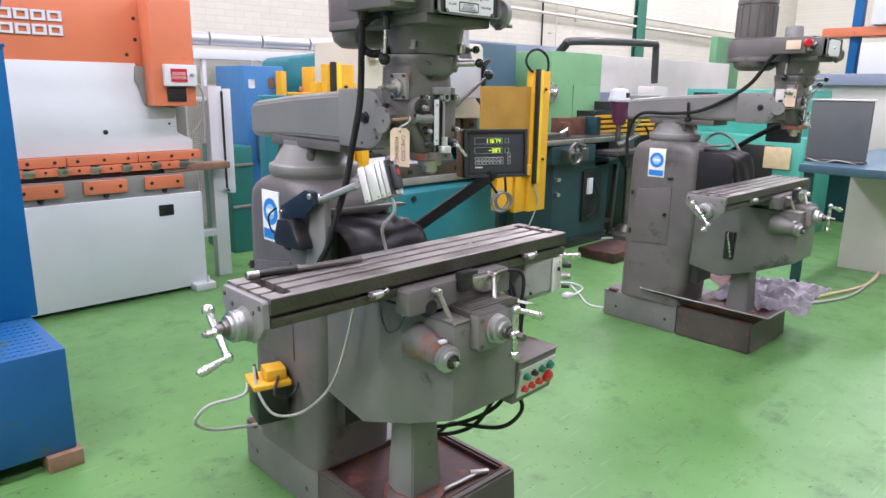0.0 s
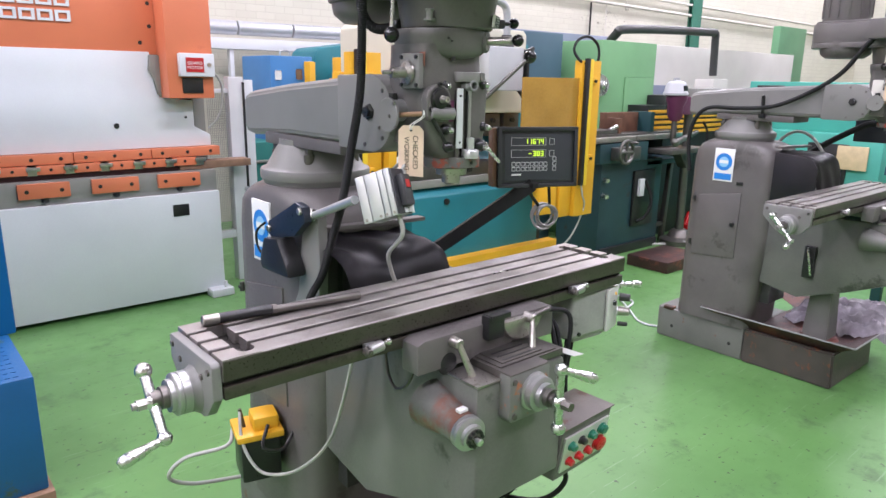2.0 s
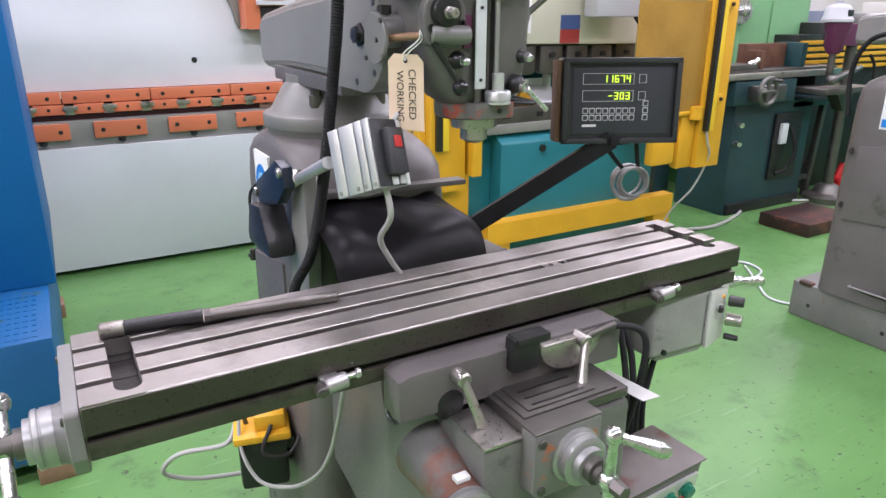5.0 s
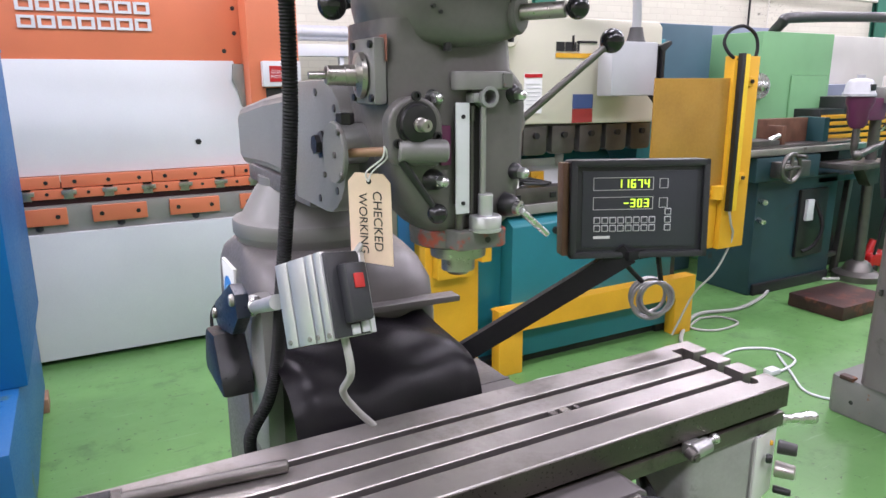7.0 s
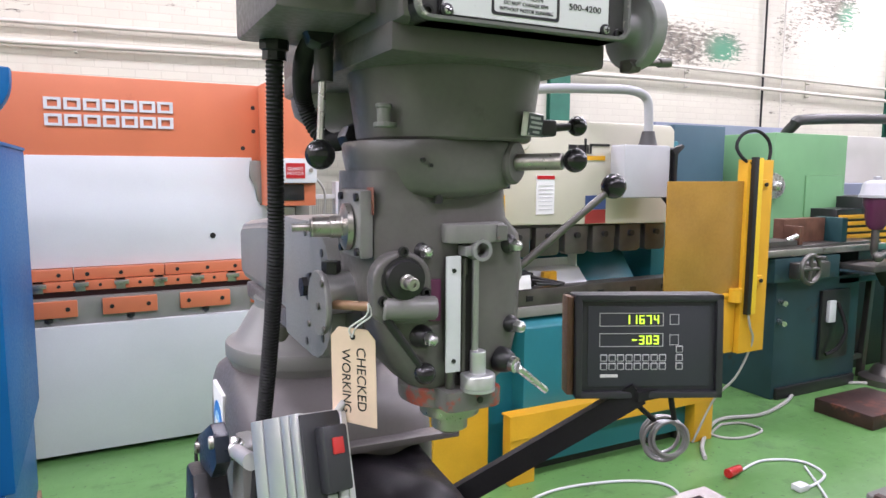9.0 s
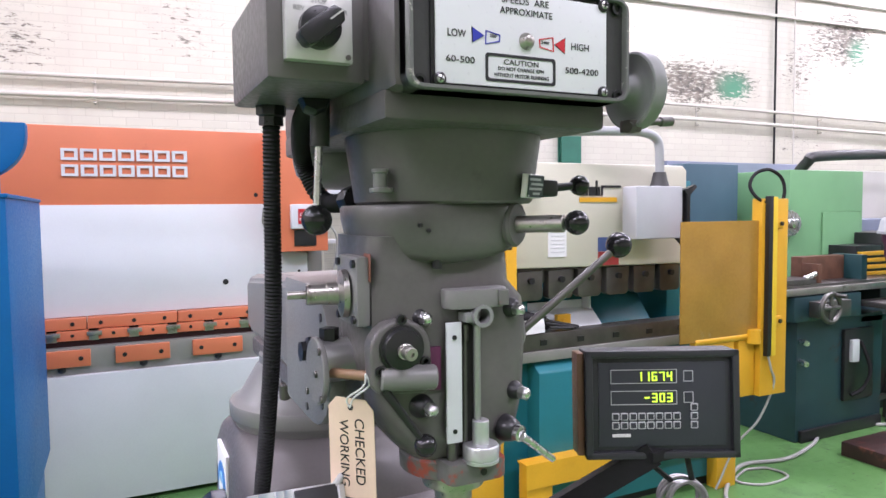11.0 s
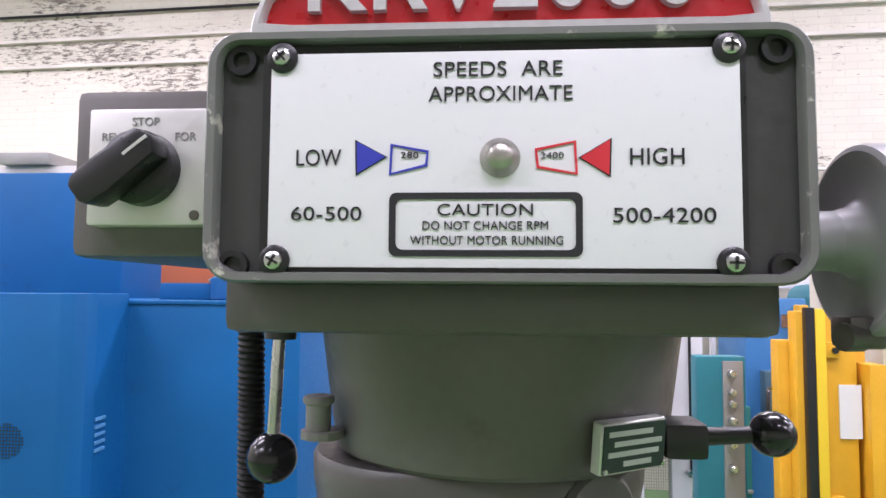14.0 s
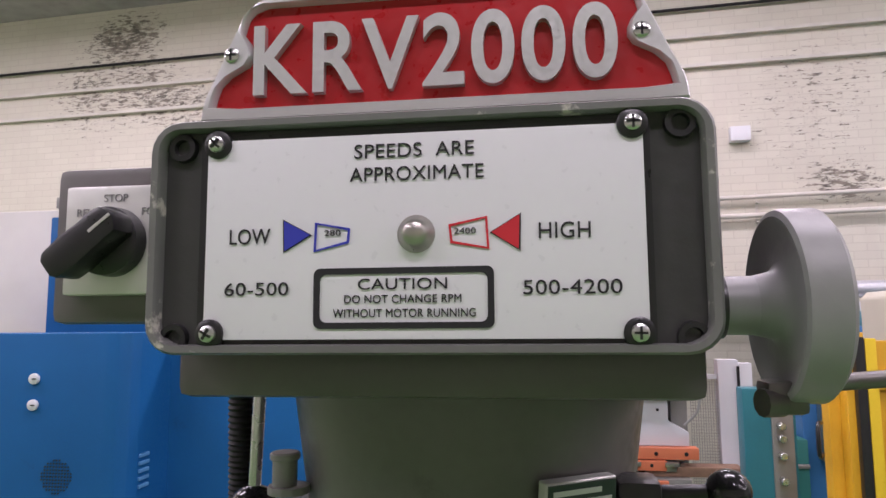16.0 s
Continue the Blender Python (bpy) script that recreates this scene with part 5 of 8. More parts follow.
        P("plate_screw", t, CHROME, plate)
        t = B()
        mm_ = Matrix.Translation((dx, 1.7855, z)) @ Matrix.Rotation(radians(dx * 9000 % 70), 4, "Y")
        box(t, -0.0026, 0.0026, -0.001, 0.001, -0.0005, 0.0005, 0, 1, mm_)
        box(t, -0.0005, 0.0005, -0.001, 0.001, -0.0026, 0.0026, 0, 1, mm_)
        P("screw_slot", t, BLACK, plate)
    for dx, z in ((1.791, 1.9298), (2.011, 1.9315), (1.7893, 1.8432), (2.0128, 1.843)):
        t = B()
        turned(t, (dx, 1.7945, z), (0, -1, 0), [(0.0066, 0), (0.0063, 0.0036), (0.0038, 0.0036), (0.0034, -0.001)], 22)
        P("socket_bolt", t, BLACK, face)
    t = B()
    turned(t, (1.9, 1.7905, 1.8872), (0, -1, 0), [(0.0085, 0), (0.008, 0.002), (0.0068, 0.003), (0.006, 0.006), (0.004, 0.0078), (0, 0.0082)], 28)
    P("dome_nut", t, STEEL, plate)
    if first:
        def word(txt, x, z, width, h, mm=INK, bold=0.0):
            o = lettering("lettering", txt, h * 1.42, pose(x, 1.789, z, 90, 0, 0), mm, plate, 0.0002, 1.0, 1.04, bold)
            xs = [v.co.x for v in o.data.vertices]
            zs = [v.co.z for v in o.data.vertices]
            k, kz = width / (max(xs) - min(xs)), h / (max(zs) - min(zs))
            for v in o.data.vertices:
                v.co.x = x + (v.co.x - (max(xs) + min(xs)) / 2) * k
                v.co.z = z + (v.co.z - (max(zs) + min(zs)) / 2) * kz
            return o
        for txt, x, z, w, h in (("SPEEDS  ARE", 1.899, 1.924, 0.0525, 0.0062), ("APPROXIMATE", 1.9, 1.9137, 0.0585, 0.0062), ("LOW", 1.8255, 1.8877, 0.0187, 0.0068), ("HIGH", 1.9625, 1.8873, 0.0212, 0.0068), ("60-500", 1.829, 1.8645, 0.0292, 0.0057), ("500-4200", 1.965, 1.8637, 0.04, 0.006), ("CAUTION", 1.894, 1.866, 0.0385, 0.0048), ("DO NOT CHANGE RPM", 1.894, 1.8596, 0.0505, 0.0035), ("WITHOUT MOTOR RUNNING", 1.8945, 1.8536, 0.0615, 0.0036)):
            word(txt, x, z, w, h)
        word("280", 1.8632, 1.8885, 0.0072, 0.0026)
        word("2400", 1.921, 1.888, 0.0092, 0.0026)
        def outline(name, poly, cx, cz, th, mm):
            t = B()
            inn = [(x + (cx - x) * th / abs(cx - x), z + (cz - z) * th / abs(cz - z)) for x, z in poly]
            for i in range(len(poly)):
                j = (i + 1) % len(poly)
                prism(t, [poly[i], poly[j], inn[j], inn[i]], "y", 1.7888, 1.7899)
            return P(name, t, mm, plate)
        outline("caution_frame", rounded(1.855, 1.933, 1.847, 1.873, 0.003), 1.894, 1.86, 0.0027, INK)
        outline("window_frame", [(1.8548, 1.8802), (1.8705, 1.8838), (1.871, 1.8903), (1.8553, 1.8932)], 1.863, 1.887, 0.0009, INKBLUE)
        outline("window_frame", [(1.9148, 1.8828), (1.9312, 1.88), (1.9305, 1.894), (1.914, 1.8908)], 1.9225, 1.887, 0.0009, INKRED)
        for poly, mm in (([(1.8417, 1.881), (1.8532, 1.8878), (1.8413, 1.8942)], INKBLUE), ([(1.9435, 1.8798), (1.944, 1.8942), (1.9322, 1.887)], INKRED)):
            t = B()
            prism(t, [(1.8972 + (x - 1.8972) * 1.0 + (0.0007 if x > sum(p[0] for p in poly) / 3 else -0.0007), z + (0.0008 if z > 1.8905 else -0.0008 if z < 1.884 else 0)) for x, z in poly], "y", 1.7889, 1.7894)
            P("arrow_edge", t, INK, plate)
            t = B()
            prism(t, poly, "y", 1.7885, 1.7893)
            P("arrow", t, mm, plate)
        # cast name plate on top
        PX, PZ = 1.9025, 1.985
        edge = [(0.1205, 1.9522), (0.1195, 1.962), (0.1125, 1.9765), (0.1045, 1.995), (0.0985, 2.0075), (0.0915, 2.0145), (0.083, 2.0172)]
        half = [(0.1155, 1.9582), (0.1125, 1.9695), (0.107, 1.9755), (0.0995, 1.9782), (0.0945, 1.983), (0.094, 1.988), (0.0965, 1.994), (0.1, 1.9985), (0.0965, 2.0085), (0.09, 2.0125)]
        rim_outline = [(PX + x, z) for x, z in edge] + [(PX - x, z) for x, z in edge[::-1]]
        field_outline = [(PX + x, z) for x, z in half] + [(PX - x, z) for x, z in half[::-1]]
        def around(poly, k=144):
            """The outline met by rays from the plate's middle, so that two outlines can be joined point by point."""
            out = []
            for i in range(k):
                dx, dz, best = math.cos(6.28318531 * i / k), math.sin(6.28318531 * i / k), 0.0
                for (ax_, az_), (bx_, bz_) in zip(poly, poly[1:] + poly[:1]):
                    ax2, az2, ex, ez = ax_ - PX, az_ - PZ, bx_ - ax_, bz_ - az_
                    det = ex * dz - ez * dx
                    if abs(det) > 1e-12:
                        q, u_ = (ax2 * dz - az2 * dx) / -det, (ex * az2 - ez * ax2) / det
                        if -1e-9 <= q <= 1 + 1e-9 and u_ > best:
                            best = u_
                out.append((PX + best * dx, PZ + best * dz))
            return out
        def pulled(q, d):
            return [(x + (PX - x) * d / 0.1, z + (PZ - z) * d / 0.05) for x, z in q]
        out_, in_ = around(rim_outline), around(field_outline)
        t = B()
        vo = [[t.verts.new((x, y, z)) for x, z in q] for q, y in ((out_, 1.8365), (out_, 1.824), (pulled(out_, 0.0008), 1.8227), (pulled(in_, -0.001), 1.8225), (in_, 1.8235), (pulled(in_, 0.0012), 1.828))]
        for q1, q2 in zip(vo, vo[1:]):
            for i in range(144):
                t.faces.new((q1[i], q1[(i + 1) % 144], q2[(i + 1) % 144], q2[i]))
        t.faces.new(vo[0][::-1])
        t.faces.new(vo[-1])
        bmesh.ops.recalc_face_normals(t, faces=t.faces[:])
        np_ = P("name_plate", t, CASTALU, cover, "cast name plate with raised silver letters on red")
        t = B()
        prism(t, pulled(in_, 0.0011), "y", 1.8271, 1.8279)
        P("red_field", t, RED, np_)
        lt = lettering("raised_letters", "KRV2000", 0.052, pose(PX, 1.8257, PZ, 90, 0, 0), CASTALU, np_, 0.0028, 0.9, 1.1, 0.0009)
        xs = [v.co.x for v in lt.data.vertices]
        zs = [v.co.z for v in lt.data.vertices]
        k, kz = 0.181 / (max(xs) - min(xs)), 0.0375 / (max(zs) - min(zs))
        for v in lt.data.vertices:
            v.co.x = 1.9005 + (v.co.x - (max(xs) + min(xs)) / 2) * k
            v.co.z = 1.9828 + (v.co.z - (max(zs) + min(zs)) / 2) * kz
        for x in (1.7985, 2.002):
            t = B()
            turned(t, (x, 1.8230, 1.986), (0, -1, 0), [(0.0042, 0), (0.004, 0.001), (0.0026, 0.0018), (0, 0.002)], 18)
            P("name_plate_screw", t, CHROME, np_)
            t = B()
            box(t, x - 0.0028, x + 0.0028, 1.8207, 1.8225, 1.9855, 1.9865)
            box(t, x - 0.0005, x + 0.0005, 1.8207, 1.8225, 1.9832, 1.9888)
            P("screw_slot", t, BLACK, np_)
    # speed hand wheel
    t = B()
    rod(t, (2.02, 1.822, 1.856), (2.06, 1.822, 1.856), 0.013, n=28)
    turned(t, (2.0555, 1.822, 1.856), (1, 0.0, 0), [(0.0128, -0.012), (0.015, -0.003), (0.019, 0.0), (0.029, 0.001), (0.035, -0.0005), (0.039, -0.003), (0.0415, -0.002), (0.0422, 0), (0.0422, 0.013), (0.0395, 0.0155), (0.0, 0.0155)], 52)
    wheel = P("speed_wheel", t, GREYL, cover, "grey speed change hand wheel")
    t = B()
    rod(t, (2.024, 1.822, 1.856), (2.031, 1.822, 1.856), 0.0145, n=28)
    P("dark_collar", t, BLACK, wheel)
    t = B()
    box(t, 2.045, 2.062, 1.81, 1.828, 1.81, 1.824, 0.003)
    rod(t, (2.052, 1.815, 1.815), (2.043, 1.812, 1.815), 0.006, n=10)
    P("grip_clamp", t, STEEL_DARK, wheel)
    t = B()
    rod(t, (2.06, 1.822, 1.8215), (2.098, 1.822, 1.8245), 0.0038, n=14)
    rod(t, (2.098, 1.822, 1.8245), (2.116, 1.822, 1.826), 0.0055, n=14, ch=0.001)
    P("wheel_grip", t, LEVER, wheel)
    # switch box
    t = B()
    box(t, 1.67, 1.765, 1.866, 2.062, 1.85, 1.942, 0.006)
    box(t, 1.76, 1.785, 1.87, 1.975, 1.855, 1.935)
    sw = P("switch_box", t, GREY, cover, "grey rotary switch box")
    t = B()
    box(t, 1.6855, 1.749, 1.8545, 1.8675, 1.8662, 1.928, 0.002)
    sp2 = P("switch_plate", t, SILVER, sw, "silver switch plate")
    t = B()
    c = Vector((1.7165, 1.8545, 1.8955))
    turned(t, c, (0, -1, 0), [(0.0195, 0), (0.019, 0.009), (0.015, 0.011)], 32)
    prism(t, [(-0.0275, -0.005), (-0.024, -0.0085), (-0.012, -0.0095), (0.016, -0.0085), (0.0205, 0), (0.016, 0.0085), (-0.012, 0.0095), (-0.024, 0.0085), (-0.0275, 0.005)], "y", -0.027, -0.008, 0.003, Matrix.Translation(c) @ Matrix.Rotation(radians(-38), 4, "Y"))
    kn_ = P("switch_knob", t, BLACK, sp2, "black rotary switch knob")
    t = B()
    box(t, 0.004, 0.0185, -0.0274, -0.0268, -0.0008, 0.0008, 0, 1, Matrix.Translation(c) @ Matrix.Rotation(radians(-38), 4, "Y"))
    P("knob_line", t, SILVER, kn_)
    if first:
        for txt, bx, bz in (("REV", 1.698, 1.9125), ("STOP", 1.7165, 1.9205), ("FOR", 1.738, 1.9125)):
            lettering("lettering", txt, 0.0062, pose(bx, 1.8542, bz, 90, 0, 0), KEYDIM, sp2, 0.0002)
    t = B()
    rod(t, (1.744, 1.8548, 1.8715), (1.744, 1.8535, 1.8715), 0.0026, n=12)
    P("plate_screw", t, STEEL_DARK, sp2)
    # motor behind the head
    t = B()
    fat, back = (1.0, 0.0) if first else (1.12, 0.05)
    turned(t, (X, 2.28 - back, 1.764), (0, 0, 1), [(0.08 * fat, 0), (0.105 * fat, 0.02), (0.11 * fat, 0.04), (0.11 * fat, 0.078 * fat)], 40)
    P("motor_mount", t, GREY, cover, "round grey motor mount")
    t = B()
    turned(t, (X, 2.02, 1.945), (0, 0, 1), [(0.05, 0), (0.05, 0.06), (0.044, 0.072), (0.0, 0.072)], 36)
    P("drawbar_cap", t, GREYL, text="round grey drawbar cap")
    t = B()
    turned(t, (X + 0.002, 2.3 - back, 1.951), (0, 0, 1), [(r * fat, h) for r, h in ((0.098, 0), (0.1, 0.01), (0.1, 0.2), (0.104, 0.202), (0.104, 0.222), (0.098, 0.25), (0.075, 0.275), (0.04, 0.288), (0, 0.29))], 40)
    mo = P("motor", t, GREY, text="grey upright motor")
    for k in range(14):
        a = k * 0.44880
        c = Vector((X + 0.002 + 0.1 * fat * math.cos(a), 2.3 - back + 0.1 * fat * math.sin(a), 1.968))
        t = B()
        box(t, -0.004, 0.006, -0.002, 0.002, 0, 0.17, 0.001, 1, Matrix.Translation(c) @ Matrix.Rotation(a, 4, "Z"))
        P("cooling_fin", t, GREY, mo)
    return quill, plate, cover


CURRENT = [None]
m1, knee1, column1, ram1, table1 = mill(0, 0, 0, "grey turret milling machine with name plate and steel table")
CURRENT[0] = m1
quill1, plate1, cover1 = head(0, 0, True)
m2, knee2, column2, ram2, table2 = mill(2.95, 0.06, 0.03, "grey turret milling machine with polythene in its tray", -0.19, 0.1)
CURRENT[0] = m2
head(2.95, -0.045, False)


# ---- fittings on and round the first milling machine ----
def digital_readout():
    """Two-line readout in a dark case on a black arm."""
    root = thing("digital_readout", 2.08, 2.3, 1.1, "dark grey digital readout with lit green figures on a black arm", "digital readout")
    f = Vector((0.909, -0.416, 0)).normalized()
    tl = Vector((2.231, 2.131, 1.493))
    ang = math.degrees(math.atan2(f.y, f.x))
    m = Matrix.Translation(tl) @ pose(0, 0, 0, 0, 0, ang) @ pose(0, 0, 0, -4, 0, 0)
    W, Hh = 0.255, 0.178

    def bx(x0, x1, z0, z1, y0, y1, bev=0.0):
        t = B()
        box(t, x0, x1, y0, y1, -z1, -z0, bev, 2, m)
        return t

    case = part("case", bx(0, W, 0, Hh, 0.0, 0.05, 0.006), BLACKGREY, root, "dark grey plastic case")
    part("fascia", bx(0.022, W - 0.022, 0.02, Hh - 0.02, -0.002, 0.004, 0.001), FASCIA, case)
    t = B()
    for z0, z1, x0, x1 in ((0, 0.012, 0, W), (Hh - 0.012, Hh, 0, W), (0, Hh, 0, 0.012), (0, Hh, W - 0.012, W)):
        box(t, x0, x1, -0.008, 0.003, -z1, -z0, 0.003, 2, m)
    part("bezel", t, BLACKGREY, case)
    part("side_cover", bx(-0.012, 0.0, 0.004, Hh - 0.004, 0.004, 0.046, 0.003), BROWN, case, "brown side of the readout case")
    seg = {"0": "abcdef", "1": "bc", "2": "abged", "3": "abgcd", "4": "fgbc", "5": "afgcd", "6": "afgedc", "7": "abc", "8": "abcdefg", "9": "abfgcd", "-": "g"}
    for zc, digits in ((0.043, "11674"), (0.078, "-303")):
        t = B()
        for x0, x1, z0, z1 in ((0.042, 0.152, zc - 0.0115, zc - 0.0105), (0.042, 0.152, zc + 0.0105, zc + 0.0115), (0.042, 0.043, zc - 0.011, zc + 0.011), (0.151, 0.152, zc - 0.011, zc + 0.011), (0.163, 0.179, zc - 0.009, zc - 0.008), (0.163, 0.179, zc + 0.008, zc + 0.009), (0.163, 0.164, zc - 0.009, zc + 0.009), (0.178, 0.179, zc - 0.009, zc + 0.009)):
            box(t, x0, x1, -0.0035, -0.002, -z1, -z0, 0, 2, m)
        part("display_frame", t, KEYGREY, case)
        x = 0.148 - 0.0125 * len(digits)
        for k, ch in enumerate(digits):
            t = B()
            w, h = 0.0085, 0.015
            for s in seg[ch]:
                q = {"a": (0, w, -h / 2, -h / 2 + 0.002), "g": (0, w, -0.001, 0.001), "d": (0, w, h / 2 - 0.002, h / 2), "f": (0, 0.002, -h / 2, 0), "b": (w - 0.002, w, -h / 2, 0), "e": (0, 0.002, 0, h / 2), "c": (w - 0.002, w, 0, h / 2)}[s]
                box(t, x + q[0], x + q[1], -0.004, -0.002, -(zc + q[3]), -(zc + q[2]), 0, 2, m)
            part("lit_figure", t, LED, case, "glowing yellow-green figure")
            x += 0.0125
    for r in range(-1, 2):
        for c in range(10):
            if c == 8 or (r < 0 and c < 9):
                continue
            x, z = 0.044 + c * 0.0145, 0.103 + r * 0.0145
            t = B()
            box(t, x - 0.0006, x + 0.0118, -0.004, -0.002, -(z + 0.0118), -z + 0.0006, 0.0012, 1, m)
            k = part("key", t, KEYGREY, case)
            t = B()
            box(t, x + 0.0013, x + 0.0099, -0.0044, -0.0038, -(z + 0.0099), -(z + 0.0013), 0, 1, m)
            part("key_cap", t, FASCIA, k)
    t = B()
    box(t, 0.044, 0.074, -0.0035, -0.002, -0.142, -0.137, 0, 1, m)
    part("maker_mark", t, PAPER, case)
    # arm
    t = B()
    a, b = Vector((2.06, 2.3, 1.075)), Vector((2.33, 2.075, 1.325))
    d = (b - a).normalized()
    sd = d.cross(Vector((0, 0, 1))).normalized()
    up = sd.cross(d)
    v = [t.verts.new(p + sd * s * 0.014 + up * q * 0.019) for p in (a, b) for s, q in ((-1, -1), (1, -1), (1, 1), (-1, 1))]
    for i in range(4):
        t.faces.new((v[i], v[(i + 1) % 4], v[4 + (i + 1) % 4], v[4 + i]))
    t.faces.new(v[3::-1])
    t.faces.new(v[4:])
    bmesh.ops.recalc_face_normals(t, faces=t.faces[:])
    box(t, 2.315, 2.37, 2.06, 2.1, 1.312, 1.33, 0.003)
    box(t, 2.02, 2.09, 2.28, 2.34, 1.05, 1.11, 0.004)
    part("arm", t, BLACK_MATT, root, "black square support arm")
    t = B()
    for k in range(5):
        c = Vector((2.433 + 0.003 * math.sin(2.1 * k), 2.124 - 0.006 * k, 1.209 + 0.004 * math.cos(1.7 * k)))
        r = 0.036 + 0.004 * math.sin(1.3 * k)
        pts = [c + f * r * math.cos(a * 0.3491) + Vector((0, 0, r * math.sin(a * 0.3491))) for a in range(19)]
        tube(t, pts, 0.0036, 8, 2)
    part("cable_coil", t, ARMOUR, root, "coiled grey armoured cable")
    for dx in (0.05, 0.16):
        t = B()
        p = tl + f * (0.09 + dx * 0.6) + Vector((0.0, 0.02, -0.165))
        tube(t, [p, p + Vector((0.005, 0, -0.03)), Vector((2.433, 2.118, 1.209)) + f * (dx - 0.1) * 0.35 + Vector((0, 0, 0.034))], 0.005, 8)
        part("cable", t, BLACK_MATT, root)
    return root


BLACKGREY = mat("dark_grey_plastic", (0.028, 0.029, 0.034), 0.42, 0, 0.08, 8, 0.08, 220)
FASCIA = mat("slate_fascia", (0.035, 0.037, 0.048), 0.45, 0, 0.05, 8, 0.03, 220)
KEYGREY = mat("pale_key_outline", (0.5, 0.51, 0.53), 0.5, 0, 0.05, 8, 0.02, 220)
BROWN = mat("brown_veneer", (0.12, 0.06, 0.03), 0.5, 0, 0.2, 18, 0.1, 120)
digital_readout()


def tie_on_tag():
    root = thing("paper_tag", 1.773, 1.93, 1.40, "buff card tag with handwritten words tied to the machine", "tag")
    m = Matrix.Translation((1.7695, 1.944, 1.466)) @ pose(0, 0, 0, 0, 0, -50) @ pose(0, 0, 0, 3, 1, 0)
    t = B()
    prism(t, [(-0.0295, -0.058), (0.0295, -0.06), (0.029, 0.045), (0.019, 0.056), (-0.019, 0.056), (-0.029, 0.045)], "y", -0.0006, 0.0006, 0, m)
    card = part("card", t, CARD, root)
    t = B()
    turned(t, (0, -0.0008, 0.046), (0, -1, 0), [(0.0035, 0), (0.0035, 0.0004)], 14, m)
    part("eyelet", t, INK, card)
    lettering("handwriting", "CHECKED", 0.017, m @ pose(0.010, -0.0009, -0.004, 90, -90, 0) @ pose(0, 0, 0, 0, 0, 180), INK, card, 0.0002, 1.0, 1.0)
    lettering("handwriting", "WORKING", 0.016, m @ pose(-0.010, -0.0009, -0.008, 90, -90, 0) @ pose(0, 0, 0, 0, 0, 180), INK, card, 0.0002, 1.0, 1.0)
    t = B()
    h = m @ Vector((0, -0.002, 0.046))
    for s in (-1, 1):
        tube(t, [h, h + Vector((0.004 * s, -0.004, 0.012)), Vector((1.774 + 0.003 * s, 1.906, 1.543)), Vector((1.772, 1.902, 1.557))], 0.0011, 6)
    part("string", t, PAPER, root, "white string")


tie_on_tag()


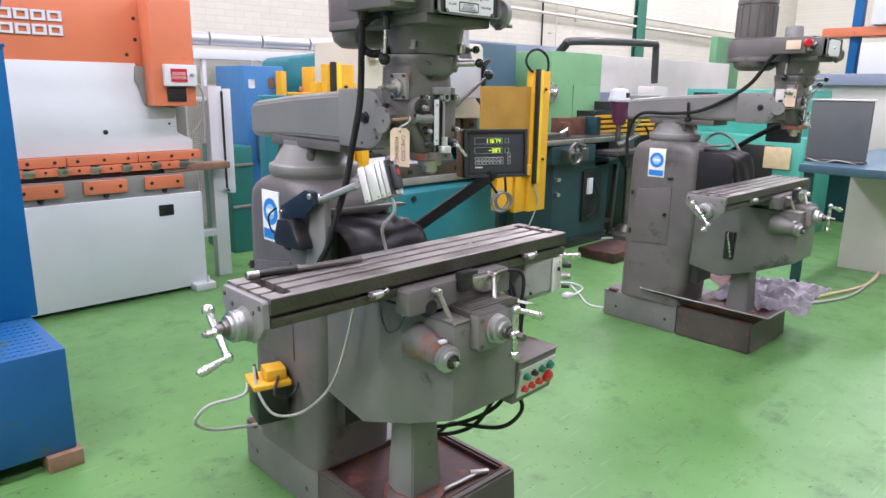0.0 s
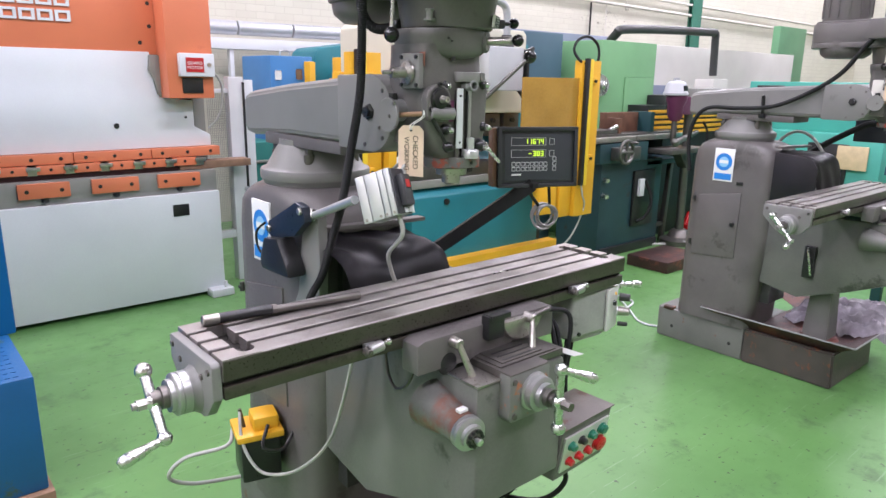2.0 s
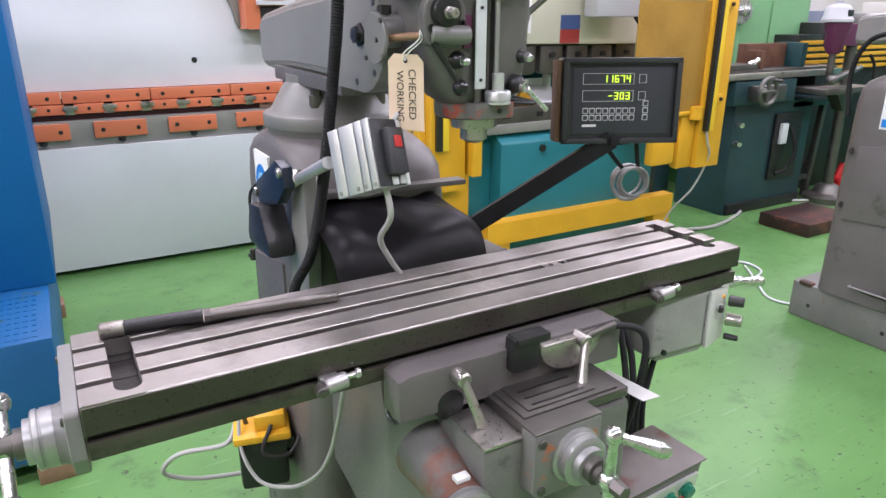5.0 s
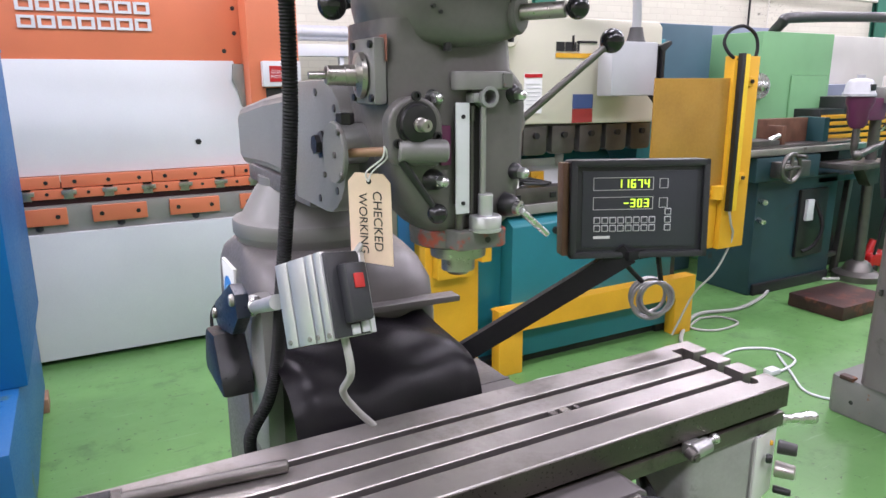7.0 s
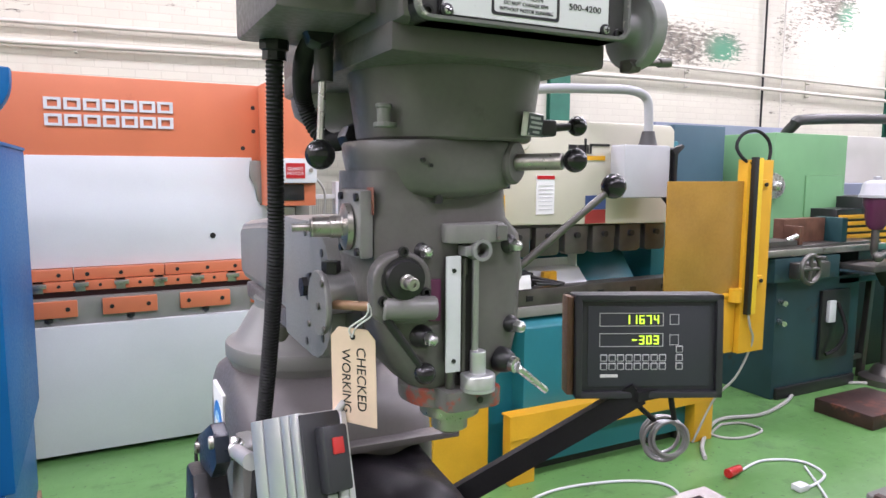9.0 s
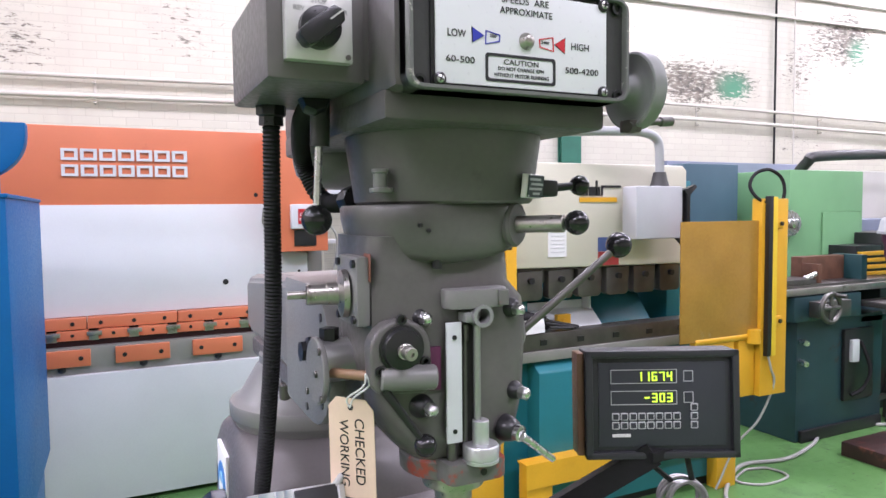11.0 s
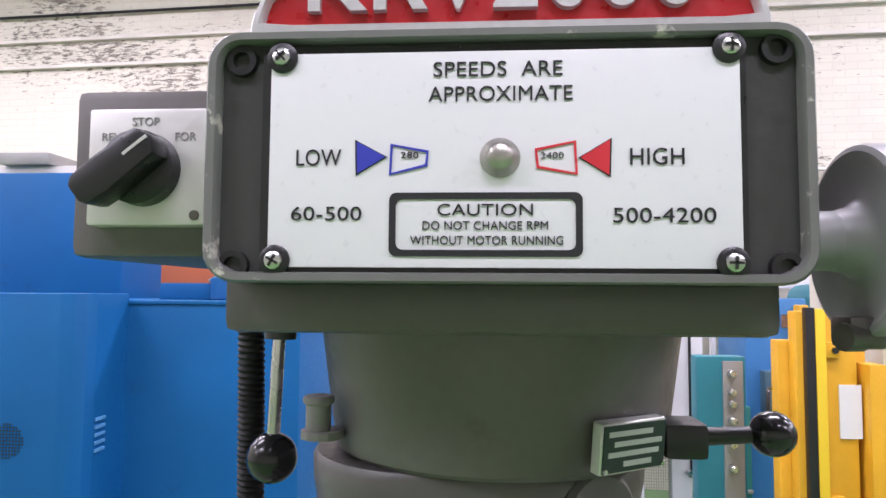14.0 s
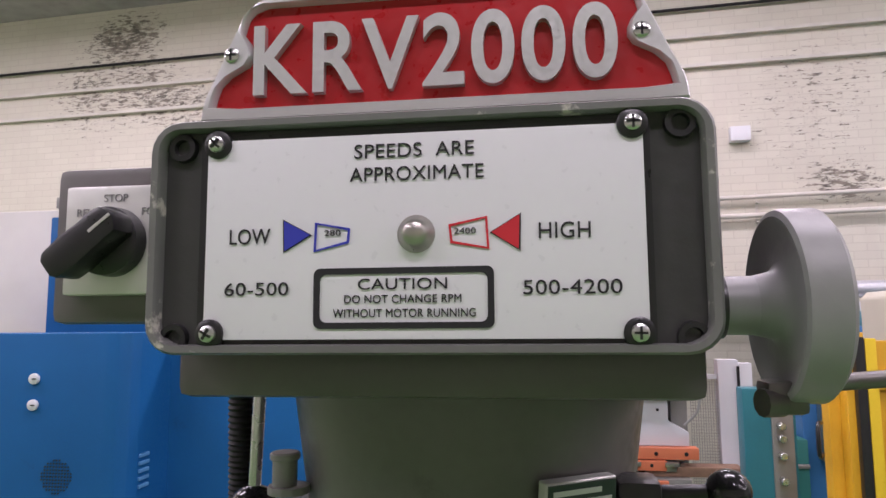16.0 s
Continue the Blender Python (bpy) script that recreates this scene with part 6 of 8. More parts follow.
def machine_lamp():
    """Finned metal lamp housing with a dark switch end on a jointed bracket."""
    root = thing("machine_lamp", 1.71, 2.3, 1.25, "finned silver machine lamp with a red switch on a jointed bracket", "machine lamp")
    o, u, v = Vector((1.6685, 2.022, 1.4)), Vector((0.036, -0.084, 0.0335)), Vector((0.002, -0.046, -0.096))
    u, v = u.normalized(), (v - u.normalized() * v.dot(u.normalized())).normalized()
    w = u.cross(v)
    m = Matrix(((u.x, w.x, v.x, o.x), (u.y, w.y, v.y, o.y), (u.z, w.z, v.z, o.z), (0, 0, 0, 1)))
    t = B()
    box(t, 0, 0.094, 0.003, 0.062, 0.001, 0.107, 0.003, 2, m)
    hous = part("housing", t, ALU, root, "ribbed aluminium housing")
    for a, b in ((0.0005, 0.0245), (0.027, 0.06), (0.0625, 0.0775), (0.08, 0.0935)):
        t = B()
        box(t, a, b, -0.003, 0.006, 0.0, 0.108, 0.0015, 2, m)
        part("rib", t, ALU, hous)
    for a in (0.01, 0.05, 0.066, 0.088):
        t = B()
        rod(t, m @ Vector((a, 0.001, 0.101)), m @ Vector((a, -0.0045, 0.101)), 0.0035, n=10)
        part("rib_screw", t, STEEL, hous)
    t = B()
    box(t, 0.092, 0.0975, 0.0, 0.0605, 0.002, 0.106, 0.0015, 2, m)
    end = part("switch_end", t, BLACKGREY, root, "dark plastic switch end")
    t = B()
    box(t, 0.0965, 0.114, 0.016, 0.05, 0.018, 0.09, 0.004, 2, m)
    pod = part("switch_pod", t, BLACKGREY, end, "raised black switch pod")
    t = B()
    box(t, 0.113, 0.1165, 0.026, 0.041, 0.032, 0.05, 0.0015, 2, m)
    part("rocker", t, REDLIT, pod, "red rocker switch")
    t = B()
    box(t, 0.096, 0.1, 0.0535, 0.0625, 0.004, 0.106, 0.001, 1, m)
    part("edge_strip", t, ALU, end, "bright housing edge")
    t = B()
    box(t, 0.097, 0.1, 0.024, 0.037, 0.092, 0.105, 0.001, 1, m)
    box(t, 0.097, 0.1, 0.04, 0.053, 0.09, 0.104, 0.001, 1, m)
    part("label", t, KEYGREY, end)
    # bracket
    t = B()
    rod(t, (1.684, 2.235, 1.279), (1.666, 2.02, 1.352), 0.0105, n=18)
    part("stalk", t, ALU, root)
    t = B()
    ball(t, (1.685, 2.258, 1.275), 0.018)
    rod(t, (1.668, 2.28, 1.272), (1.665, 2.28, 1.272), 0.012, n=16)
    part("clamp_knuckle", t, CHROME, root)
    t = B()
    prism(t, [(2.24, 1.262), (2.25, 1.3), (2.29, 1.308), (2.45, 1.232), (2.46, 1.2), (2.43, 1.185), (2.3, 1.215)], "x", 1.655, 1.678, 0.004)
    br_ = part("bracket", t, BLUEBLACK, root, "dark folded bracket")
    for y, z in ((2.262, 1.288), (2.442, 1.212)):
        t = B()
        rod(t, (1.657, y, z), (1.648, y, z), 0.01, n=14, ch=0.002)
        part("bracket_bolt", t, STEEL, br_)
    t = B()
    prism(t, [(2.36, 1.2), (2.44, 1.19), (2.47, 1.12), (2.46, 1.095), (2.3, 1.1), (2.31, 1.13)], "x", 1.632, 1.69, 0.01)
    part("transformer", t, BLACK, root, "black moulded transformer")
    t = B()
    prism(t, [(2.24, 1.28), (2.3, 1.285), (2.33, 1.2), (2.36, 1.04), (2.4, 0.98), (2.25, 0.98), (2.235, 1.15)], "x", 1.692, 1.722, 0.008)
    part("post", t, GREYM, root, "grey upright bracket arm")
    t = B()
    tube(t, [(1.672, 2.43, 1.11), (1.66, 2.52, 1.13), (1.665, 2.55, 1.18), (1.685, 2.53, 1.21)], 0.0035, 8)
    part("lead", t, BLACK_MATT, root)
    t = B()
    tube(t, [m @ Vector((0.075, 0.03, 0.104)), m @ Vector((0.07, 0.035, 0.15)), Vector((1.74, 1.99, 1.22)), Vector((1.775, 2.03, 1.165)), Vector((1.812, 2.062, 1.118))], 0.0052, 10)
    part("flex", t, CABLE_GREY, root, "grey flexible cable")
    t = B()
    tube(t, [m @ Vector((0.09, 0.05, 0.01)), m @ Vector((0.1, 0.07, -0.014)), Vector((1.79, 2.02, 1.425)), Vector((1.83, 2.1, 1.40)), Vector((1.85, 2.2, 1.36))], 0.0042, 8)
    part("lamp_lead", t, CABLE_GREY, root)


BLUEBLACK = mat("blue_black_enamel", (0.012, 0.018, 0.032), 0.35, 0, 0.15, 9, 0.05, 150)
REDLIT = glow("lit_red_rocker", (0.5, 0.03, 0.025), 0.1)
machine_lamp()


def conduits():
    for pts, r, lab in (([(1.709, 2.038, 1.852), (1.709, 2.045, 1.75), (1.709, 2.056, 1.6), (1.7075, 2.095, 1.465), (1.701, 2.13, 1.33), (1.705, 2.2, 1.2), (1.69, 2.22, 1.12), (1.66, 2.24, 1.05), (1.68, 2.3, 0.95), (1.715, 2.39, 0.9)], 0.011, "black ribbed conduit hanging from the switch box"), ([(1.742, 1.965, 1.852), (1.75, 2.06, 1.835), (1.77, 2.14, 1.798), (1.788, 2.14, 1.755), (1.80, 2.11, 1.738), (1.808, 2.037, 1.742)], 0.0125, "black ribbed conduit looping to the motor")):
        t = B()
        tube(t, pts, r, 12, 10, 0.0042)
        cd = single("conduit", t, BLACK_MATT, lab, "conduit", "black ribbed conduits")
        for p, q in ((pts[0], pts[1]), (pts[-1], pts[-2])):
            d = (Vector(q) - Vector(p)).normalized()
            t = B()
            turned(t, p, d, [(0.016, -0.004), (0.0175, 0), (0.0175, 0.012), (0.014, 0.014), (0.0145, 0.024)], 8)
            part("gland", t, BLACK, cd)


conduits()


def oil_pump():
    root = thing("oil_pump", 1.66, 2.6, 0.4, "yellow topped black oil pump on the column side", "oil pump")
    m = Matrix.Translation((1.645, 2.58, 0.47)) @ pose(0, 0, 0, 0, 0, -14) @ Matrix.Diagonal((1.25, 1.25, 1.2, 1))
    t = B()
    prism(t, [(-0.05, -0.05), (0.05, -0.05), (0.05, 0.05), (-0.05, 0.05)], "z", -0.07, 0.055, 0.012, m)
    part("reservoir", t, BLACK, root, "black plastic reservoir")
    t = B()
    box(t, -0.058, 0.058, -0.058, 0.058, 0.05, 0.068, 0.006, 2, m)
    top = part("pump_head", t, YELLOW, root, "yellow pump head")
    t = B()
    box(t, -0.015, 0.05, -0.04, 0.03, 0.066, 0.105, 0.01, 2, m)
    part("pump_block", t, YELLOW, top)
    t = B()
    rod(t, m @ Vector((-0.03, 0.0, 0.06)), m @ Vector((-0.04, 0.0, 0.12)), 0.006)
    part("pump_handle", t, STEEL_DARK, top)
    t = B()
    box(t, -0.02, 0.08, -0.02, 0.02, 0.0, 0.03, 0.003, 2, m)
    part("mounting_bracket", t, GREY_DARK, root)
    t = B()
    tube(t, [m @ Vector((0.02, -0.045, 0.085)), m @ Vector((0.0, -0.075, 0.04)), m @ Vector((0.05, -0.08, 0.03)), m @ Vector((0.09, -0.05, 0.075)), m @ Vector((0.11, -0.03, 0.085))], 0.0055, 8)
    part("short_hose", t, BLACK, root)
    t = B()
    tube(t, [m @ Vector((-0.055, 0.03, 0.05)), (1.55, 2.6, 0.5), (1.44, 2.66, 0.47), (1.40, 2.7, 0.40), (1.48, 2.73, 0.33), (1.62, 2.74, 0.29), (1.72, 2.74, 0.27)], 0.0065, 8)
    part("return_hose", t, CABLE_GREY, root, "looped grey hose")
    t = B()
    tube(t, [m @ Vector((-0.04, 0, 0.115)), (1.575, 2.53, 0.53), (1.60, 2.47, 0.455), (1.655, 2.40, 0.46), (1.685, 2.30, 0.54), (1.70, 2.22, 0.64), (1.71, 2.17, 0.76), (1.72, 2.13, 0.9), (1.735, 2.10, 1.045)], 0.005, 8)
    part("oil_line", t, CABLE_GREY, root)


oil_pump()


def control_box():
    """Sloping push button box under the knee's right side."""
    root = thing("control_box", 2.15, 1.75, 0.62, "grey push button box with red and green buttons beside the knee", "control box")
    m = Matrix.Translation((2.165, 1.748, 0.69)) @ pose(0, 0, 0, 0, 0, 3) @ Matrix.Diagonal((1.08, 1, 0.93, 1))
    t = B()
    prism(t, [(-0.055, 0.085), (0.07, 0.085), (0.07, -0.08), (-0.032, -0.08)], "x", -0.1, 0.1, 0.004, m)
    bodyp = part("box_body", t, GREY, root)
    t = B()
    box(t, -0.102, 0.102, -0.062, 0.072, 0.085, 0.09, 0.002, 2, m)
    part("box_lid", t, RUSTLID, bodyp, "rust stained lid")
    mf = m @ Matrix.Translation((0, -0.0435, 0.0)) @ pose(0, 0, 0, 8, 0, 0)
    t = B()
    box(t, -0.09, 0.09, -0.006, 0.0, -0.055, 0.058, 0.001, 2, mf)
    fp = part("button_plate", t, SILVER, bodyp, "silver button plate")
    for k, (x, z, mm, r) in enumerate(((-0.062, 0.025, GREENBTN, 0.011), (-0.022, 0.027, BLACK, 0.010), (0.018, 0.028, GREENBTN, 0.011), (0.06, 0.03, GREENBTN, 0.014), (-0.062, -0.025, REDBTN, 0.010), (-0.025, -0.024, REDBTN, 0.010), (0.012, -0.022, REDBTN, 0.010), (0.058, -0.018, REDBTN, 0.021))):
        t = B()
        turned(t, (x, -0.005, z), (0, -1, 0), [(r + 0.003, 0), (r + 0.003, 0.004), (r, 0.005), (r, 0.014), (r * 0.8, 0.017), (0, 0.018)], 20, mf)
        part("push_button", t, mm, fp)
    for k, off in enumerate((0.0, 0.018)):
        t = B()
        tube(t, [(2.16 + off, 1.80, 0.79), (2.17 + off, 1.81, 0.88), (2.19 + off, 1.85, 0.96), (2.22, 1.9, 0.99)], 0.007, 8)
        part("cable", t, BLACK_MATT, root)
    for k, off in enumerate((0.0, 0.03)):
        t = B()
        tube(t, [(2.17, 1.82 + off, 0.63), (2.165, 1.86 + off, 0.53), (2.12, 1.95, 0.45 - off), (2.02, 2.05, 0.42 - off), (1.96, 2.16, 0.47), (1.95, 2.25, 0.55)], 0.0075, 8)
        part("cable", t, BLACK_MATT, root)
    t = B()
    tube(t, [(2.16, 1.8, 0.63), (2.2, 1.78, 0.53), (2.17, 1.85, 0.44), (2.1, 2.0, 0.42), (2.15, 2.1, 0.36), (2.19, 2.2, 0.27), (2.2, 2.3, 0.19)], 0.0075, 8)
    part("cable", t, BLACK_MATT, root)


RUSTLID = mat("rust_stained_lid", (0.13, 0.115, 0.105), 0.5, 0, 0.2, 12, 0.1, 150, (0.12, 0.06, 0.045), 0.18, 9)
control_box()

db = thing("draw_bar", 1.5, 2.02, 1.12, "black steel drawbar lying along the milling table", "bar")
t = B()
rod(t, (1.30, 2.038, 1.1325), (1.336, 2.034, 1.1325), 0.0122, n=20, ch=0.002)
part("collar", t, STEEL, db, "bright end collar")
t = B()
rod(t, (1.334, 2.034, 1.1325), (1.446, 2.021, 1.1325), 0.0115, n=18)
part("sleeve", t, BLACK, db)
t = B()
rod(t, (1.448, 2.021, 1.132), (1.458, 2.0195, 1.132), 0.0118, n=6)
part("nut", t, STEEL_DARK, db)
t = B()
rod(t, (1.456, 2.02, 1.1295), (1.66, 1.996, 1.1295), 0.0092, n=18, ch=0.002)
part("bar", t, STEEL_DARK, db)
t = B()
rod(t, (2.0, 1.985, 0.185), (2.17, 1.975, 0.187), 0.0085, n=14)
rod(t, (2.16, 1.99, 0.19), (2.23, 1.955, 0.19), 0.014, 0.011, n=14, ch=0.003)
rod(t, (2.01, 1.985, 0.186), (2.05, 2.05, 0.186), 0.006, n=12)
single("crank_handle", t, STEEL, "loose steel crank handle in the rusty chip tray", "handle")


# second mill: readout arm, hose and ram lever
root_ = thing("readout_arm", 5.12, 2.4, 1.1, "black readout arm and case back beside the second mill", "digital readout")
t = B()
tube(t, [(5.06, 2.5, 1.15), (5.12, 2.42, 1.21), (5.12, 2.308, 1.298), (5.12, 2.16, 1.39), (5.13, 2.1, 1.42), (5.16, 2.03, 1.422)], 0.017, 8, 3)
part("arm", t, BLACK_MATT, root_)
t = B()
box(t, 5.17, 5.22, 1.98, 2.19, 1.315, 1.475, 0.006)
part("case", t, BLACKGREY, root_)
t = B()
tube(t, [(4.96, 2.52, 1.29), (5.0, 2.496, 1.332), (5.0, 2.432, 1.362), (5.0, 2.347, 1.334), (5.0, 2.26, 1.224), (5.0, 2.216, 1.078), (4.98, 2.21, 1.02)], 0.009, 10)
single("coolant_hose", t, CABLE_GREY, "pale grey hose arching behind the second mill's table", "hose")
t = B()
rod(t, (4.742, 2.53, 1.45), (4.735, 2.535, 1.565), 0.009, n=12, ch=0.002)
box(t, 4.73, 4.775, 2.515, 2.55, 1.44, 1.465, 0.004)
part("ram_lock", t, BLACK, m2)

# second mill: push button and label on its switch box
t = B()
box(t, 4.613, 4.621, 1.845, 1.925, 1.872, 1.922, 0.002)
part("switch_label", t, CARD, m2, "buff label on the switch box")
t = B()
turned(t, (4.625, 1.822, 1.905), (-0.7, -0.7, 0), [(0.012, 0), (0.012, 0.012), (0.024, 0.014), (0.026, 0.022), (0.02, 0.03), (0, 0.033)], 24)
part("stop_button", t, REDBTN, m2, "red mushroom stop button")

# second mill: conduit over its ram, tag and pale box on its head
t = B()
tube(t, [(4.78, 1.90, 1.93), (4.72, 1.94, 1.92), (4.72, 2.035, 1.833), (4.72, 2.144, 1.684), (4.725, 2.297, 1.581), (4.71, 2.466, 1.507), (4.70, 2.656, 1.49), (4.70, 2.826, 1.488), (4.70, 2.908, 1.428), (4.71, 2.95, 1.294), (4.72, 2.93, 1.1)], 0.012, 10)
single("conduit", t, BLACK_MATT, "black conduit sagging over the second mill's ram", "conduit", "black ribbed conduits")
t = B()
box(t, 4.72, 4.80, 1.90, 1.99, 1.555, 1.655, 0.006)
single("feed_gearbox", t, OFFWHITE, "pale grey gearbox cover on the second mill's head", "cover")
t = B()
box(t, -0.001, 0.001, -0.028, 0.028, -0.1, 0.0, 0, 1, Matrix.Translation((4.712, 1.90, 1.655)) @ pose(0, 0, 0, 0, 0, 15))
rod(t, (4.712, 1.90, 1.65), (4.75, 1.905, 1.70), 0.0015, n=6)
single("paper_tag", t, CARD, "buff card tag tied to the second mill", "tag")


# ---- the big press brake ----
def press_brake():
    root = thing("press_brake", 1.4, 5.9, 0, "large pale grey and orange press brake", "press brake")
    t = B()
    box(t, -1.6, 2.80, 5.62, 6.5, 0.03, 0.795, 0.008)
    bed = part("bed", t, EPWHITE, root, "pale grey bed panel")
    t = B()
    box(t, 2.45, 2.565, 5.614, 5.622, 0.635, 0.72, 0.002)
    part("vent_plate", t, BLACK, bed)
    t = B()
    box(t, 2.66, 2.83, 5.52, 5.64, 0.0, 0.06, 0.01)
    rod(t, (2.78, 5.56, 0.06), (2.78, 5.56, 0.11), 0.012)
    part("levelling_foot", t, WHITE, bed)
    t = B()
    box(t, -1.6, 2.8, 5.66, 6.3, 0.79, 0.952, 0.006)
    part("lower_beam", t, BAREGREY, root, "bare grey lower tool beam")
    # Lower part of the dark fill; the gap's shade is in its colour.
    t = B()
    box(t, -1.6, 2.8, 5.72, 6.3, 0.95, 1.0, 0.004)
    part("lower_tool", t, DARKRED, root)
    x = -1.5
    while x < 2.7:
        t = B()
        box(t, x, x + 0.30, 5.635, 5.668, 0.845, 0.942, 0.006)
        blk = part("clamp_block", t, ORANGE, root, "orange clamp block")
        for dx in (0.05, 0.25):
            t = B()
            rod(t, (x + dx, 5.637, 0.893), (x + dx, 5.632, 0.893), 0.013, n=12)
            part("clamp_bolt", t, BLACK, blk)
        t = B()
        turned(t, (x + 0.15, 5.652, 0.84), (0, 0, -1), [(0.022, 0), (0.022, 0.02), (0.01, 0.03)], 14)
        part("clamp_foot", t, BLACK, blk)
        x += 0.43
    # ram
    t = B()
    prism(t, [(-1.6, 1.12), (2.815, 1.12), (2.815, 1.2), (2.7, 1.262), (2.7, 1.45), (2.47, 1.47), (2.44, 1.6), (2.42, 1.78), (-1.6, 1.78)], "y", 5.76, 6.2, 0.005)
    ramp = part("ram_panel", t, EPWHITE, root, "pale grey ram panel")
    t = B()
    rod(t, (2.163, 5.762, 1.281), (2.163, 5.756, 1.281), 0.018, n=18)
    part("hole", t, BLACK, ramp)
    t = B()
    rod(t, (2.64, 5.762, 1.33), (2.64, 5.756, 1.33), 0.009, n=12)
    part("hole", t, BLACK, ramp)
    x = -1.62
    for k in range(9):
        t = B()
        box(t, x, x + 0.492, 5.70, 5.79, 1.052, 1.118, 0.004)
        br = part("upper_clamp", t, ORANGE, root, "orange upper clamp bar")
        for dx in (0.07, 0.25, 0.42):
            t = B()
            rod(t, (x + dx, 5.702, 1.085), (x + dx, 5.697, 1.085), 0.012, n=12)
            part("clamp_bolt", t, BLACK, br)
        x += 0.498
    x = -1.6
    for k in range(20):
        t = B()
        box(t, x, x + 0.165, 5.685, 5.76, 0.99, 1.047, 0.004)
        sm = part("tool_clamp", t, ORANGE, root, "small orange tool clamp")
        t = B()
        rod(t, (x + 0.08, 5.687, 1.02), (x + 0.08, 5.682, 1.02), 0.01, n=12)
        part("clamp_bolt", t, BLACK, sm)
        t = B()
        box(t, x + 0.155, x + 0.235, 5.672, 5.72, 1.015, 1.04, 0.003)
        box(t, x + 0.16, x + 0.22, 5.69, 5.74, 0.985, 1.02, 0.003)
        part("clip", t, STEEL, root)
        x += 0.216
    # Solid fill for the open tool gap, its shade put into dark red.
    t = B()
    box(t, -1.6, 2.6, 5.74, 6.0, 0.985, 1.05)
    part("tool_gap_fill", t, DARKRED, root, "dark red fill with the tool gap's shade in its colour")
    # top beam
    t = B()
    box(t, -1.6, 2.49, 5.775, 6.5, 1.76, 2.245, 0.012)
    beam = part("top_beam", t, ORANGE, root, "orange top beam")
    t = B()
    box(t, -1.6, 2.49, 5.772, 5.79, 1.752, 1.762)
    part("beam_seam", t, BLACK, beam)
    for r, z in ((0, 2.077), (1, 1.983)):
        for k in range(7):
            xx = 1.262 + 0.1005 * k
            t = B()
            w = 0.088
            h, e = 0.034, 0.0155
            bars = [(0, w, z + h - e, z + h), (0, e * 1.2, z - h, z + h - e)]
            bars += [(w - e * 1.2, w, z - h, z + h - e), (e * 1.2, w - e * 1.2, z - h, z - h + e)]
            for a0, a1, z0, z1 in bars:
                box(t, xx + a0, xx + a1, 5.762, 5.777, z0, z1)
            part("maker_mark", t, WHITE, beam)
    for x, z in ((2.37, 1.84), (2.44, 1.95), (2.44, 2.1)):
        t = B()
        rod(t, (x, 5.778, z), (x, 5.772, z), 0.014, n=12)
        part("beam_bolt", t, BLACK, beam)
    # right column
    t = B()
    prism(t, [(2.475, 1.47), (2.795, 1.47), (2.795, 2.245), (2.475, 2.245)], "y", 5.58, 6.4, 0.008)
    col = part("side_column", t, ORANGE, root, "orange side column")
    t = B()
    box(t, 2.57, 2.715, 5.572, 5.582, 1.505, 1.61, 0.004)
    part("window", t, BLACK, col)
    t = B()
    box(t, 2.545, 2.79, 5.53, 5.582, 1.618, 1.775, 0.01)
    cb = part("guard_motor_box", t, WHITE, col, "white switch box with a red sign")
    t = B()
    box(t, 2.587, 2.71, 5.526, 5.531, 1.648, 1.745)
    rs = part("red_sign", t, RED, cb)
    lettering("lettering", "GUARD", 0.03, pose(2.648, 5.5255, 1.708, 90, 0, 0), PAPER, rs, 0.0004, 1.0)
    lettering("lettering", "MOTOR", 0.03, pose(2.648, 5.5255, 1.678, 90, 0, 0), PAPER, rs, 0.0004, 1.0)
    t = B()
    rod(t, (2.748, 5.531, 1.70), (2.748, 5.52, 1.70), 0.014)
    part("key_switch", t, STEEL, cb)
    t = B()
    tube(t, [(2.79, 5.56, 1.65), (2.86, 5.6, 1.55), (2.85, 5.65, 1.35), (2.78, 5.7, 1.25)], 0.008, 8)
    part("cable", t, CABLE_GREY, col)
    t = B()
    prism(t, [(2.41, 1.76), (2.48, 1.76), (2.48, 1.47), (2.45, 1.5), (2.43, 1.6), (2.40, 1.66)], "y", 5.735, 5.765, 0.004)
    part("corner_gusset", t, BAREGREY, root)
    t = B()
    box(t, 2.74, 2.84, 5.9, 6.4, 0.03, 2.1, 0.01)
    part("side_frame", t, BAREGREY, root, "grey side frame")


BAREGREY = mat("bare_grey_steel", (0.25, 0.25, 0.23), 0.5, 0.3, 0.12, 6, 0.08, 120)
# Colour of the tool gap fill: the shade between the beams, put in as colour.
DARKRED = mat("dark_red_gap_fill", (0.05, 0.012, 0.012), 0.55, 0.1, 0.2, 6, 0.08, 120)
press_brake()


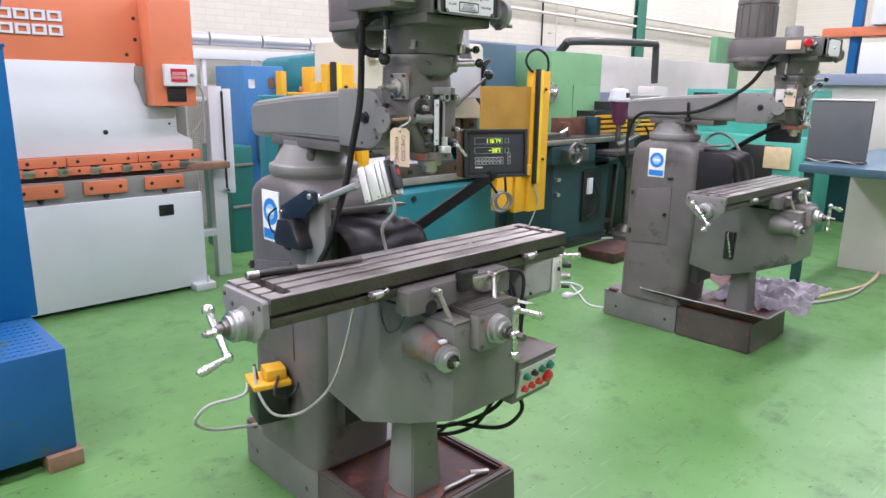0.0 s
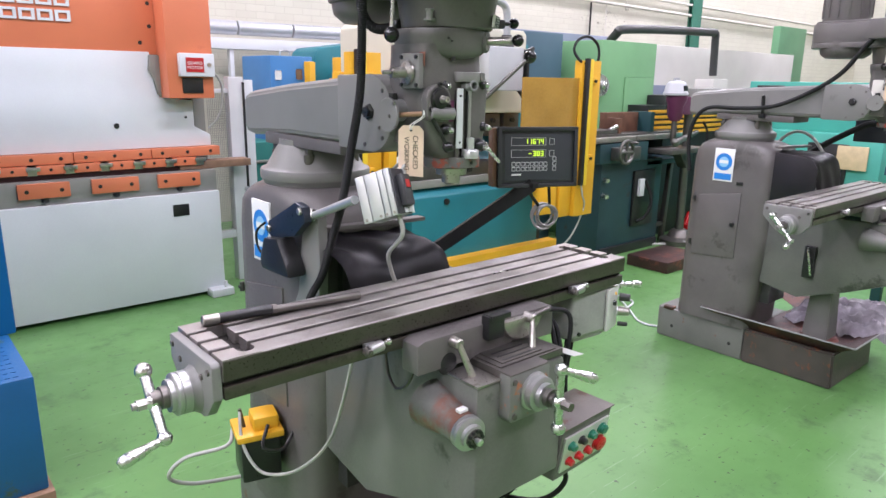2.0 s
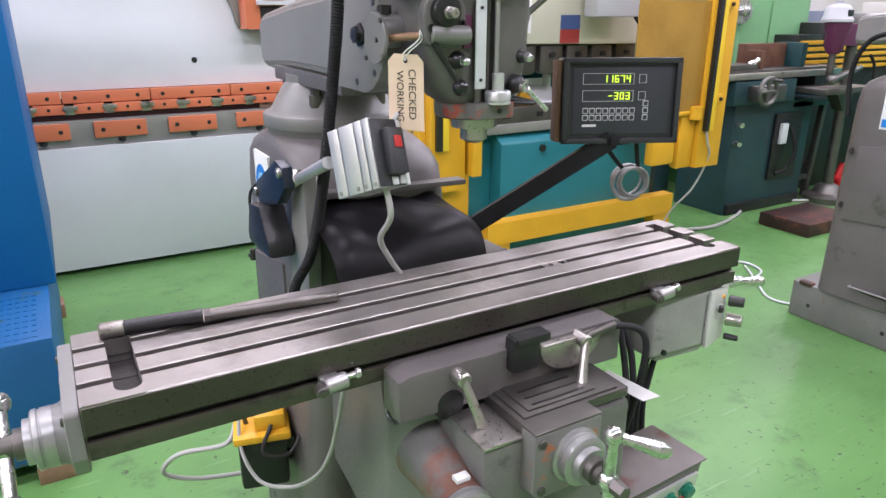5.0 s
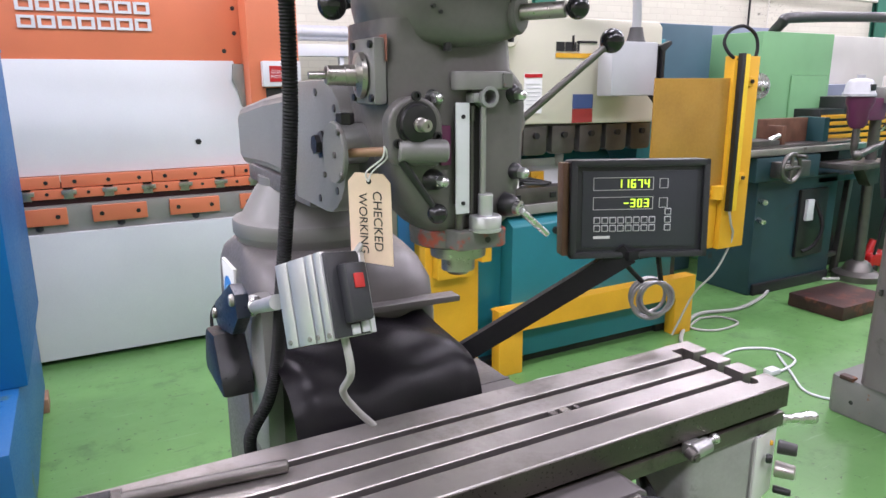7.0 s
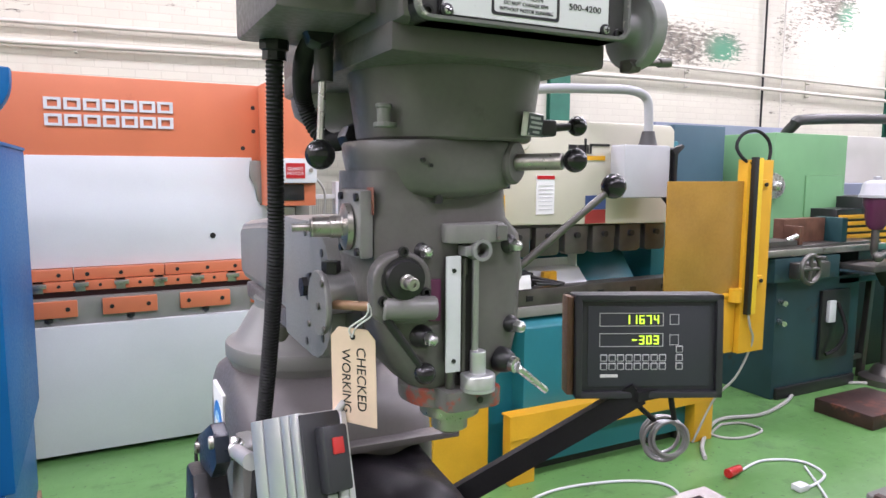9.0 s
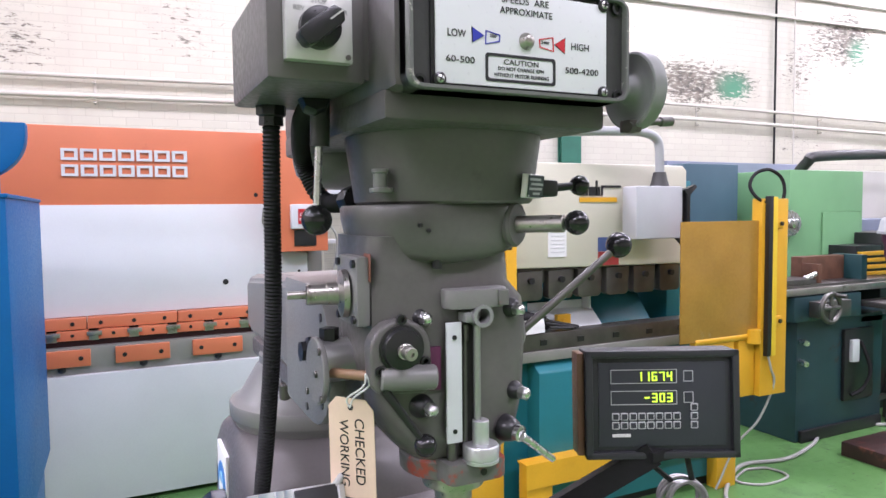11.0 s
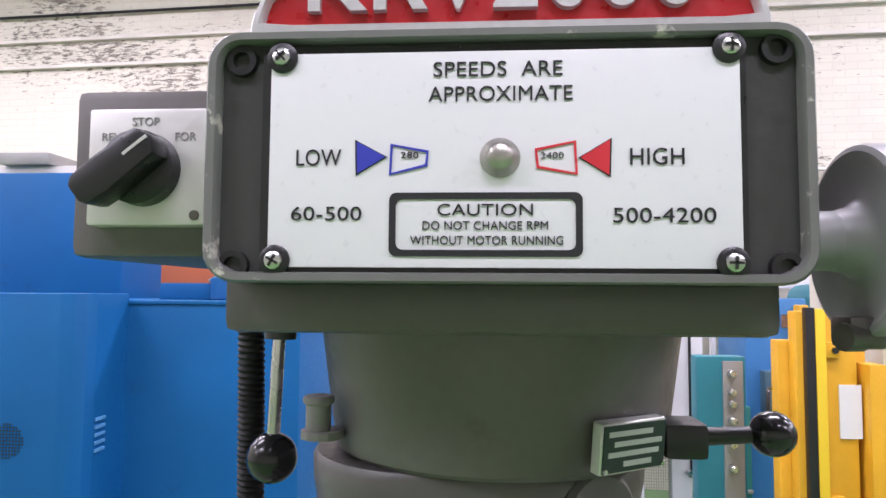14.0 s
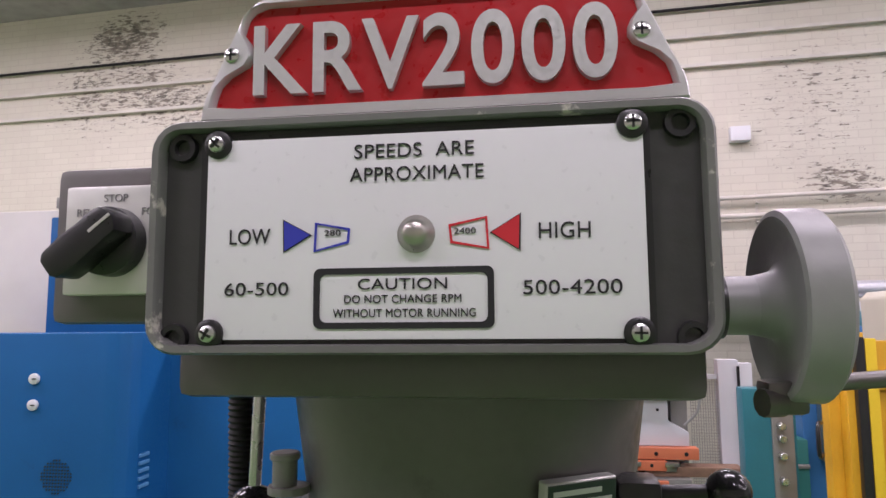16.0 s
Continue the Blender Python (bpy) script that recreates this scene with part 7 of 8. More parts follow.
def light_guard():
    root = thing("light_guard", 3.05, 5.9, 0, "pale grey light guard post with a wire mesh panel", "machine guard")
    t = B()
    box(t, 3.02, 3.14, 5.86, 5.95, 0.0, 1.62, 0.006)
    box(t, 3.14, 3.215, 5.85, 5.93, 0.72, 1.6, 0.006)
    part("post", t, WHITE, root, "white guard post")
    t = B()
    box(t, 3.128, 3.142, 5.845, 5.86, 0.75, 1.58)
    part("slot", t, BLACK, root)
    t = B()
    for k in range(12):
        box(t, 2.86 + 0.0145 * k, 2.8625 + 0.0145 * k, 5.9, 5.903, 0.42, 1.5)
    for k in range(60):
        box(t, 2.86, 3.02, 5.898, 5.9, 0.42 + 0.018 * k, 0.4225 + 0.018 * k)
    ms = part("wire_mesh", t, BAREGREY, root, "grey wire mesh")
    tagged(ms, kind="stuff")
    t = B()
    box(t, 2.86, 3.14, 5.87, 5.94, 0.36, 0.42, 0.006)
    part("foot_rail", t, WHITE, root)
    t = B()
    box(t, 2.86, 3.02, 5.88, 5.92, 1.5, 1.53, 0.004)
    part("top_rail", t, WHITE, root)
    t = B()
    rod(t, (3.12, 5.85, 0.75), (3.12, 5.80, 0.75), 0.02)
    part("latch", t, CHROME, root)
    t = B()
    box(t, 2.55, 3.1, 5.70, 5.84, 0.955, 1.01, 0.006)
    single("wood_plank", t, WOOD, "worn wooden board lying on the press brake tooling", "board")


light_guard()


# ---- blue machine ----
def blue_machine():
    root = thing("blue_machine", 0.3, 4.3, 0, "large bright blue press with a chipped plinth on blocks", "machine")
    t = B()
    box(t, -1.2, 1.175, 3.44, 5.1, 0.075, 0.54, 0.01)
    pl = part("plinth", t, BLUE_WORN, root, "blue plinth with worn yellow marks")
    t = B()
    for k in range(40):
        for j in range(9):
            x, y = 0.1 + k * 0.026, 3.47 + j * 0.05
            if x < 1.12:
                box(t, x, x + 0.016, y, y + 0.006, 0.5405, 0.5425, 0, 1, None)
    tp = part("tread_pattern", t, BLUE_WORN, pl)
    tagged(tp, kind="stuff")
    t = B()
    box(t, -1.2, 1.205, 3.97, 5.1, 0.54, 1.79, 0.012)
    part("cabinet", t, BLUE, root, "bright blue cabinet")
    t = B()
    box(t, -1.2, 1.21, 3.965, 5.1, 1.785, 1.80, 0.004)
    part("cabinet_top", t, BLUE, root)
    t = B()
    prism(t, [(-1.0, 3.69), (0.47, 3.69), (0.51, 3.698), (0.54, 3.725), (0.55, 3.77), (0.55, 3.975), (-1.0, 3.975)], "z", 0.55, 1.825, 0.006)
    fc = part("control_cabinet", t, BLUE, root, "bright blue rounded control cabinet")
    for k in range(5):
        t = B()
        box(t, 0.548, 0.556, 3.777, 3.837, -0.006 + 1.394 - 0.0265 * k, 0.006 + 1.394 - 0.0265 * k, 0.002)
        part("louvre", t, BLUELIGHT, fc)
    for z in (1.667, 1.577):
        t = B()
        turned(t, (0.202, 3.69, z), (0, -1, 0), [(0.019, 0), (0.019, 0.01), (0.015, 0.012), (0, 0.012)], 22)
        dl = part("dial", t, WHITE, fc, "small white dial")
        t = B()
        box(t, 0.199, 0.214, 3.676, 3.6775, z - 0.002, z + 0.002, 0, 1)
        part("dial_needle", t, BLACK, dl)
    t = B()
    for i in range(11):
        for j in range(11):
            dx, dz = (i - 5) * 0.011, (j - 5) * 0.011
            if dx * dx + dz * dz < 0.0032:
                rod(t, (0.302 + dx, 3.692, 1.336 + dz), (0.302 + dx, 3.6875, 1.336 + dz), 0.0032, n=6)
    pf = part("perforated_vent", t, BLACK, fc)
    tagged(pf, kind="stuff")
    t = B()
    box(t, -0.49, 0.16, 4.6, 5.0, 1.79, 2.40, 0.01)
    part("tall_housing", t, BLUE, root)
    # motor and guard hook on top
    t = B()
    rod(t, (0.93, 4.35, 1.80), (0.93, 4.35, 1.895), 0.21, n=36, ch=0.006)
    box(t, 0.5, 0.9, 4.3, 4.5, 1.80, 1.87, 0.006)
    part("drive_cover", t, BLUE, root)
    t = B()
    turned(t, (0.95, 4.32, 1.89), (0, 0, 1), [(0.125, 0), (0.125, 0.025), (0.098, 0.035), (0.1, 0.05), (0.1, 0.19), (0.104, 0.195), (0.104, 0.23), (0.09, 0.255), (0.05, 0.27), (0, 0.272)], 36)
    part("motor", t, BLUE, root, "blue upright motor")
    t = B()
    arc = [(1.09 + 0.165 * math.cos(radians(a)), 2.02 + 0.165 * math.sin(radians(a))) for a in range(270, 361, 10)]
    prism(t, [(1.03, 1.855)] + arc + [(1.255, 2.06), (1.175, 2.06), (1.165, 1.98), (1.13, 1.93), (1.03, 1.925)], "y", 4.12, 4.2, 0.004)
    part("belt_guard", t, BLUE, root, "curved blue belt guard")
    t = B()
    tube(t, [(0.72, 4.3, 1.88), (0.85, 4.22, 1.915), (1.0, 4.2, 1.905), (1.07, 4.16, 1.93)], 0.009, 8)
    part("hose", t, STEEL, root)
    for x, y in ((1.12, 3.47), (1.12, 5.0), (-1.1, 3.47), (-1.1, 5.0)):
        t = B()
        box(t, x - 0.07, x + 0.07, y - 0.06, y + 0.08, 0.0, 0.0745, 0.005)
        single("wood_block", t, WOOD, "rough brown timber block under the blue machine", "block", "timber blocks")


BLUELIGHT = mat("pale_blue_edge", (0.08, 0.26, 0.5), 0.4, 0, 0.06, 9, 0.03, 120)
blue_machine()


# ---- small press brake with yellow guards ----
def small_press_brake():
    root = thing("small_press_brake", 4.0, 4.7, 0, "cream and teal press brake with yellow side guards", "press brake")
    t = B()
    prism(t, [(3.43, 1.43), (3.45, 1.41), (4.66, 1.39), (4.66, 1.95), (4.63, 1.98), (3.46, 1.98), (3.43, 1.95)], "y", 4.3, 4.9, 0.012)
    pan = part("ram_panel", t, CREAM, root, "cream ram panel")
    t = B()
    for x0, w, z0, h in ((3.862, 0.055, 1.80, 0.05), (3.925, 0.055, 1.80, 0.05), (3.972, 0.012, 1.80, 0.085), (3.99, 0.012, 1.80, 0.05), (4.01, 0.012, 1.80, 0.05), (4.01, 0.14, 1.846, 0.012)):
        box(t, x0, x0 + w, 4.294, 4.302, z0, z0 + h)
    part("maker_mark", t, BLACK, pan)
    t = B()
    box(t, 3.86, 4.12, 4.294, 4.302, 1.765, 1.79)
    part("maker_stripe", t, YELLOW, pan)
    t = B()
    box(t, 3.65, 3.77, 4.294, 4.302, 1.465, 1.68)
    nt = part("notice", t, PAPER, pan, "white notice with a red heading")
    t = B()
    box(t, 3.652, 3.768, 4.291, 4.295, 1.658, 1.678)
    part("notice_heading", t, RED, nt)
    for k in range(7):
        t = B()
        box(t, 3.665, 3.755, 4.2915, 4.295, 1.49 + 0.022 * k, 1.494 + 0.022 * k)
        part("lettering_bar", t, KEYGREY, nt)
    t = B()
    box(t, 3.99, 4.135, 4.294, 4.302, 1.485, 1.565)
    part("blue_label", t, LABELBLUE, pan)
    t = B()
    box(t, 3.99, 4.135, 4.294, 4.302, 1.405, 1.483)
    part("red_label", t, LABELRED, pan)
    t = B()
    rod(t, (3.52, 4.3, 1.86), (3.52, 4.24, 1.86), 0.055, n=24, ch=0.01)
    part("boss", t, CREAM, pan)
    # pendant box on a bent conduit
    t = B()
    box(t, 4.11, 4.45, 4.12, 4.24, 1.555, 1.85, 0.012)
    pend = part("pendant_box", t, PENDANT, root, "grey pendant control box")
    t = B()
    box(t, 4.45, 4.475, 4.13, 4.23, 1.58, 1.84, 0.004)
    prism(t, [(4.445, 1.83), (4.53, 1.86), (4.545, 1.845), (4.492, 1.8), (4.492, 1.575), (4.47, 1.575), (4.47, 1.8)], "y", 4.105, 4.13, 0.003)
    prism(t, [(4.40, 1.555), (4.455, 1.555), (4.55, 1.46), (4.525, 1.44)], "y", 4.11, 4.135, 0.003)
    part("pendant_edge", t, BLACK, pend)
    t = B()
    tube(t, [(3.55, 4.5, 1.95), (3.57, 4.45, 2.10), (3.66, 4.3, 2.14), (4.0, 4.2, 2.15), (4.2, 4.18, 2.15), (4.31, 4.18, 2.11), (4.33, 4.18, 2.0), (4.33, 4.18, 1.93)], 0.026, 12)
    part("pendant_arm", t, PIPEGREY, pend, "bent grey pipe arm")
    t = B()
    turned(t, (4.33, 4.18, 1.85), (0, 0, 1), [(0.055, 0), (0.045, 0.03), (0.035, 0.08)], 24)
    part("swivel", t, GREY_DARK, pend)
    # upper tooling
    t = B()
    box(t, 3.45, 4.66, 4.36, 4.6, 1.32, 1.41, 0.004)
    part("upper_beam", t, STEEL_DARK, root, "oily upper tool beam")
    for k in range(6):
        x = 3.47 + 0.2 * k
        t = B()
        prism(t, [(x, 1.39), (x + 0.16, 1.39), (x + 0.16, 1.245), (x + 0.14, 1.23), (x + 0.02, 1.23), (x, 1.245)], "y", 4.32, 4.38, 0.004)
        tl = part("tool_holder", t, STEEL_DARK, root, "oily tool holder")
        t = B()
        rod(t, (x + 0.08, 4.322, 1.34), (x + 0.08, 4.30, 1.34), 0.018, n=12)
        part("holder_bolt", t, BLACK, tl)
    # back gauge seen between the tools
    t = B()
    prism(t, [(4.9, 0.9), (4.9, 1.22), (4.7, 1.22), (4.52, 1.0), (4.52, 0.9)], "x", 3.55, 4.6, 0.006)
    part("back_plate", t, TEAL, root)
    # lower tool and bed
    t = B()
    box(t, 3.46, 4.75, 4.30, 4.42, 0.955, 1.05, 0.006)
    ld = part("lower_tool", t, STEEL_DARK, root, "worn steel lower tool")
    for k in range(5):
        t = B()
        box(t, 3.6 + 0.25 * k, 3.64 + 0.25 * k, 4.292, 4.302, 0.985, 1.015)
        part("lug_hole", t, BLACK, ld)
    t = B()
    box(t, 3.46, 4.75, 4.28, 4.46, 0.90, 0.955, 0.006)
    part("tool_bed", t, BAREGREY, root)
    t = B()
    prism(t, [(4.25, 0.06), (4.25, 0.845), (4.33, 0.895), (4.9, 0.895), (4.9, 0.06)], "x", 3.56, 4.82, 0.01)
    bedp = part("bed", t, TEAL, root, "teal bed with a sloping top edge")
    for x in (3.86,):
        t = B()
        rod(t, (x, 4.252, 0.80), (x, 4.235, 0.80), 0.022, n=14)
        part("bed_stud", t, BLACK, bedp)
    t = B()
    box(t, 3.4, 4.9, 4.3, 4.95, 0.0, 0.06)
    part("plinth", t, BLACK, bedp)
    t = B()
    box(t, 3.3, 3.56, 4.36, 4.9, 0.0, 1.4, 0.01)
    part("side_frame", t, TEAL, root, "teal side frame")
    t = B()
    box(t, 4.7, 4.9, 4.5, 4.9, 0.0, 1.9, 0.01)
    part("side_frame", t, TEAL, root, "teal side frame")
    # clutter on the tooling
    t = B()
    prism(t, [(4.385, 1.051), (4.4, 1.051), (4.5, 1.14), (4.5, 1.19), (4.494, 1.19), (4.494, 1.146)], "x", 3.47, 4.09, 0.001)
    box(t, 4.03, 4.036, 4.42, 4.498, 1.14, 1.215, 0.001)
    single("folded_sheet", t, WHITE, "white folded sheet metal lying on the press brake tooling", "sheet metal")
    t = B()
    bmesh.ops.create_icosphere(t, subdivisions=4, radius=1, matrix=Matrix.Identity(4))
    for v in t.verts:
        k = 1 + 0.28 * noise.noise(v.co * 2.1 + Vector((4, 1, 7))) + 0.12 * noise.noise(v.co * 5.3)
        v.co = Vector((3.56 + 0.135 * v.co.x * k, 4.36 + 0.05 * v.co.y * k, max(1.051, 1.1 + 0.062 * v.co.z * k - 0.12 * (v.co.x * 0.15))))
    single("work_rag", t, BLACK_MATT, "crumpled black work rag on the press brake tooling", "rag")
    t = B()
    nq = []
    for a in range(9):
        for b in range(7):
            nq.append(t.verts.new((3.38 + 0.24 * a / 8, 4.295 - 0.012 * (b / 6) + 0.006 * noise.noise(Vector((a * 0.5, b * 0.5, 2))), 1.052 + 0.075 * (1 - b / 6) + 0.006 * a / 8)))
    for a in range(8):
        for b in range(6):
            t.faces.new((nq[a * 7 + b], nq[a * 7 + b + 1], nq[a * 7 + 8 + b], nq[a * 7 + 7 + b]))
    bmesh.ops.recalc_face_normals(t, faces=t.faces[:])
    bmesh.ops.solidify(t, geom=t.faces[:], thickness=0.002)
    single("job_sheet", t, PAPER, "creased white papers leaning on the tooling", "papers")
    for k in range(3):
        t = B()
        rod(t, (3.63 + 0.02 * k, 4.34 - 0.014 * k, 1.12 - 0.022 * k), (3.88 - 0.03 * k, 4.33 - 0.014 * k, 1.062), 0.009, n=10, ch=0.002)
        single("punch_rod", t, BLACK, "black round tool bar lying on the press brake", "tool", "loose tool bars")
    t = B()
    box(t, 3.775, 3.87, 4.385, 4.42, 1.052, 1.128, 0.008)
    rod(t, (3.822, 4.386, 1.09), (3.822, 4.378, 1.09), 0.016, n=16)
    single("yellow_block", t, YELLOW, "small yellow block on the press brake tooling", "block")


PENDANT = mat("pale_grey_box", (0.42, 0.43, 0.45), 0.45, 0, 0.05, 5, 0.05, 120)
PIPEGREY = mat("grey_pipe", (0.33, 0.34, 0.35), 0.45, 0, 0.06, 6, 0.05, 120)
small_press_brake()


def yellow_guard(x, y, left):
    """Yellow light curtain post with its swinging guard."""
    root = thing("guard_post", x, y, 0, "yellow light curtain post with a black sensor strip", "machine guard", "yellow guards")
    t = B()
    box(t, x - 0.11, x + 0.11, y, y + 0.07, 0.62, 1.775, 0.004)
    post = part("post", t, YELLOW, root)
    t = B()
    box(t, x - 0.085, x - 0.052, y - 0.03, y + 0.002, 0.86, 1.79, 0.003)
    part("sensor_strip", t, BLACK, post, "black sensor strip")
    t = B()
    box(t, x - 0.05, x - 0.012, y - 0.028, y + 0.002, 0.86, 1.785, 0.003)
    part("strip_cover", t, YELLOWB, post)
    for z in (1.06, 1.63):
        t = B()
        box(t, x - 0.02, x + 0.045, y - 0.022, y + 0.002, z - 0.03, z + 0.03, 0.006)
        cl = part("clip", t, YELLOW, post)
        t = B()
        rod(t, (x + 0.02, y - 0.024, z), (x + 0.02, y - 0.035, z), 0.012, n=10)
        part("clip_bolt", t, BLACK, cl)
    return root, post


YELLOWB = mat("bright_yellow_enamel", (0.75, 0.52, 0.02), 0.35, 0, 0.06, 5, 0.04, 110)


def right_guard():
    root, post = yellow_guard(5.0, 3.95, False)
    t = B()
    box(t, 4.29, 4.89, 3.97, 3.98, 0.98, 1.65, 0.003)
    part("amber_screen", t, YELLOW_SCREEN, root, "amber translucent guard screen")
    t = B()
    rod(t, (4.4, 3.99, 0.98), (4.86, 3.99, 0.98), 0.025, n=16)
    rod(t, (4.845, 3.96, 0.94), (4.845, 3.96, 1.02), 0.04, n=18)
    part("hinge_tube", t, YELLOW, root)
    t = B()
    box(t, 4.52, 4.72, 3.98, 4.05, 0.66, 0.97, 0.02)
    box(t, 4.75, 4.89, 3.98, 4.05, 0.62, 0.97, 0.02)
    part("guard_box", t, YELLOW, root)
    t = B()
    box(t, 4.74, 4.88, 4.27, 4.36, 0.0, 0.66, 0.01)
    part("post_foot", t, BLACK, root, "black post foot")
    t = B()
    tube(t, [(4.95, 3.95, 1.74), (4.87, 3.97, 1.78), (4.845, 4.0, 1.85), (4.89, 4.0, 1.92), (4.99, 3.99, 1.945), (5.08, 3.98, 1.90), (5.1, 3.97, 1.82), (5.07, 3.97, 1.72)], 0.010, 8)
    part("cable_loop", t, BLACK_MATT, root)
    t = B()
    tube(t, [(4.935, 3.93, 0.86), (4.96, 3.93, 0.78), (5.01, 3.95, 0.68), (4.951, 4.0, 0.464), (4.884, 4.1, 0.292), (4.8, 4.15, 0.06), (4.78, 4.16, 0.01)], 0.007, 8)
    part("sensor_cable", t, CABLE_GREY, root)


right_guard()


def left_guard():
    root, post = yellow_guard(3.17, 4.2, True)
    t = B()
    box(t, 3.02, 3.35, 4.27, 4.34, 0.0, 1.66, 0.006)
    part("cabinet", t, YELLOW, root)
    t = B()
    box(t, 3.3, 3.36, 4.15, 4.27, 0.7, 1.58, 0.004)
    part("side_plate", t, YELLOW, root)
    t = B()
    tube(t, [(2.99, 4.27, 1.47), (2.96, 4.22, 1.465), (2.96, 4.22, 1.36), (2.99, 4.27, 1.355)], 0.008, 8, 3)
    part("handle", t, BLACK, root)
    t = B()
    box(t, 3.21, 3.29, 4.192, 4.2, 1.3, 1.5)
    part("label", t, PAPER, root)
    root2 = thing("control_cabinet", 2.9, 4.9, 0, "teal control cabinet with a strip of chrome knobs", "cabinet")
    t = B()
    box(t, 2.79, 3.0, 4.55, 4.64, 0.0, 1.57, 0.01)
    part("cabinet_body", t, TEAL, root2)
    t = B()
    box(t, 2.9, 2.985, 4.54, 4.555, 0.8, 1.55, 0.003)
    st = part("switch_strip", t, BAREGREY, root2)
    for z in (1.5, 1.42, 1.37, 1.3, 1.2, 1.1):
        t = B()
        rod(t, (2.93, 4.545, z), (2.93, 4.50, z), 0.015, n=14, ch=0.003)
        part("chrome_knob", t, CHROME, st)


left_guard()


def barrier():
    root = thing("floor_barrier", 4.2, 4.2, 0, "yellow painted angle iron floor barrier", "barrier")
    t = B()
    prism(t, [(4.16, 0.26), (4.17, 0.26), (4.17, 0.385), (4.25, 0.385), (4.25, 0.395), (4.16, 0.395)], "x", 3.42, 4.96)
    part("rail", t, YELLOW, root)
    for x in (3.43, 4.8):
        t = B()
        box(t, x, x + 0.16, 4.17, 4.25, 0.0, 0.385, 0.004)
        part("foot", t, YELLOW, root)


barrier()


# ---- machines towards the east ----
def block_machine(name, label, cat, parts):
    x0 = min(p[1] for p in parts)
    x1 = max(p[2] for p in parts)
    root = thing(name, (x0 + x1) / 2, parts[0][3], 0, label, cat)
    for nm, a, b, c, d, e, f, mm in parts:
        t = B()
        box(t, a, b, c, d, e, f, 0.012)
        part(nm, t, mm, root)
    return root


gm = block_machine("green_guillotine", "tall pale green machine cabinet with slate blue end", "machine", (
    ("green_body", 6.5, 7.45, 5.0, 5.9, 0.0, 2.03, GREEN), ("slate_box", 5.62, 6.2, 5.25, 5.95, 1.2, 2.08, SLATE), ("slate_base", 5.62, 6.2, 5.3, 5.95, 0.0, 1.19, SLATE), ("lilac_panel", 6.1, 8.0, 5.95, 6.1, 0.0, 2.16, LILAC), ("door_panel", 6.9, 7.4, 4.985, 5.0, 0.2, 1.68, GREEN), ("lower_panel", 7.45, 8.6, 5.3, 5.9, 0.9, 1.6, LILAC), ("turquoise_base", 7.45, 8.6, 5.32, 5.9, 0.0, 0.9, TURQ)))
t = B()
turned(t, (6.448, 4.99, 1.592), (-0.3, -1, 0), [(0.03, 0), (0.1, 0.02), (0.11, 0.04), (0.1, 0.055), (0.04, 0.06), (0.04, 0.12), (0.02, 0.13), (0, 0.13)], 24)
part("hand_wheel", t, CHROME, gm, "chrome hand wheel")
t = B()
tube(t, [(6.75, 5.1, 2.03), (6.72, 5.0, 2.1), (6.8, 4.98, 2.14), (7.6, 5.0, 2.18), (8.6, 5.05, 2.21), (8.72, 5.05, 2.2), (8.75, 5.06, 2.12), (8.78, 5.06, 1.72)], 0.045, 12, 6)
part("boom", t, GREY_DARK, gm, "dark grey pendant boom")
t = B()
box(t, 8.62, 8.95, 4.95, 5.2, 1.3, 1.68, 0.01)
part("pendant", t, OFFWHITE, gm)
block_machine("white_machine", "long off-white machine casing against the wall", "machine", (("casing", 7.46, 12.2, 5.6, 6.6, 0.9, 2.08, OFFWHITE), ("base", 7.5, 12.2, 5.65, 6.6, 0.0, 0.9, LILAC), ("end_tower", 12.5, 13.5, 6.0, 6.12, 0.0, 2.56, GREEN_MID := mat("mid_green_enamel", (0.1, 0.26, 0.13), 0.45, 0, 0.08, 3, 0.05, 110))))


GRINDER = mat("slate_teal_enamel", (0.018, 0.05, 0.058), 0.4, 0, 0.16, 4, 0.08, 110, (0.03, 0.03, 0.028), 0.13, 5)


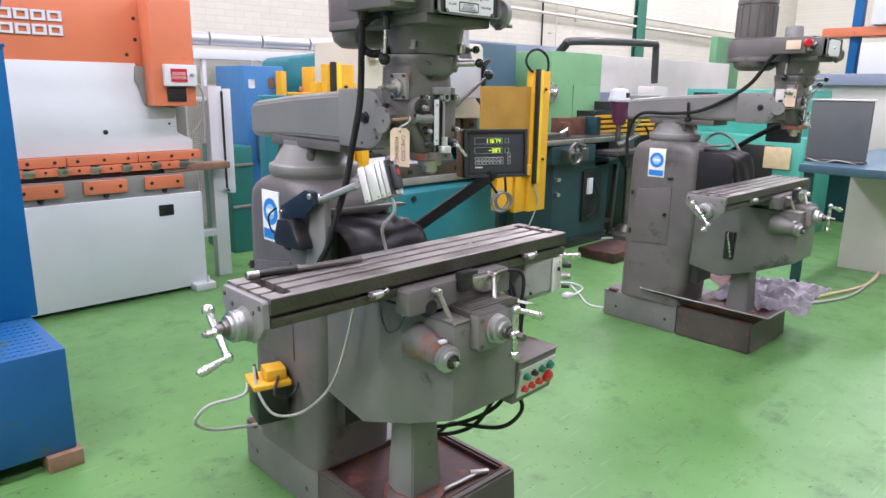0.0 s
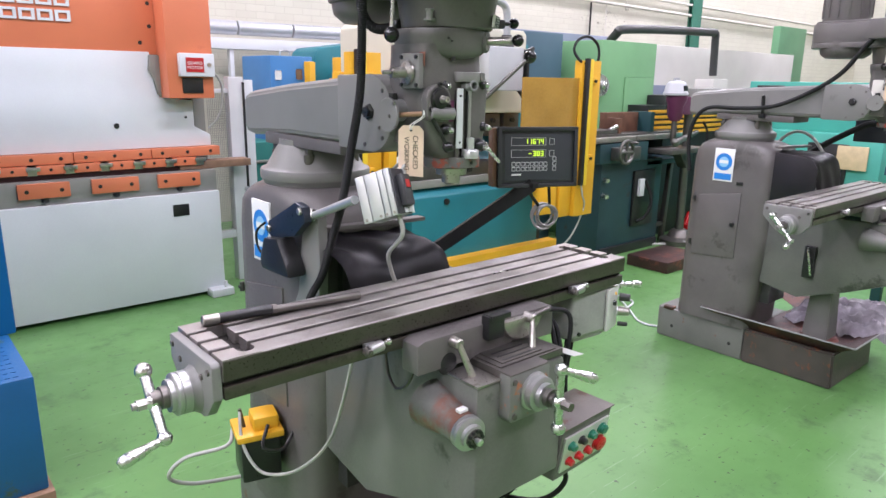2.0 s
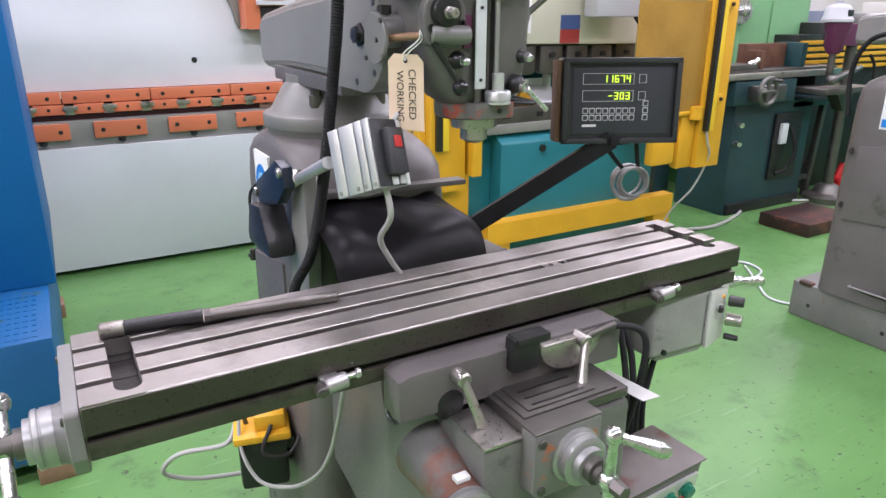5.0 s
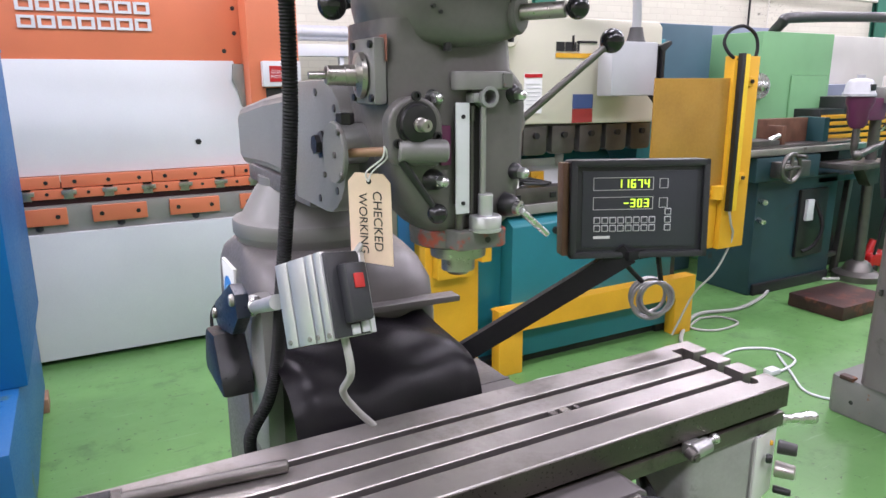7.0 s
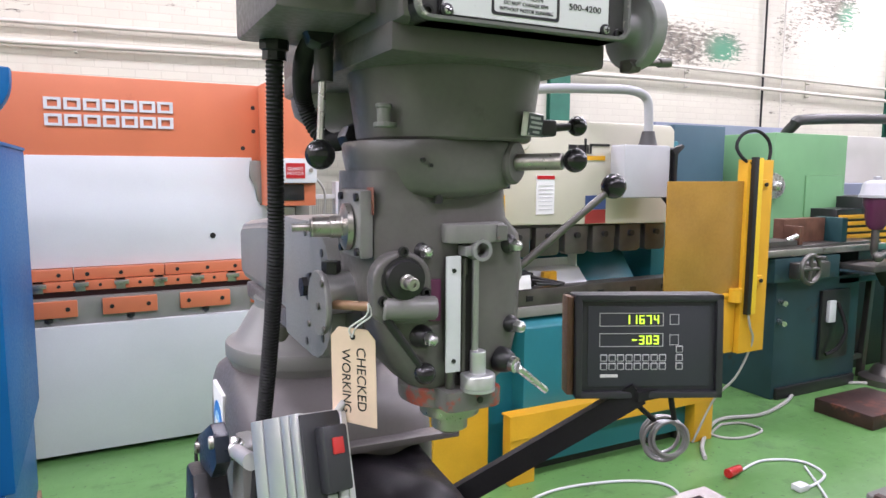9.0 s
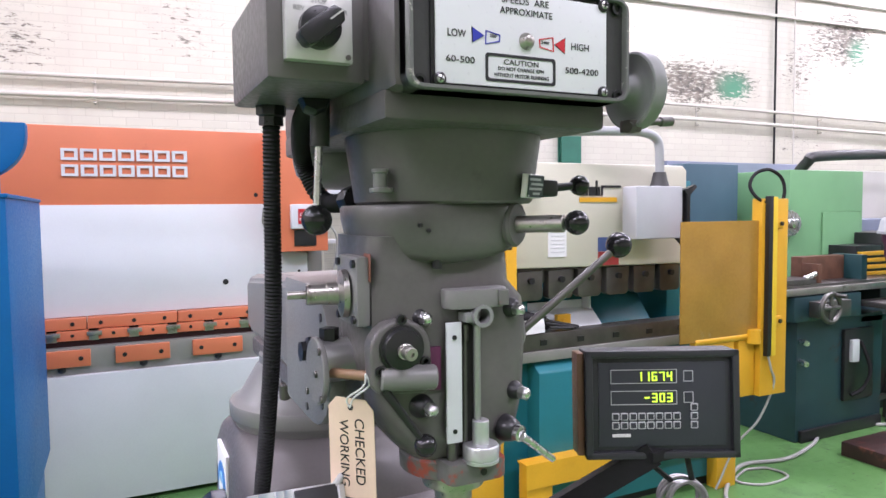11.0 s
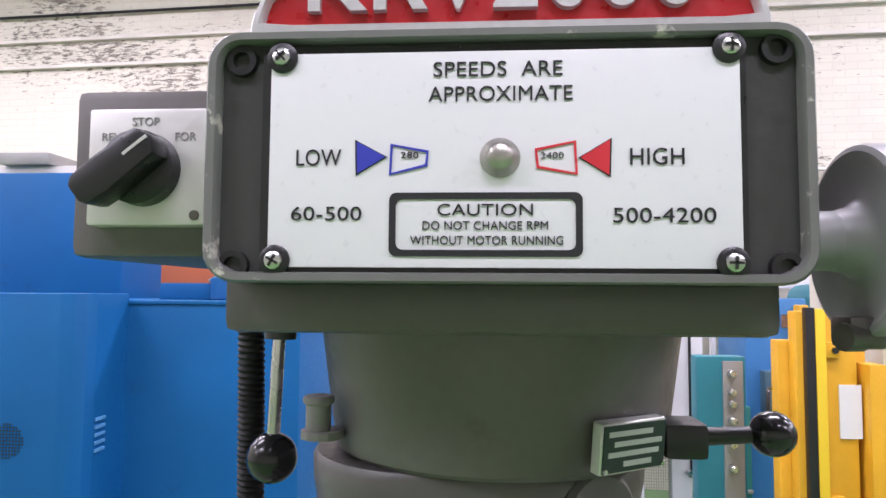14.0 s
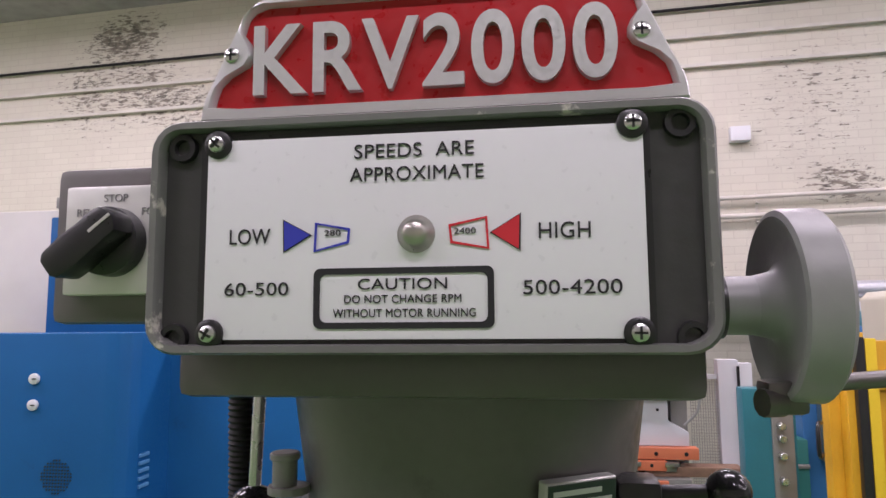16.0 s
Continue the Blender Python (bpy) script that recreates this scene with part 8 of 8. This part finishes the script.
def lathe():
    root = thing("surface_grinder", 6.4, 4.6, 0, "dark teal surface grinder with a rusty vice on its table", "machine")
    for nm, a, b, c, d, e, f, mm in (("base", 5.95, 6.95, 4.5, 5.0, 0.0, 0.9, GRINDER), ("saddle", 5.85, 6.6, 4.45, 5.0, 0.9, 1.08, GRINDER), ("apron_box", 6.0, 6.35, 4.36, 4.45, 0.93, 1.05, STEEL_DARK), ("plinth", 5.98, 6.92, 4.47, 4.5, 0.0, 0.09, BLACK), ("table", 5.6, 7.2, 4.5, 4.8, 1.08, 1.16, STEEL_DARK), ("rail", 5.6, 7.3, 4.45, 4.5, 1.09, 1.14, STEEL), ("panel", 6.45, 6.8, 4.47, 4.5, 0.25, 0.8, BLACK)):
        t = B()
        box(t, a, b, c, d, e, f, 0.012)
        part(nm, t, mm, root)
    t = B()
    box(t, 6.2, 6.7, 4.66, 4.75, 1.16, 1.345, 0.004)
    box(t, 6.2, 6.24, 4.52, 4.66, 1.16, 1.3, 0.004)
    part("vice", t, RUSTBOX, root, "rusty brown vice block")
    t = B()
    box(t, 6.7, 6.77, 4.52, 4.76, 1.16, 1.35, 0.004)
    part("end_stop", t, TEAL_DARK, root, "blue end plate")
    t = B()
    box(t, 5.7, 6.15, 4.5, 4.7, 1.161, 1.2, 0.006)
    part("magnetic_chuck", t, STEEL_DARK, root)
    t = B()
    rod(t, (6.05, 4.52, 1.2), (6.14, 4.5, 1.235), 0.018, n=12)
    part("chuck_lever", t, CHROME, root)
    t = B()
    c = Vector((6.03, 4.30, 1.016))
    pts = [c + Vector((0.1 * math.cos(a * 0.3491), 0, 0.1 * math.sin(a * 0.3491))) for a in range(19)]
    tube(t, pts, 0.017, 8, 2)
    rod(t, c + Vector((0.05, 0, 0.085)), c + Vector((0.05, -0.08, 0.085)), 0.014, n=12)
    rod(t, c, c + Vector((0, 0.2, 0)), 0.025)
    rod(t, c - Vector((0.1, 0, 0)), c + Vector((0.1, 0, 0)), 0.014)
    rod(t, c - Vector((0, 0, 0.1)), c + Vector((0, 0, 0.1)), 0.014)
    part("hand_wheel", t, LEVER, root, "spoked hand wheel")
    t = B()
    box(t, 6.5, 6.58, 4.44, 4.47, 0.55, 0.72, 0.006)
    part("label", t, WHITE, root)
    for z in (0.6, 0.75):
        t = B()
        rod(t, (5.99, 4.5, z), (5.95, 4.42, z), 0.02)
        part("lever", t, CHROME, root)
    t = B()
    tube(t, [(6.62, 4.46, 0.7), (6.65, 4.4, 0.5), (6.6, 4.42, 0.35), (6.5, 4.45, 0.3)], 0.015, 8)
    part("hose", t, BLACK_MATT, root)


RUSTBOX = mat("rusty_block", (0.13, 0.06, 0.035), 0.6, 0.2, 0.3, 9, 0.2, 90)
lathe()


def pillar_drill():
    root = thing("pillar_drill", 7.15, 4.37, 0, "floor standing pillar drill with maroon head and grey cover", "drill")
    t = B()
    turned(t, (7.17, 4.37, 0), (0, 0, 1), [(0.19, 0), (0.19, 0.05), (0.12, 0.08), (0.09, 0.14), (0.06, 0.16)], 28)
    part("base", t, STEEL_DARK, root, "dark round cast base")
    t = B()
    rod(t, (7.17, 4.37, 0.1), (7.12, 4.37, 1.55), 0.042, n=20)
    part("pillar", t, LEVER, root, "bare steel pillar")
    t = B()
    box(t, 6.62, 7.28, 4.2, 4.5, 0.965, 1.01, 0.008)
    tb = part("table", t, STEEL_DARK, root)
    t = B()
    prism(t, [(6.95, 0.965), (7.2, 0.965), (7.2, 0.82), (7.1, 0.8)], "y", 4.32, 4.42, 0.006)
    part("table_bracket", t, STEEL_DARK, tb)
    t = B()
    turned(t, (6.85, 4.35, 1.27), (0, 0, 1), [(0.045, 0), (0.07, 0.04), (0.075, 0.14), (0.1, 0.2), (0.1, 0.24)], 24)
    box(t, 6.85, 7.1, 4.28, 4.45, 1.33, 1.5, 0.015)
    hd = part("head", t, PURPLE, root, "maroon drill head")
    t = B()
    rod(t, (6.85, 4.35, 1.12), (6.85, 4.35, 1.28), 0.028, n=16)
    rod(t, (6.85, 4.35, 1.06), (6.85, 4.35, 1.13), 0.018, 0.03, n=16)
    part("chuck", t, STEEL_DARK, hd)
    t = B()
    turned(t, (6.84, 4.36, 1.515), (0, 0, 1), [(0.118, 0), (0.118, 0.02), (0.108, 0.03), (0.096, 0.1), (0.075, 0.125), (0.03, 0.135), (0.03, 0.16), (0, 0.162)], 28)
    pc = part("pulley_cover", t, PENDANT, root, "pale grey pulley cover")
    t = B()
    box(t, 6.81, 6.87, 4.252, 4.28, 1.555, 1.605, 0.004)
    part("label", t, BLACK, pc)
    t = B()
    box(t, 7.04, 7.5, 4.25, 4.5, 1.46, 1.58, 0.012)
    part("motor_bracket", t, BAREGREY, root)
    t = B()
    rod(t, (6.66, 4.2, 1.085), (7.05, 4.22, 1.165), 0.03, 0.022, n=16)
    ball(t, (6.65, 4.2, 1.083), 0.04)
    part("clamp_arm", t, LEVER, root)
    t = B()
    rod(t, (7.0, 4.25, 1.25), (7.02, 4.18, 1.36), 0.012)
    ball(t, (7.02, 4.18, 1.37), 0.03)
    part("feed_lever", t, CHROME, root)
    t = B()
    tube(t, [(7.3, 4.3, 1.25), (7.36, 4.28, 1.15), (7.36, 4.28, 0.9), (7.32, 4.3, 0.5), (7.3, 4.32, 0.2)], 0.012, 8)
    part("cable", t, BLACK_MATT, root)
    root = thing("steel_stand", 6.95, 4.6, 0, "dark painted angle iron machine stand", "stand")
    for x0, x1 in ((6.74, 6.86), (7.2, 7.14)):
        for y in (4.55, 4.85):
            t = B()
            prism(t, [(x0, 0.84), (x0 + 0.05, 0.84), (x1 + 0.05, 0.0), (x1, 0.0)], "y", y, y + 0.05, 0.003)
            part("leg", t, STEEL_DARK, root)
    t = B()
    box(t, 6.68, 7.28, 4.5, 4.95, 0.83, 0.88, 0.005)
    part("top_frame", t, SLATE, root)
    t = B()
    box(t, 6.8, 7.22, 4.56, 4.6, 0.16, 0.2, 0.004)
    part("stretcher", t, STEEL_DARK, root)
    root = thing("red_jack", 7.6, 4.47, 0, "small red trolley jack on the floor", "jack")
    t = B()
    box(t, 7.45, 7.75, 4.42, 4.58, 0.03, 0.16, 0.03, 3)
    part("jack_body", t, REDBTN, root)
    t = B()
    rod(t, (7.5, 4.5, 0.12), (7.58, 4.5, 0.26), 0.03)
    part("ram", t, REDBTN, root)
    for x in (7.5, 7.7):
        t = B()
        rod(t, (x, 4.42, 0.031), (x, 4.4, 0.031), 0.03, n=16)
        part("wheel", t, BLACK, root)
    t = B()
    box(t, 7.32, 8.6, 4.75, 5.15, 0.0, 1.5, 0.01)
    rk = single("tool_rack", t, BLACK, "dark rack with rows of yellow striped boxes", "rack")
    for k in range(5):
        t = B()
        box(t, 7.0, 8.5, 4.71, 4.75, 1.1 + 0.055 * k, 1.132 + 0.055 * k, 0.003)
        part("yellow_bar", t, YELLOW, rk)
    t = B()
    box(t, 6.98, 7.32, 4.75, 5.1, 1.06, 1.4, 0.006)
    part("rack_end", t, BLACK, rk)


pillar_drill()

# turquoise machines, desk with a grey panel, racking beyond the second mill
PLY = mat("pale_plywood", (0.6, 0.47, 0.28), 0.6, 0, 0.1, 14, 0.08, 60)
block_machine("turquoise_machine", "turquoise machine with black openings beyond the second mill", "machine", (("body", 8.4, 9.4, 3.0, 4.4, 0.0, 1.15, TURQ), ("upper", 8.6, 9.4, 3.1, 4.5, 1.15, 1.66, TURQ), ("opening", 8.38, 8.4, 3.3, 3.7, 0.5, 1.05, BLACK), ("box", 8.56, 8.6, 4.1, 4.4, 1.5, 1.62, BLACK), ("wood_panel", 8.355, 8.379, 3.11, 3.40, 0.80, 1.04, PLY)))
dk = block_machine("grey_desk", "dark desk carrying a large grey panel", "desk", (("top", 6.5, 9.0, 1.6, 2.4, 0.99, 1.06, SLATE), ("panel", 6.8, 6.86, 2.0, 2.46, 1.09, 1.57, PANELGREY := mat("grey_panel", (0.11, 0.12, 0.13), 0.55, 0, 0.06, 4, 0.05, 100)), ("panel_edge", 6.79, 6.87, 1.99, 2.47, 1.57, 1.585, OFFWHITE), ("plinth", 7.6, 9.0, 1.65, 2.3, 0.0, 0.99, OFFWHITE), ("panel_foot", 6.78, 6.9, 2.0, 2.46, 1.06, 1.09, STEEL_DARK), ("leg", 6.55, 6.62, 2.3, 2.37, 0.0, 0.99, TEAL_DARK)))
t = B()
tube(t, [(6.78, 2.43, 1.085), (6.77, 2.3, 1.06), (6.77, 2.2, 1.085), (6.77, 2.05, 1.065)], 0.006, 8)
part("cable", t, CABLE_GREY, dk)
block_machine("bench_machine", "long grey and white machine with blue trims", "machine", (("top", 9.8, 14.0, 2.0, 3.6, 1.72, 1.86, LILAC), ("casing", 9.9, 14.0, 2.1, 3.5, 0.9, 1.72, OFFWHITE), ("lower", 10.2, 14.0, 2.2, 3.4, 0.0, 0.9, TEAL_DARK)))
block_machine("pallet_racking", "orange pallet racking stacked with white and blue boxes", "racking", (("beam", 14.6, 15.2, 1.4, 5.0, 2.62, 2.78, ORANGE), ("upright", 14.7, 14.9, 4.4, 4.55, 0.0, 4.0, BLUE), ("beam_low", 14.6, 15.2, 1.4, 5.0, 1.3, 1.46, ORANGE), ("upright_b", 14.7, 14.9, 1.6, 1.75, 0.0, 4.0, BLUE), ("upper_box", 14.5, 15.6, 2.2, 4.2, 2.8, 4.0, WHITE), ("stacked_box", 14.5, 15.6, 2.4, 4.3, 1.5, 2.5, WHITE), ("low_box", 14.5, 15.6, 1.8, 3.6, 0.0, 1.2, OFFWHITE), ("blue_stripe", 14.45, 14.49, 2.9, 3.15, 1.5, 2.5, SIGNBLUE)))
block_machine("green_gantry", "pale green steel gantry crane", "crane", (("beam", 10.5, 11.0, -1.0, 4.6, 3.05, 3.4, GREEN), ("post", 10.6, 10.9, 2.1, 2.35, 0.0, 3.05, GREEN), ("post_b", 10.6, 10.9, -0.8, -0.55, 0.0, 3.05, GREEN)))

# machines in the gap behind the ram
BLUEGREY = mat("mid_blue_enamel", (0.035, 0.17, 0.4), 0.42, 0, 0.08, 4, 0.05, 110)
TEALG = mat("sea_green_enamel", (0.02, 0.16, 0.14), 0.45, 0, 0.1, 4, 0.05, 110)
bcab = block_machine("blue_cabinet", "mid blue machine cabinet with labels", "machine", (("body", 3.745, 4.18, 6.6, 7.2, 0.0, 1.815, BLUEGREY), ("label", 3.787, 3.848, 6.594, 6.599, 1.6, 1.685, PAPER), ("tag_plate", 4.0, 4.062, 6.594, 6.599, 1.605, 1.7, WOOD), ("side_box", 3.84, 4.0, 6.5, 6.6, 0.9, 1.3, SLATE)))
t = B()
tube(t, [(4.0, 6.9, 1.815), (4.0, 6.9, 1.86), (4.05, 6.9, 1.875), (4.1, 6.9, 1.86), (4.1, 6.9, 1.815)], 0.008, 8)
part("lifting_eye", t, CABLE_GREY, bcab)
tm = block_machine("teal_machine", "long teal machine with yellow guards behind", "machine", (("guard_a", 4.455, 4.65, 6.5, 6.7, 0.9, 1.82, YELLOW), ("guard_b", 4.657, 4.85, 6.45, 6.65, 0.9, 1.835, YELLOWB), ("shelf", 4.16, 4.45, 6.5, 6.8, 1.535, 1.565, YELLOW), ("post", 4.09, 4.155, 6.5, 6.8, 0.0, 1.77, YELLOW), ("switch_box", 4.98, 5.08, 6.4, 6.45, 1.72, 1.875, YELLOW), ("base", 4.3, 5.6, 6.5, 6.9, 0.0, 1.5, TEAL)))
t = B()
prism(t, [(4.38, 0.0), (4.38, 1.82), (4.4, 1.88), (4.45, 1.92), (5.4, 2.05), (6.0, 2.08), (6.0, 0.0)], "y", 6.9, 7.4, 0.015)
part("hood", t, TEAL, tm, "teal hood with a sloping top")
t = B()
box(t, 4.295, 4.335, 6.485, 6.5, 1.57, 1.62, 0.004)
part("switch", t, ORANGE, tm)
block_machine("teal_cabinet", "dark green teal cabinet with shelves", "cabinet", (("body", 3.5, 3.74, 6.5, 7.1, 0.0, 1.05, TEALG), ("shelf_edge", 3.5, 3.74, 6.48, 6.5, 0.86, 0.89, BAREGREY), ("shelf_edge_b", 3.5, 3.74, 6.48, 6.5, 0.45, 0.48, BAREGREY)))
wm = block_machine("white_press", "white press behind the blue machine", "machine", (("frame", -3.6, -0.35, 5.2, 6.6, 0.0, 2.55, OFFWHITE), ("lamp_box", -0.9, -0.6, 5.15, 5.5, 2.55, 2.62, BAREGREY)))
t = B()
for k, (x0, w) in enumerate(((-0.86, 0.05), (-0.78, 0.1), (-0.66, 0.1), (-0.54, 0.09))):
    box(t, x0, x0 + w, 5.185, 5.2, 2.15, 2.24)
part("maker_mark", t, SIGNBLUE, wm)

# ---- on the wall ----
W = pose(3.0, WALLY, 0, 0, 0, -4)


def on_wall(name, material, label, cat, fn, kind=""):
    t = B()
    fn(t)
    t.transform(W)
    return single(name, t, material, label, cat, kind=kind)


for u in (-2.98, 3.46, 9.43):
    on_wall("steel_stanchion", GREEN_DARK, "dark green painted steel stanchion on the wall", "stanchion", lambda t, u=u: prism(t, [(u - 0.135, 0.0), (u - 0.135, -0.02), (u - 0.012, -0.02), (u - 0.012, -0.07), (u - 0.135, -0.07), (u - 0.135, -0.09), (u + 0.135, -0.09), (u + 0.135, -0.07), (u + 0.012, -0.07), (u + 0.012, -0.02), (u + 0.135, -0.02), (u + 0.135, 0.0)], "z", 0, 5.5))
for z, r in ((3.025, 0.02), (2.85, 0.024)):
    on_wall("wall_pipe", PIPE, "cream painted pipe run along the wall", "pipe", lambda t, z=z, r=r: tube(t, [(-9, -0.06, z - 0.1), (-1, -0.06, z - 0.045), (4, -0.06, z + 0.02), (6, -0.06, z + 0.005), (9, -0.06, z - 0.06), (14, -0.06, z - 0.16)], r, 10, 3))
for u, z in ((-1.6, 2.975), (1.0, 3.0), (5.4, 3.03), (7.6, 3.0)):
    on_wall("pipe_bracket", PIPE, "small pipe bracket fixed to the wall", "bracket", lambda t, u=u, z=z: (box(t, u - 0.012, u + 0.012, -0.075, 0.0, z - 0.24, z - 0.225, 0.002), box(t, u - 0.012, u + 0.012, -0.012, 0.0, z - 0.24, z + 0.05, 0.002), box(t, u - 0.012, u + 0.012, -0.075, 0.0, z - 0.06, z - 0.045, 0.002)))
on_wall("drop_cable", BLACK_MATT, "black cable dropping down the wall", "cable", lambda t: rod(t, (6.73, -0.04, 1.5), (6.73, -0.04, 5.5), 0.014, n=8))
on_wall("drop_pipe", PIPE, "cream pipe dropping down the wall", "pipe", lambda t: rod(t, (7.07, -0.05, 2.0), (7.07, -0.05, 5.5), 0.01, n=8))
on_wall("duct", DUCT := mat("galvanised_duct", (0.5, 0.51, 0.53), 0.35, 0.4, 0.08, 3, 0.05, 60), "round galvanised duct low along the wall", "duct", lambda t: [rod(t, (0.4 + 0.62 * k, -0.3, 2.12), (1.0 + 0.62 * k, -0.3, 2.12), 0.075, n=18, ch=0.006) for k in range(5)])
on_wall("duct_shelf", WHITE, "white painted rail under the duct", "rail", lambda t: (box(t, 0.2, 3.7, -0.4, -0.2, 1.9, 2.01, 0.004), box(t, 0.9, 0.94, -0.38, -0.3, 0, 1.9), box(t, 3.4, 3.44, -0.38, -0.3, 0, 1.9)))
for z in (4.6, 4.3):
    on_wall("wall_ledge", PIPE, "cream painted cable ledge along the upper wall", "ledge", lambda t, z=z: box(t, -9, 14, -0.06, 0.0, z, z + 0.035, 0.004))
on_wall("upper_cable", BLACK_MATT, "black cable along the upper wall", "cable", lambda t: rod(t, (-9, -0.05, 4.9), (14, -0.05, 4.9), 0.016, n=8))
on_wall("junction_box", WHITE, "small white junction box on the wall", "junction box", lambda t: box(t, 0.79, 0.97, -0.1, 0.0, 3.54, 3.68, 0.008))

# ---- on the floor ----
def floor_cable(pts, r, material, label):
    t = B()
    tube(t, [(x, y, r + 0.001 if len(p) == 0 else p[0]) for x, y, *p in pts], r, 8)
    return single("floor_cable", t, material, label, "cable", "loose floor cables")


floor_cable([(5.1, 3.62), (4.92, 3.4), (4.77, 3.22), (4.78, 3.1), (4.86, 3.06)], 0.007, WHITE, "thin white flex lying on the floor by the second mill")
floor_cable([(3.2, 3.9), (3.6, 4.02), (4.0, 3.95), (4.2, 3.8), (4.1, 3.6), (3.8, 3.5), (3.5, 3.55)], 0.008, WHITE, "loose white cable looped on the green floor")
floor_cable([(4.7, 3.74), (4.95, 3.78), (5.14, 3.67), (5.1, 3.5), (4.9, 3.44), (4.83, 3.46)], 0.008, WHITE, "loose white cable with a plug on the floor")
floor_cable([(4.66, 3.95), (4.8, 4.1), (5.1, 4.3), (5.3, 4.36), (5.6, 4.3), (6.0, 4.4), (6.5, 4.6), (7.0, 4.4), (7.6, 4.0)], 0.013, CABLE_GREY, "thick grey hose snaking over the floor")
floor_cable([(5.2, 4.3), (5.0, 4.2), (5.1, 4.08), (5.35, 4.1), (5.35, 4.25), (5.2, 4.3)], 0.008, CABLE_GREY, "grey cable loop on the floor by the barrier")
floor_cable([(5.9, 2.2), (6.4, 2.05), (7.2, 1.9), (8.4, 2.1), (9.6, 2.3)], 0.012, PLY, "tan cable crossing the floor beyond the mill")
floor_cable([(6.0, 2.1), (6.6, 1.9), (7.6, 1.95), (9.0, 2.2)], 0.01, CABLE_GREY, "grey cable crossing the floor beyond the mill")
t = B()
rod(t, (4.58, 3.72, 0.028), (4.70, 3.74, 0.028), 0.027, 0.022, n=16, ch=0.003)
single("red_plug", t, REDBTN, "red industrial plug lying on the green floor", "plug")
t = B()
box(t, 4.78, 4.86, 3.42, 3.48, 0.0, 0.035, 0.01)
single("white_plug", t, WHITE, "white plug lying on the green floor", "plug")
t = B()
box(t, 6.02, 6.62, 3.78, 4.2, 0.0, 0.1, 0.01, 2)
single("dark_tray", t, RUST_DARK, "dark rusty metal tray on the floor", "tray")

# crumpled polythene in the second mill's tray
t = B()
nx, ny = 30, 26
g = []
for i in range(nx + 1):
    row = []
    for j in range(ny + 1):
        a, b = i / nx, j / ny
        x, y = 4.98 + 0.5 * a, 1.74 + 0.62 * b
        bulge = 0.1 * math.sin(math.pi * min(1, a * 1.1)) ** 0.6 * math.sin(math.pi * (0.08 + 0.9 * b)) ** 0.5 + 0.1 * a * (1 - b)
        row.append(t.verts.new((x, y + 0.02 * noise.noise(Vector((i * 0.4, j * 0.4, 9))), 0.235 + bulge + 0.05 * noise.noise(Vector((i * 0.33, j * 0.37, 0))) + 0.022 * noise.noise(Vector((i * 0.9, j * 0.8, 3))))))
    g.append(row)
for i in range(nx):
    for j in range(ny):
        t.faces.new((g[i][j], g[i + 1][j], g[i + 1][j + 1], g[i][j + 1]))
bmesh.ops.solidify(t, geom=t.faces[:], thickness=0.003)
single("polythene_sheet", t, POLY, "crumpled clear polythene lying in the chip tray", "polythene")

# lit battens under the roof
for lx, ly in LAMPS:
    r = thing("batten_light", lx, ly, 5.4, "long white fluorescent batten hung from the roof", "ceiling light", "roof lights")
    t = B()
    box(t, lx - 1.3, lx + 1.3, ly - 0.12, ly + 0.12, 5.42, 5.48, 0.01)
    part("batten", t, WHITE, r)
    t = B()
    for s in (-1.0, 1.0):
        rod(t, (lx + s, ly, 5.48), (lx + s, ly, 5.6), 0.01)
    part("hanger", t, STEEL, r)
    t = B()
    rod(t, (lx - 1.25, ly, 5.4), (lx + 1.25, ly, 5.4), 0.02)
    part("tube", t, LAMP_TUBE, r)
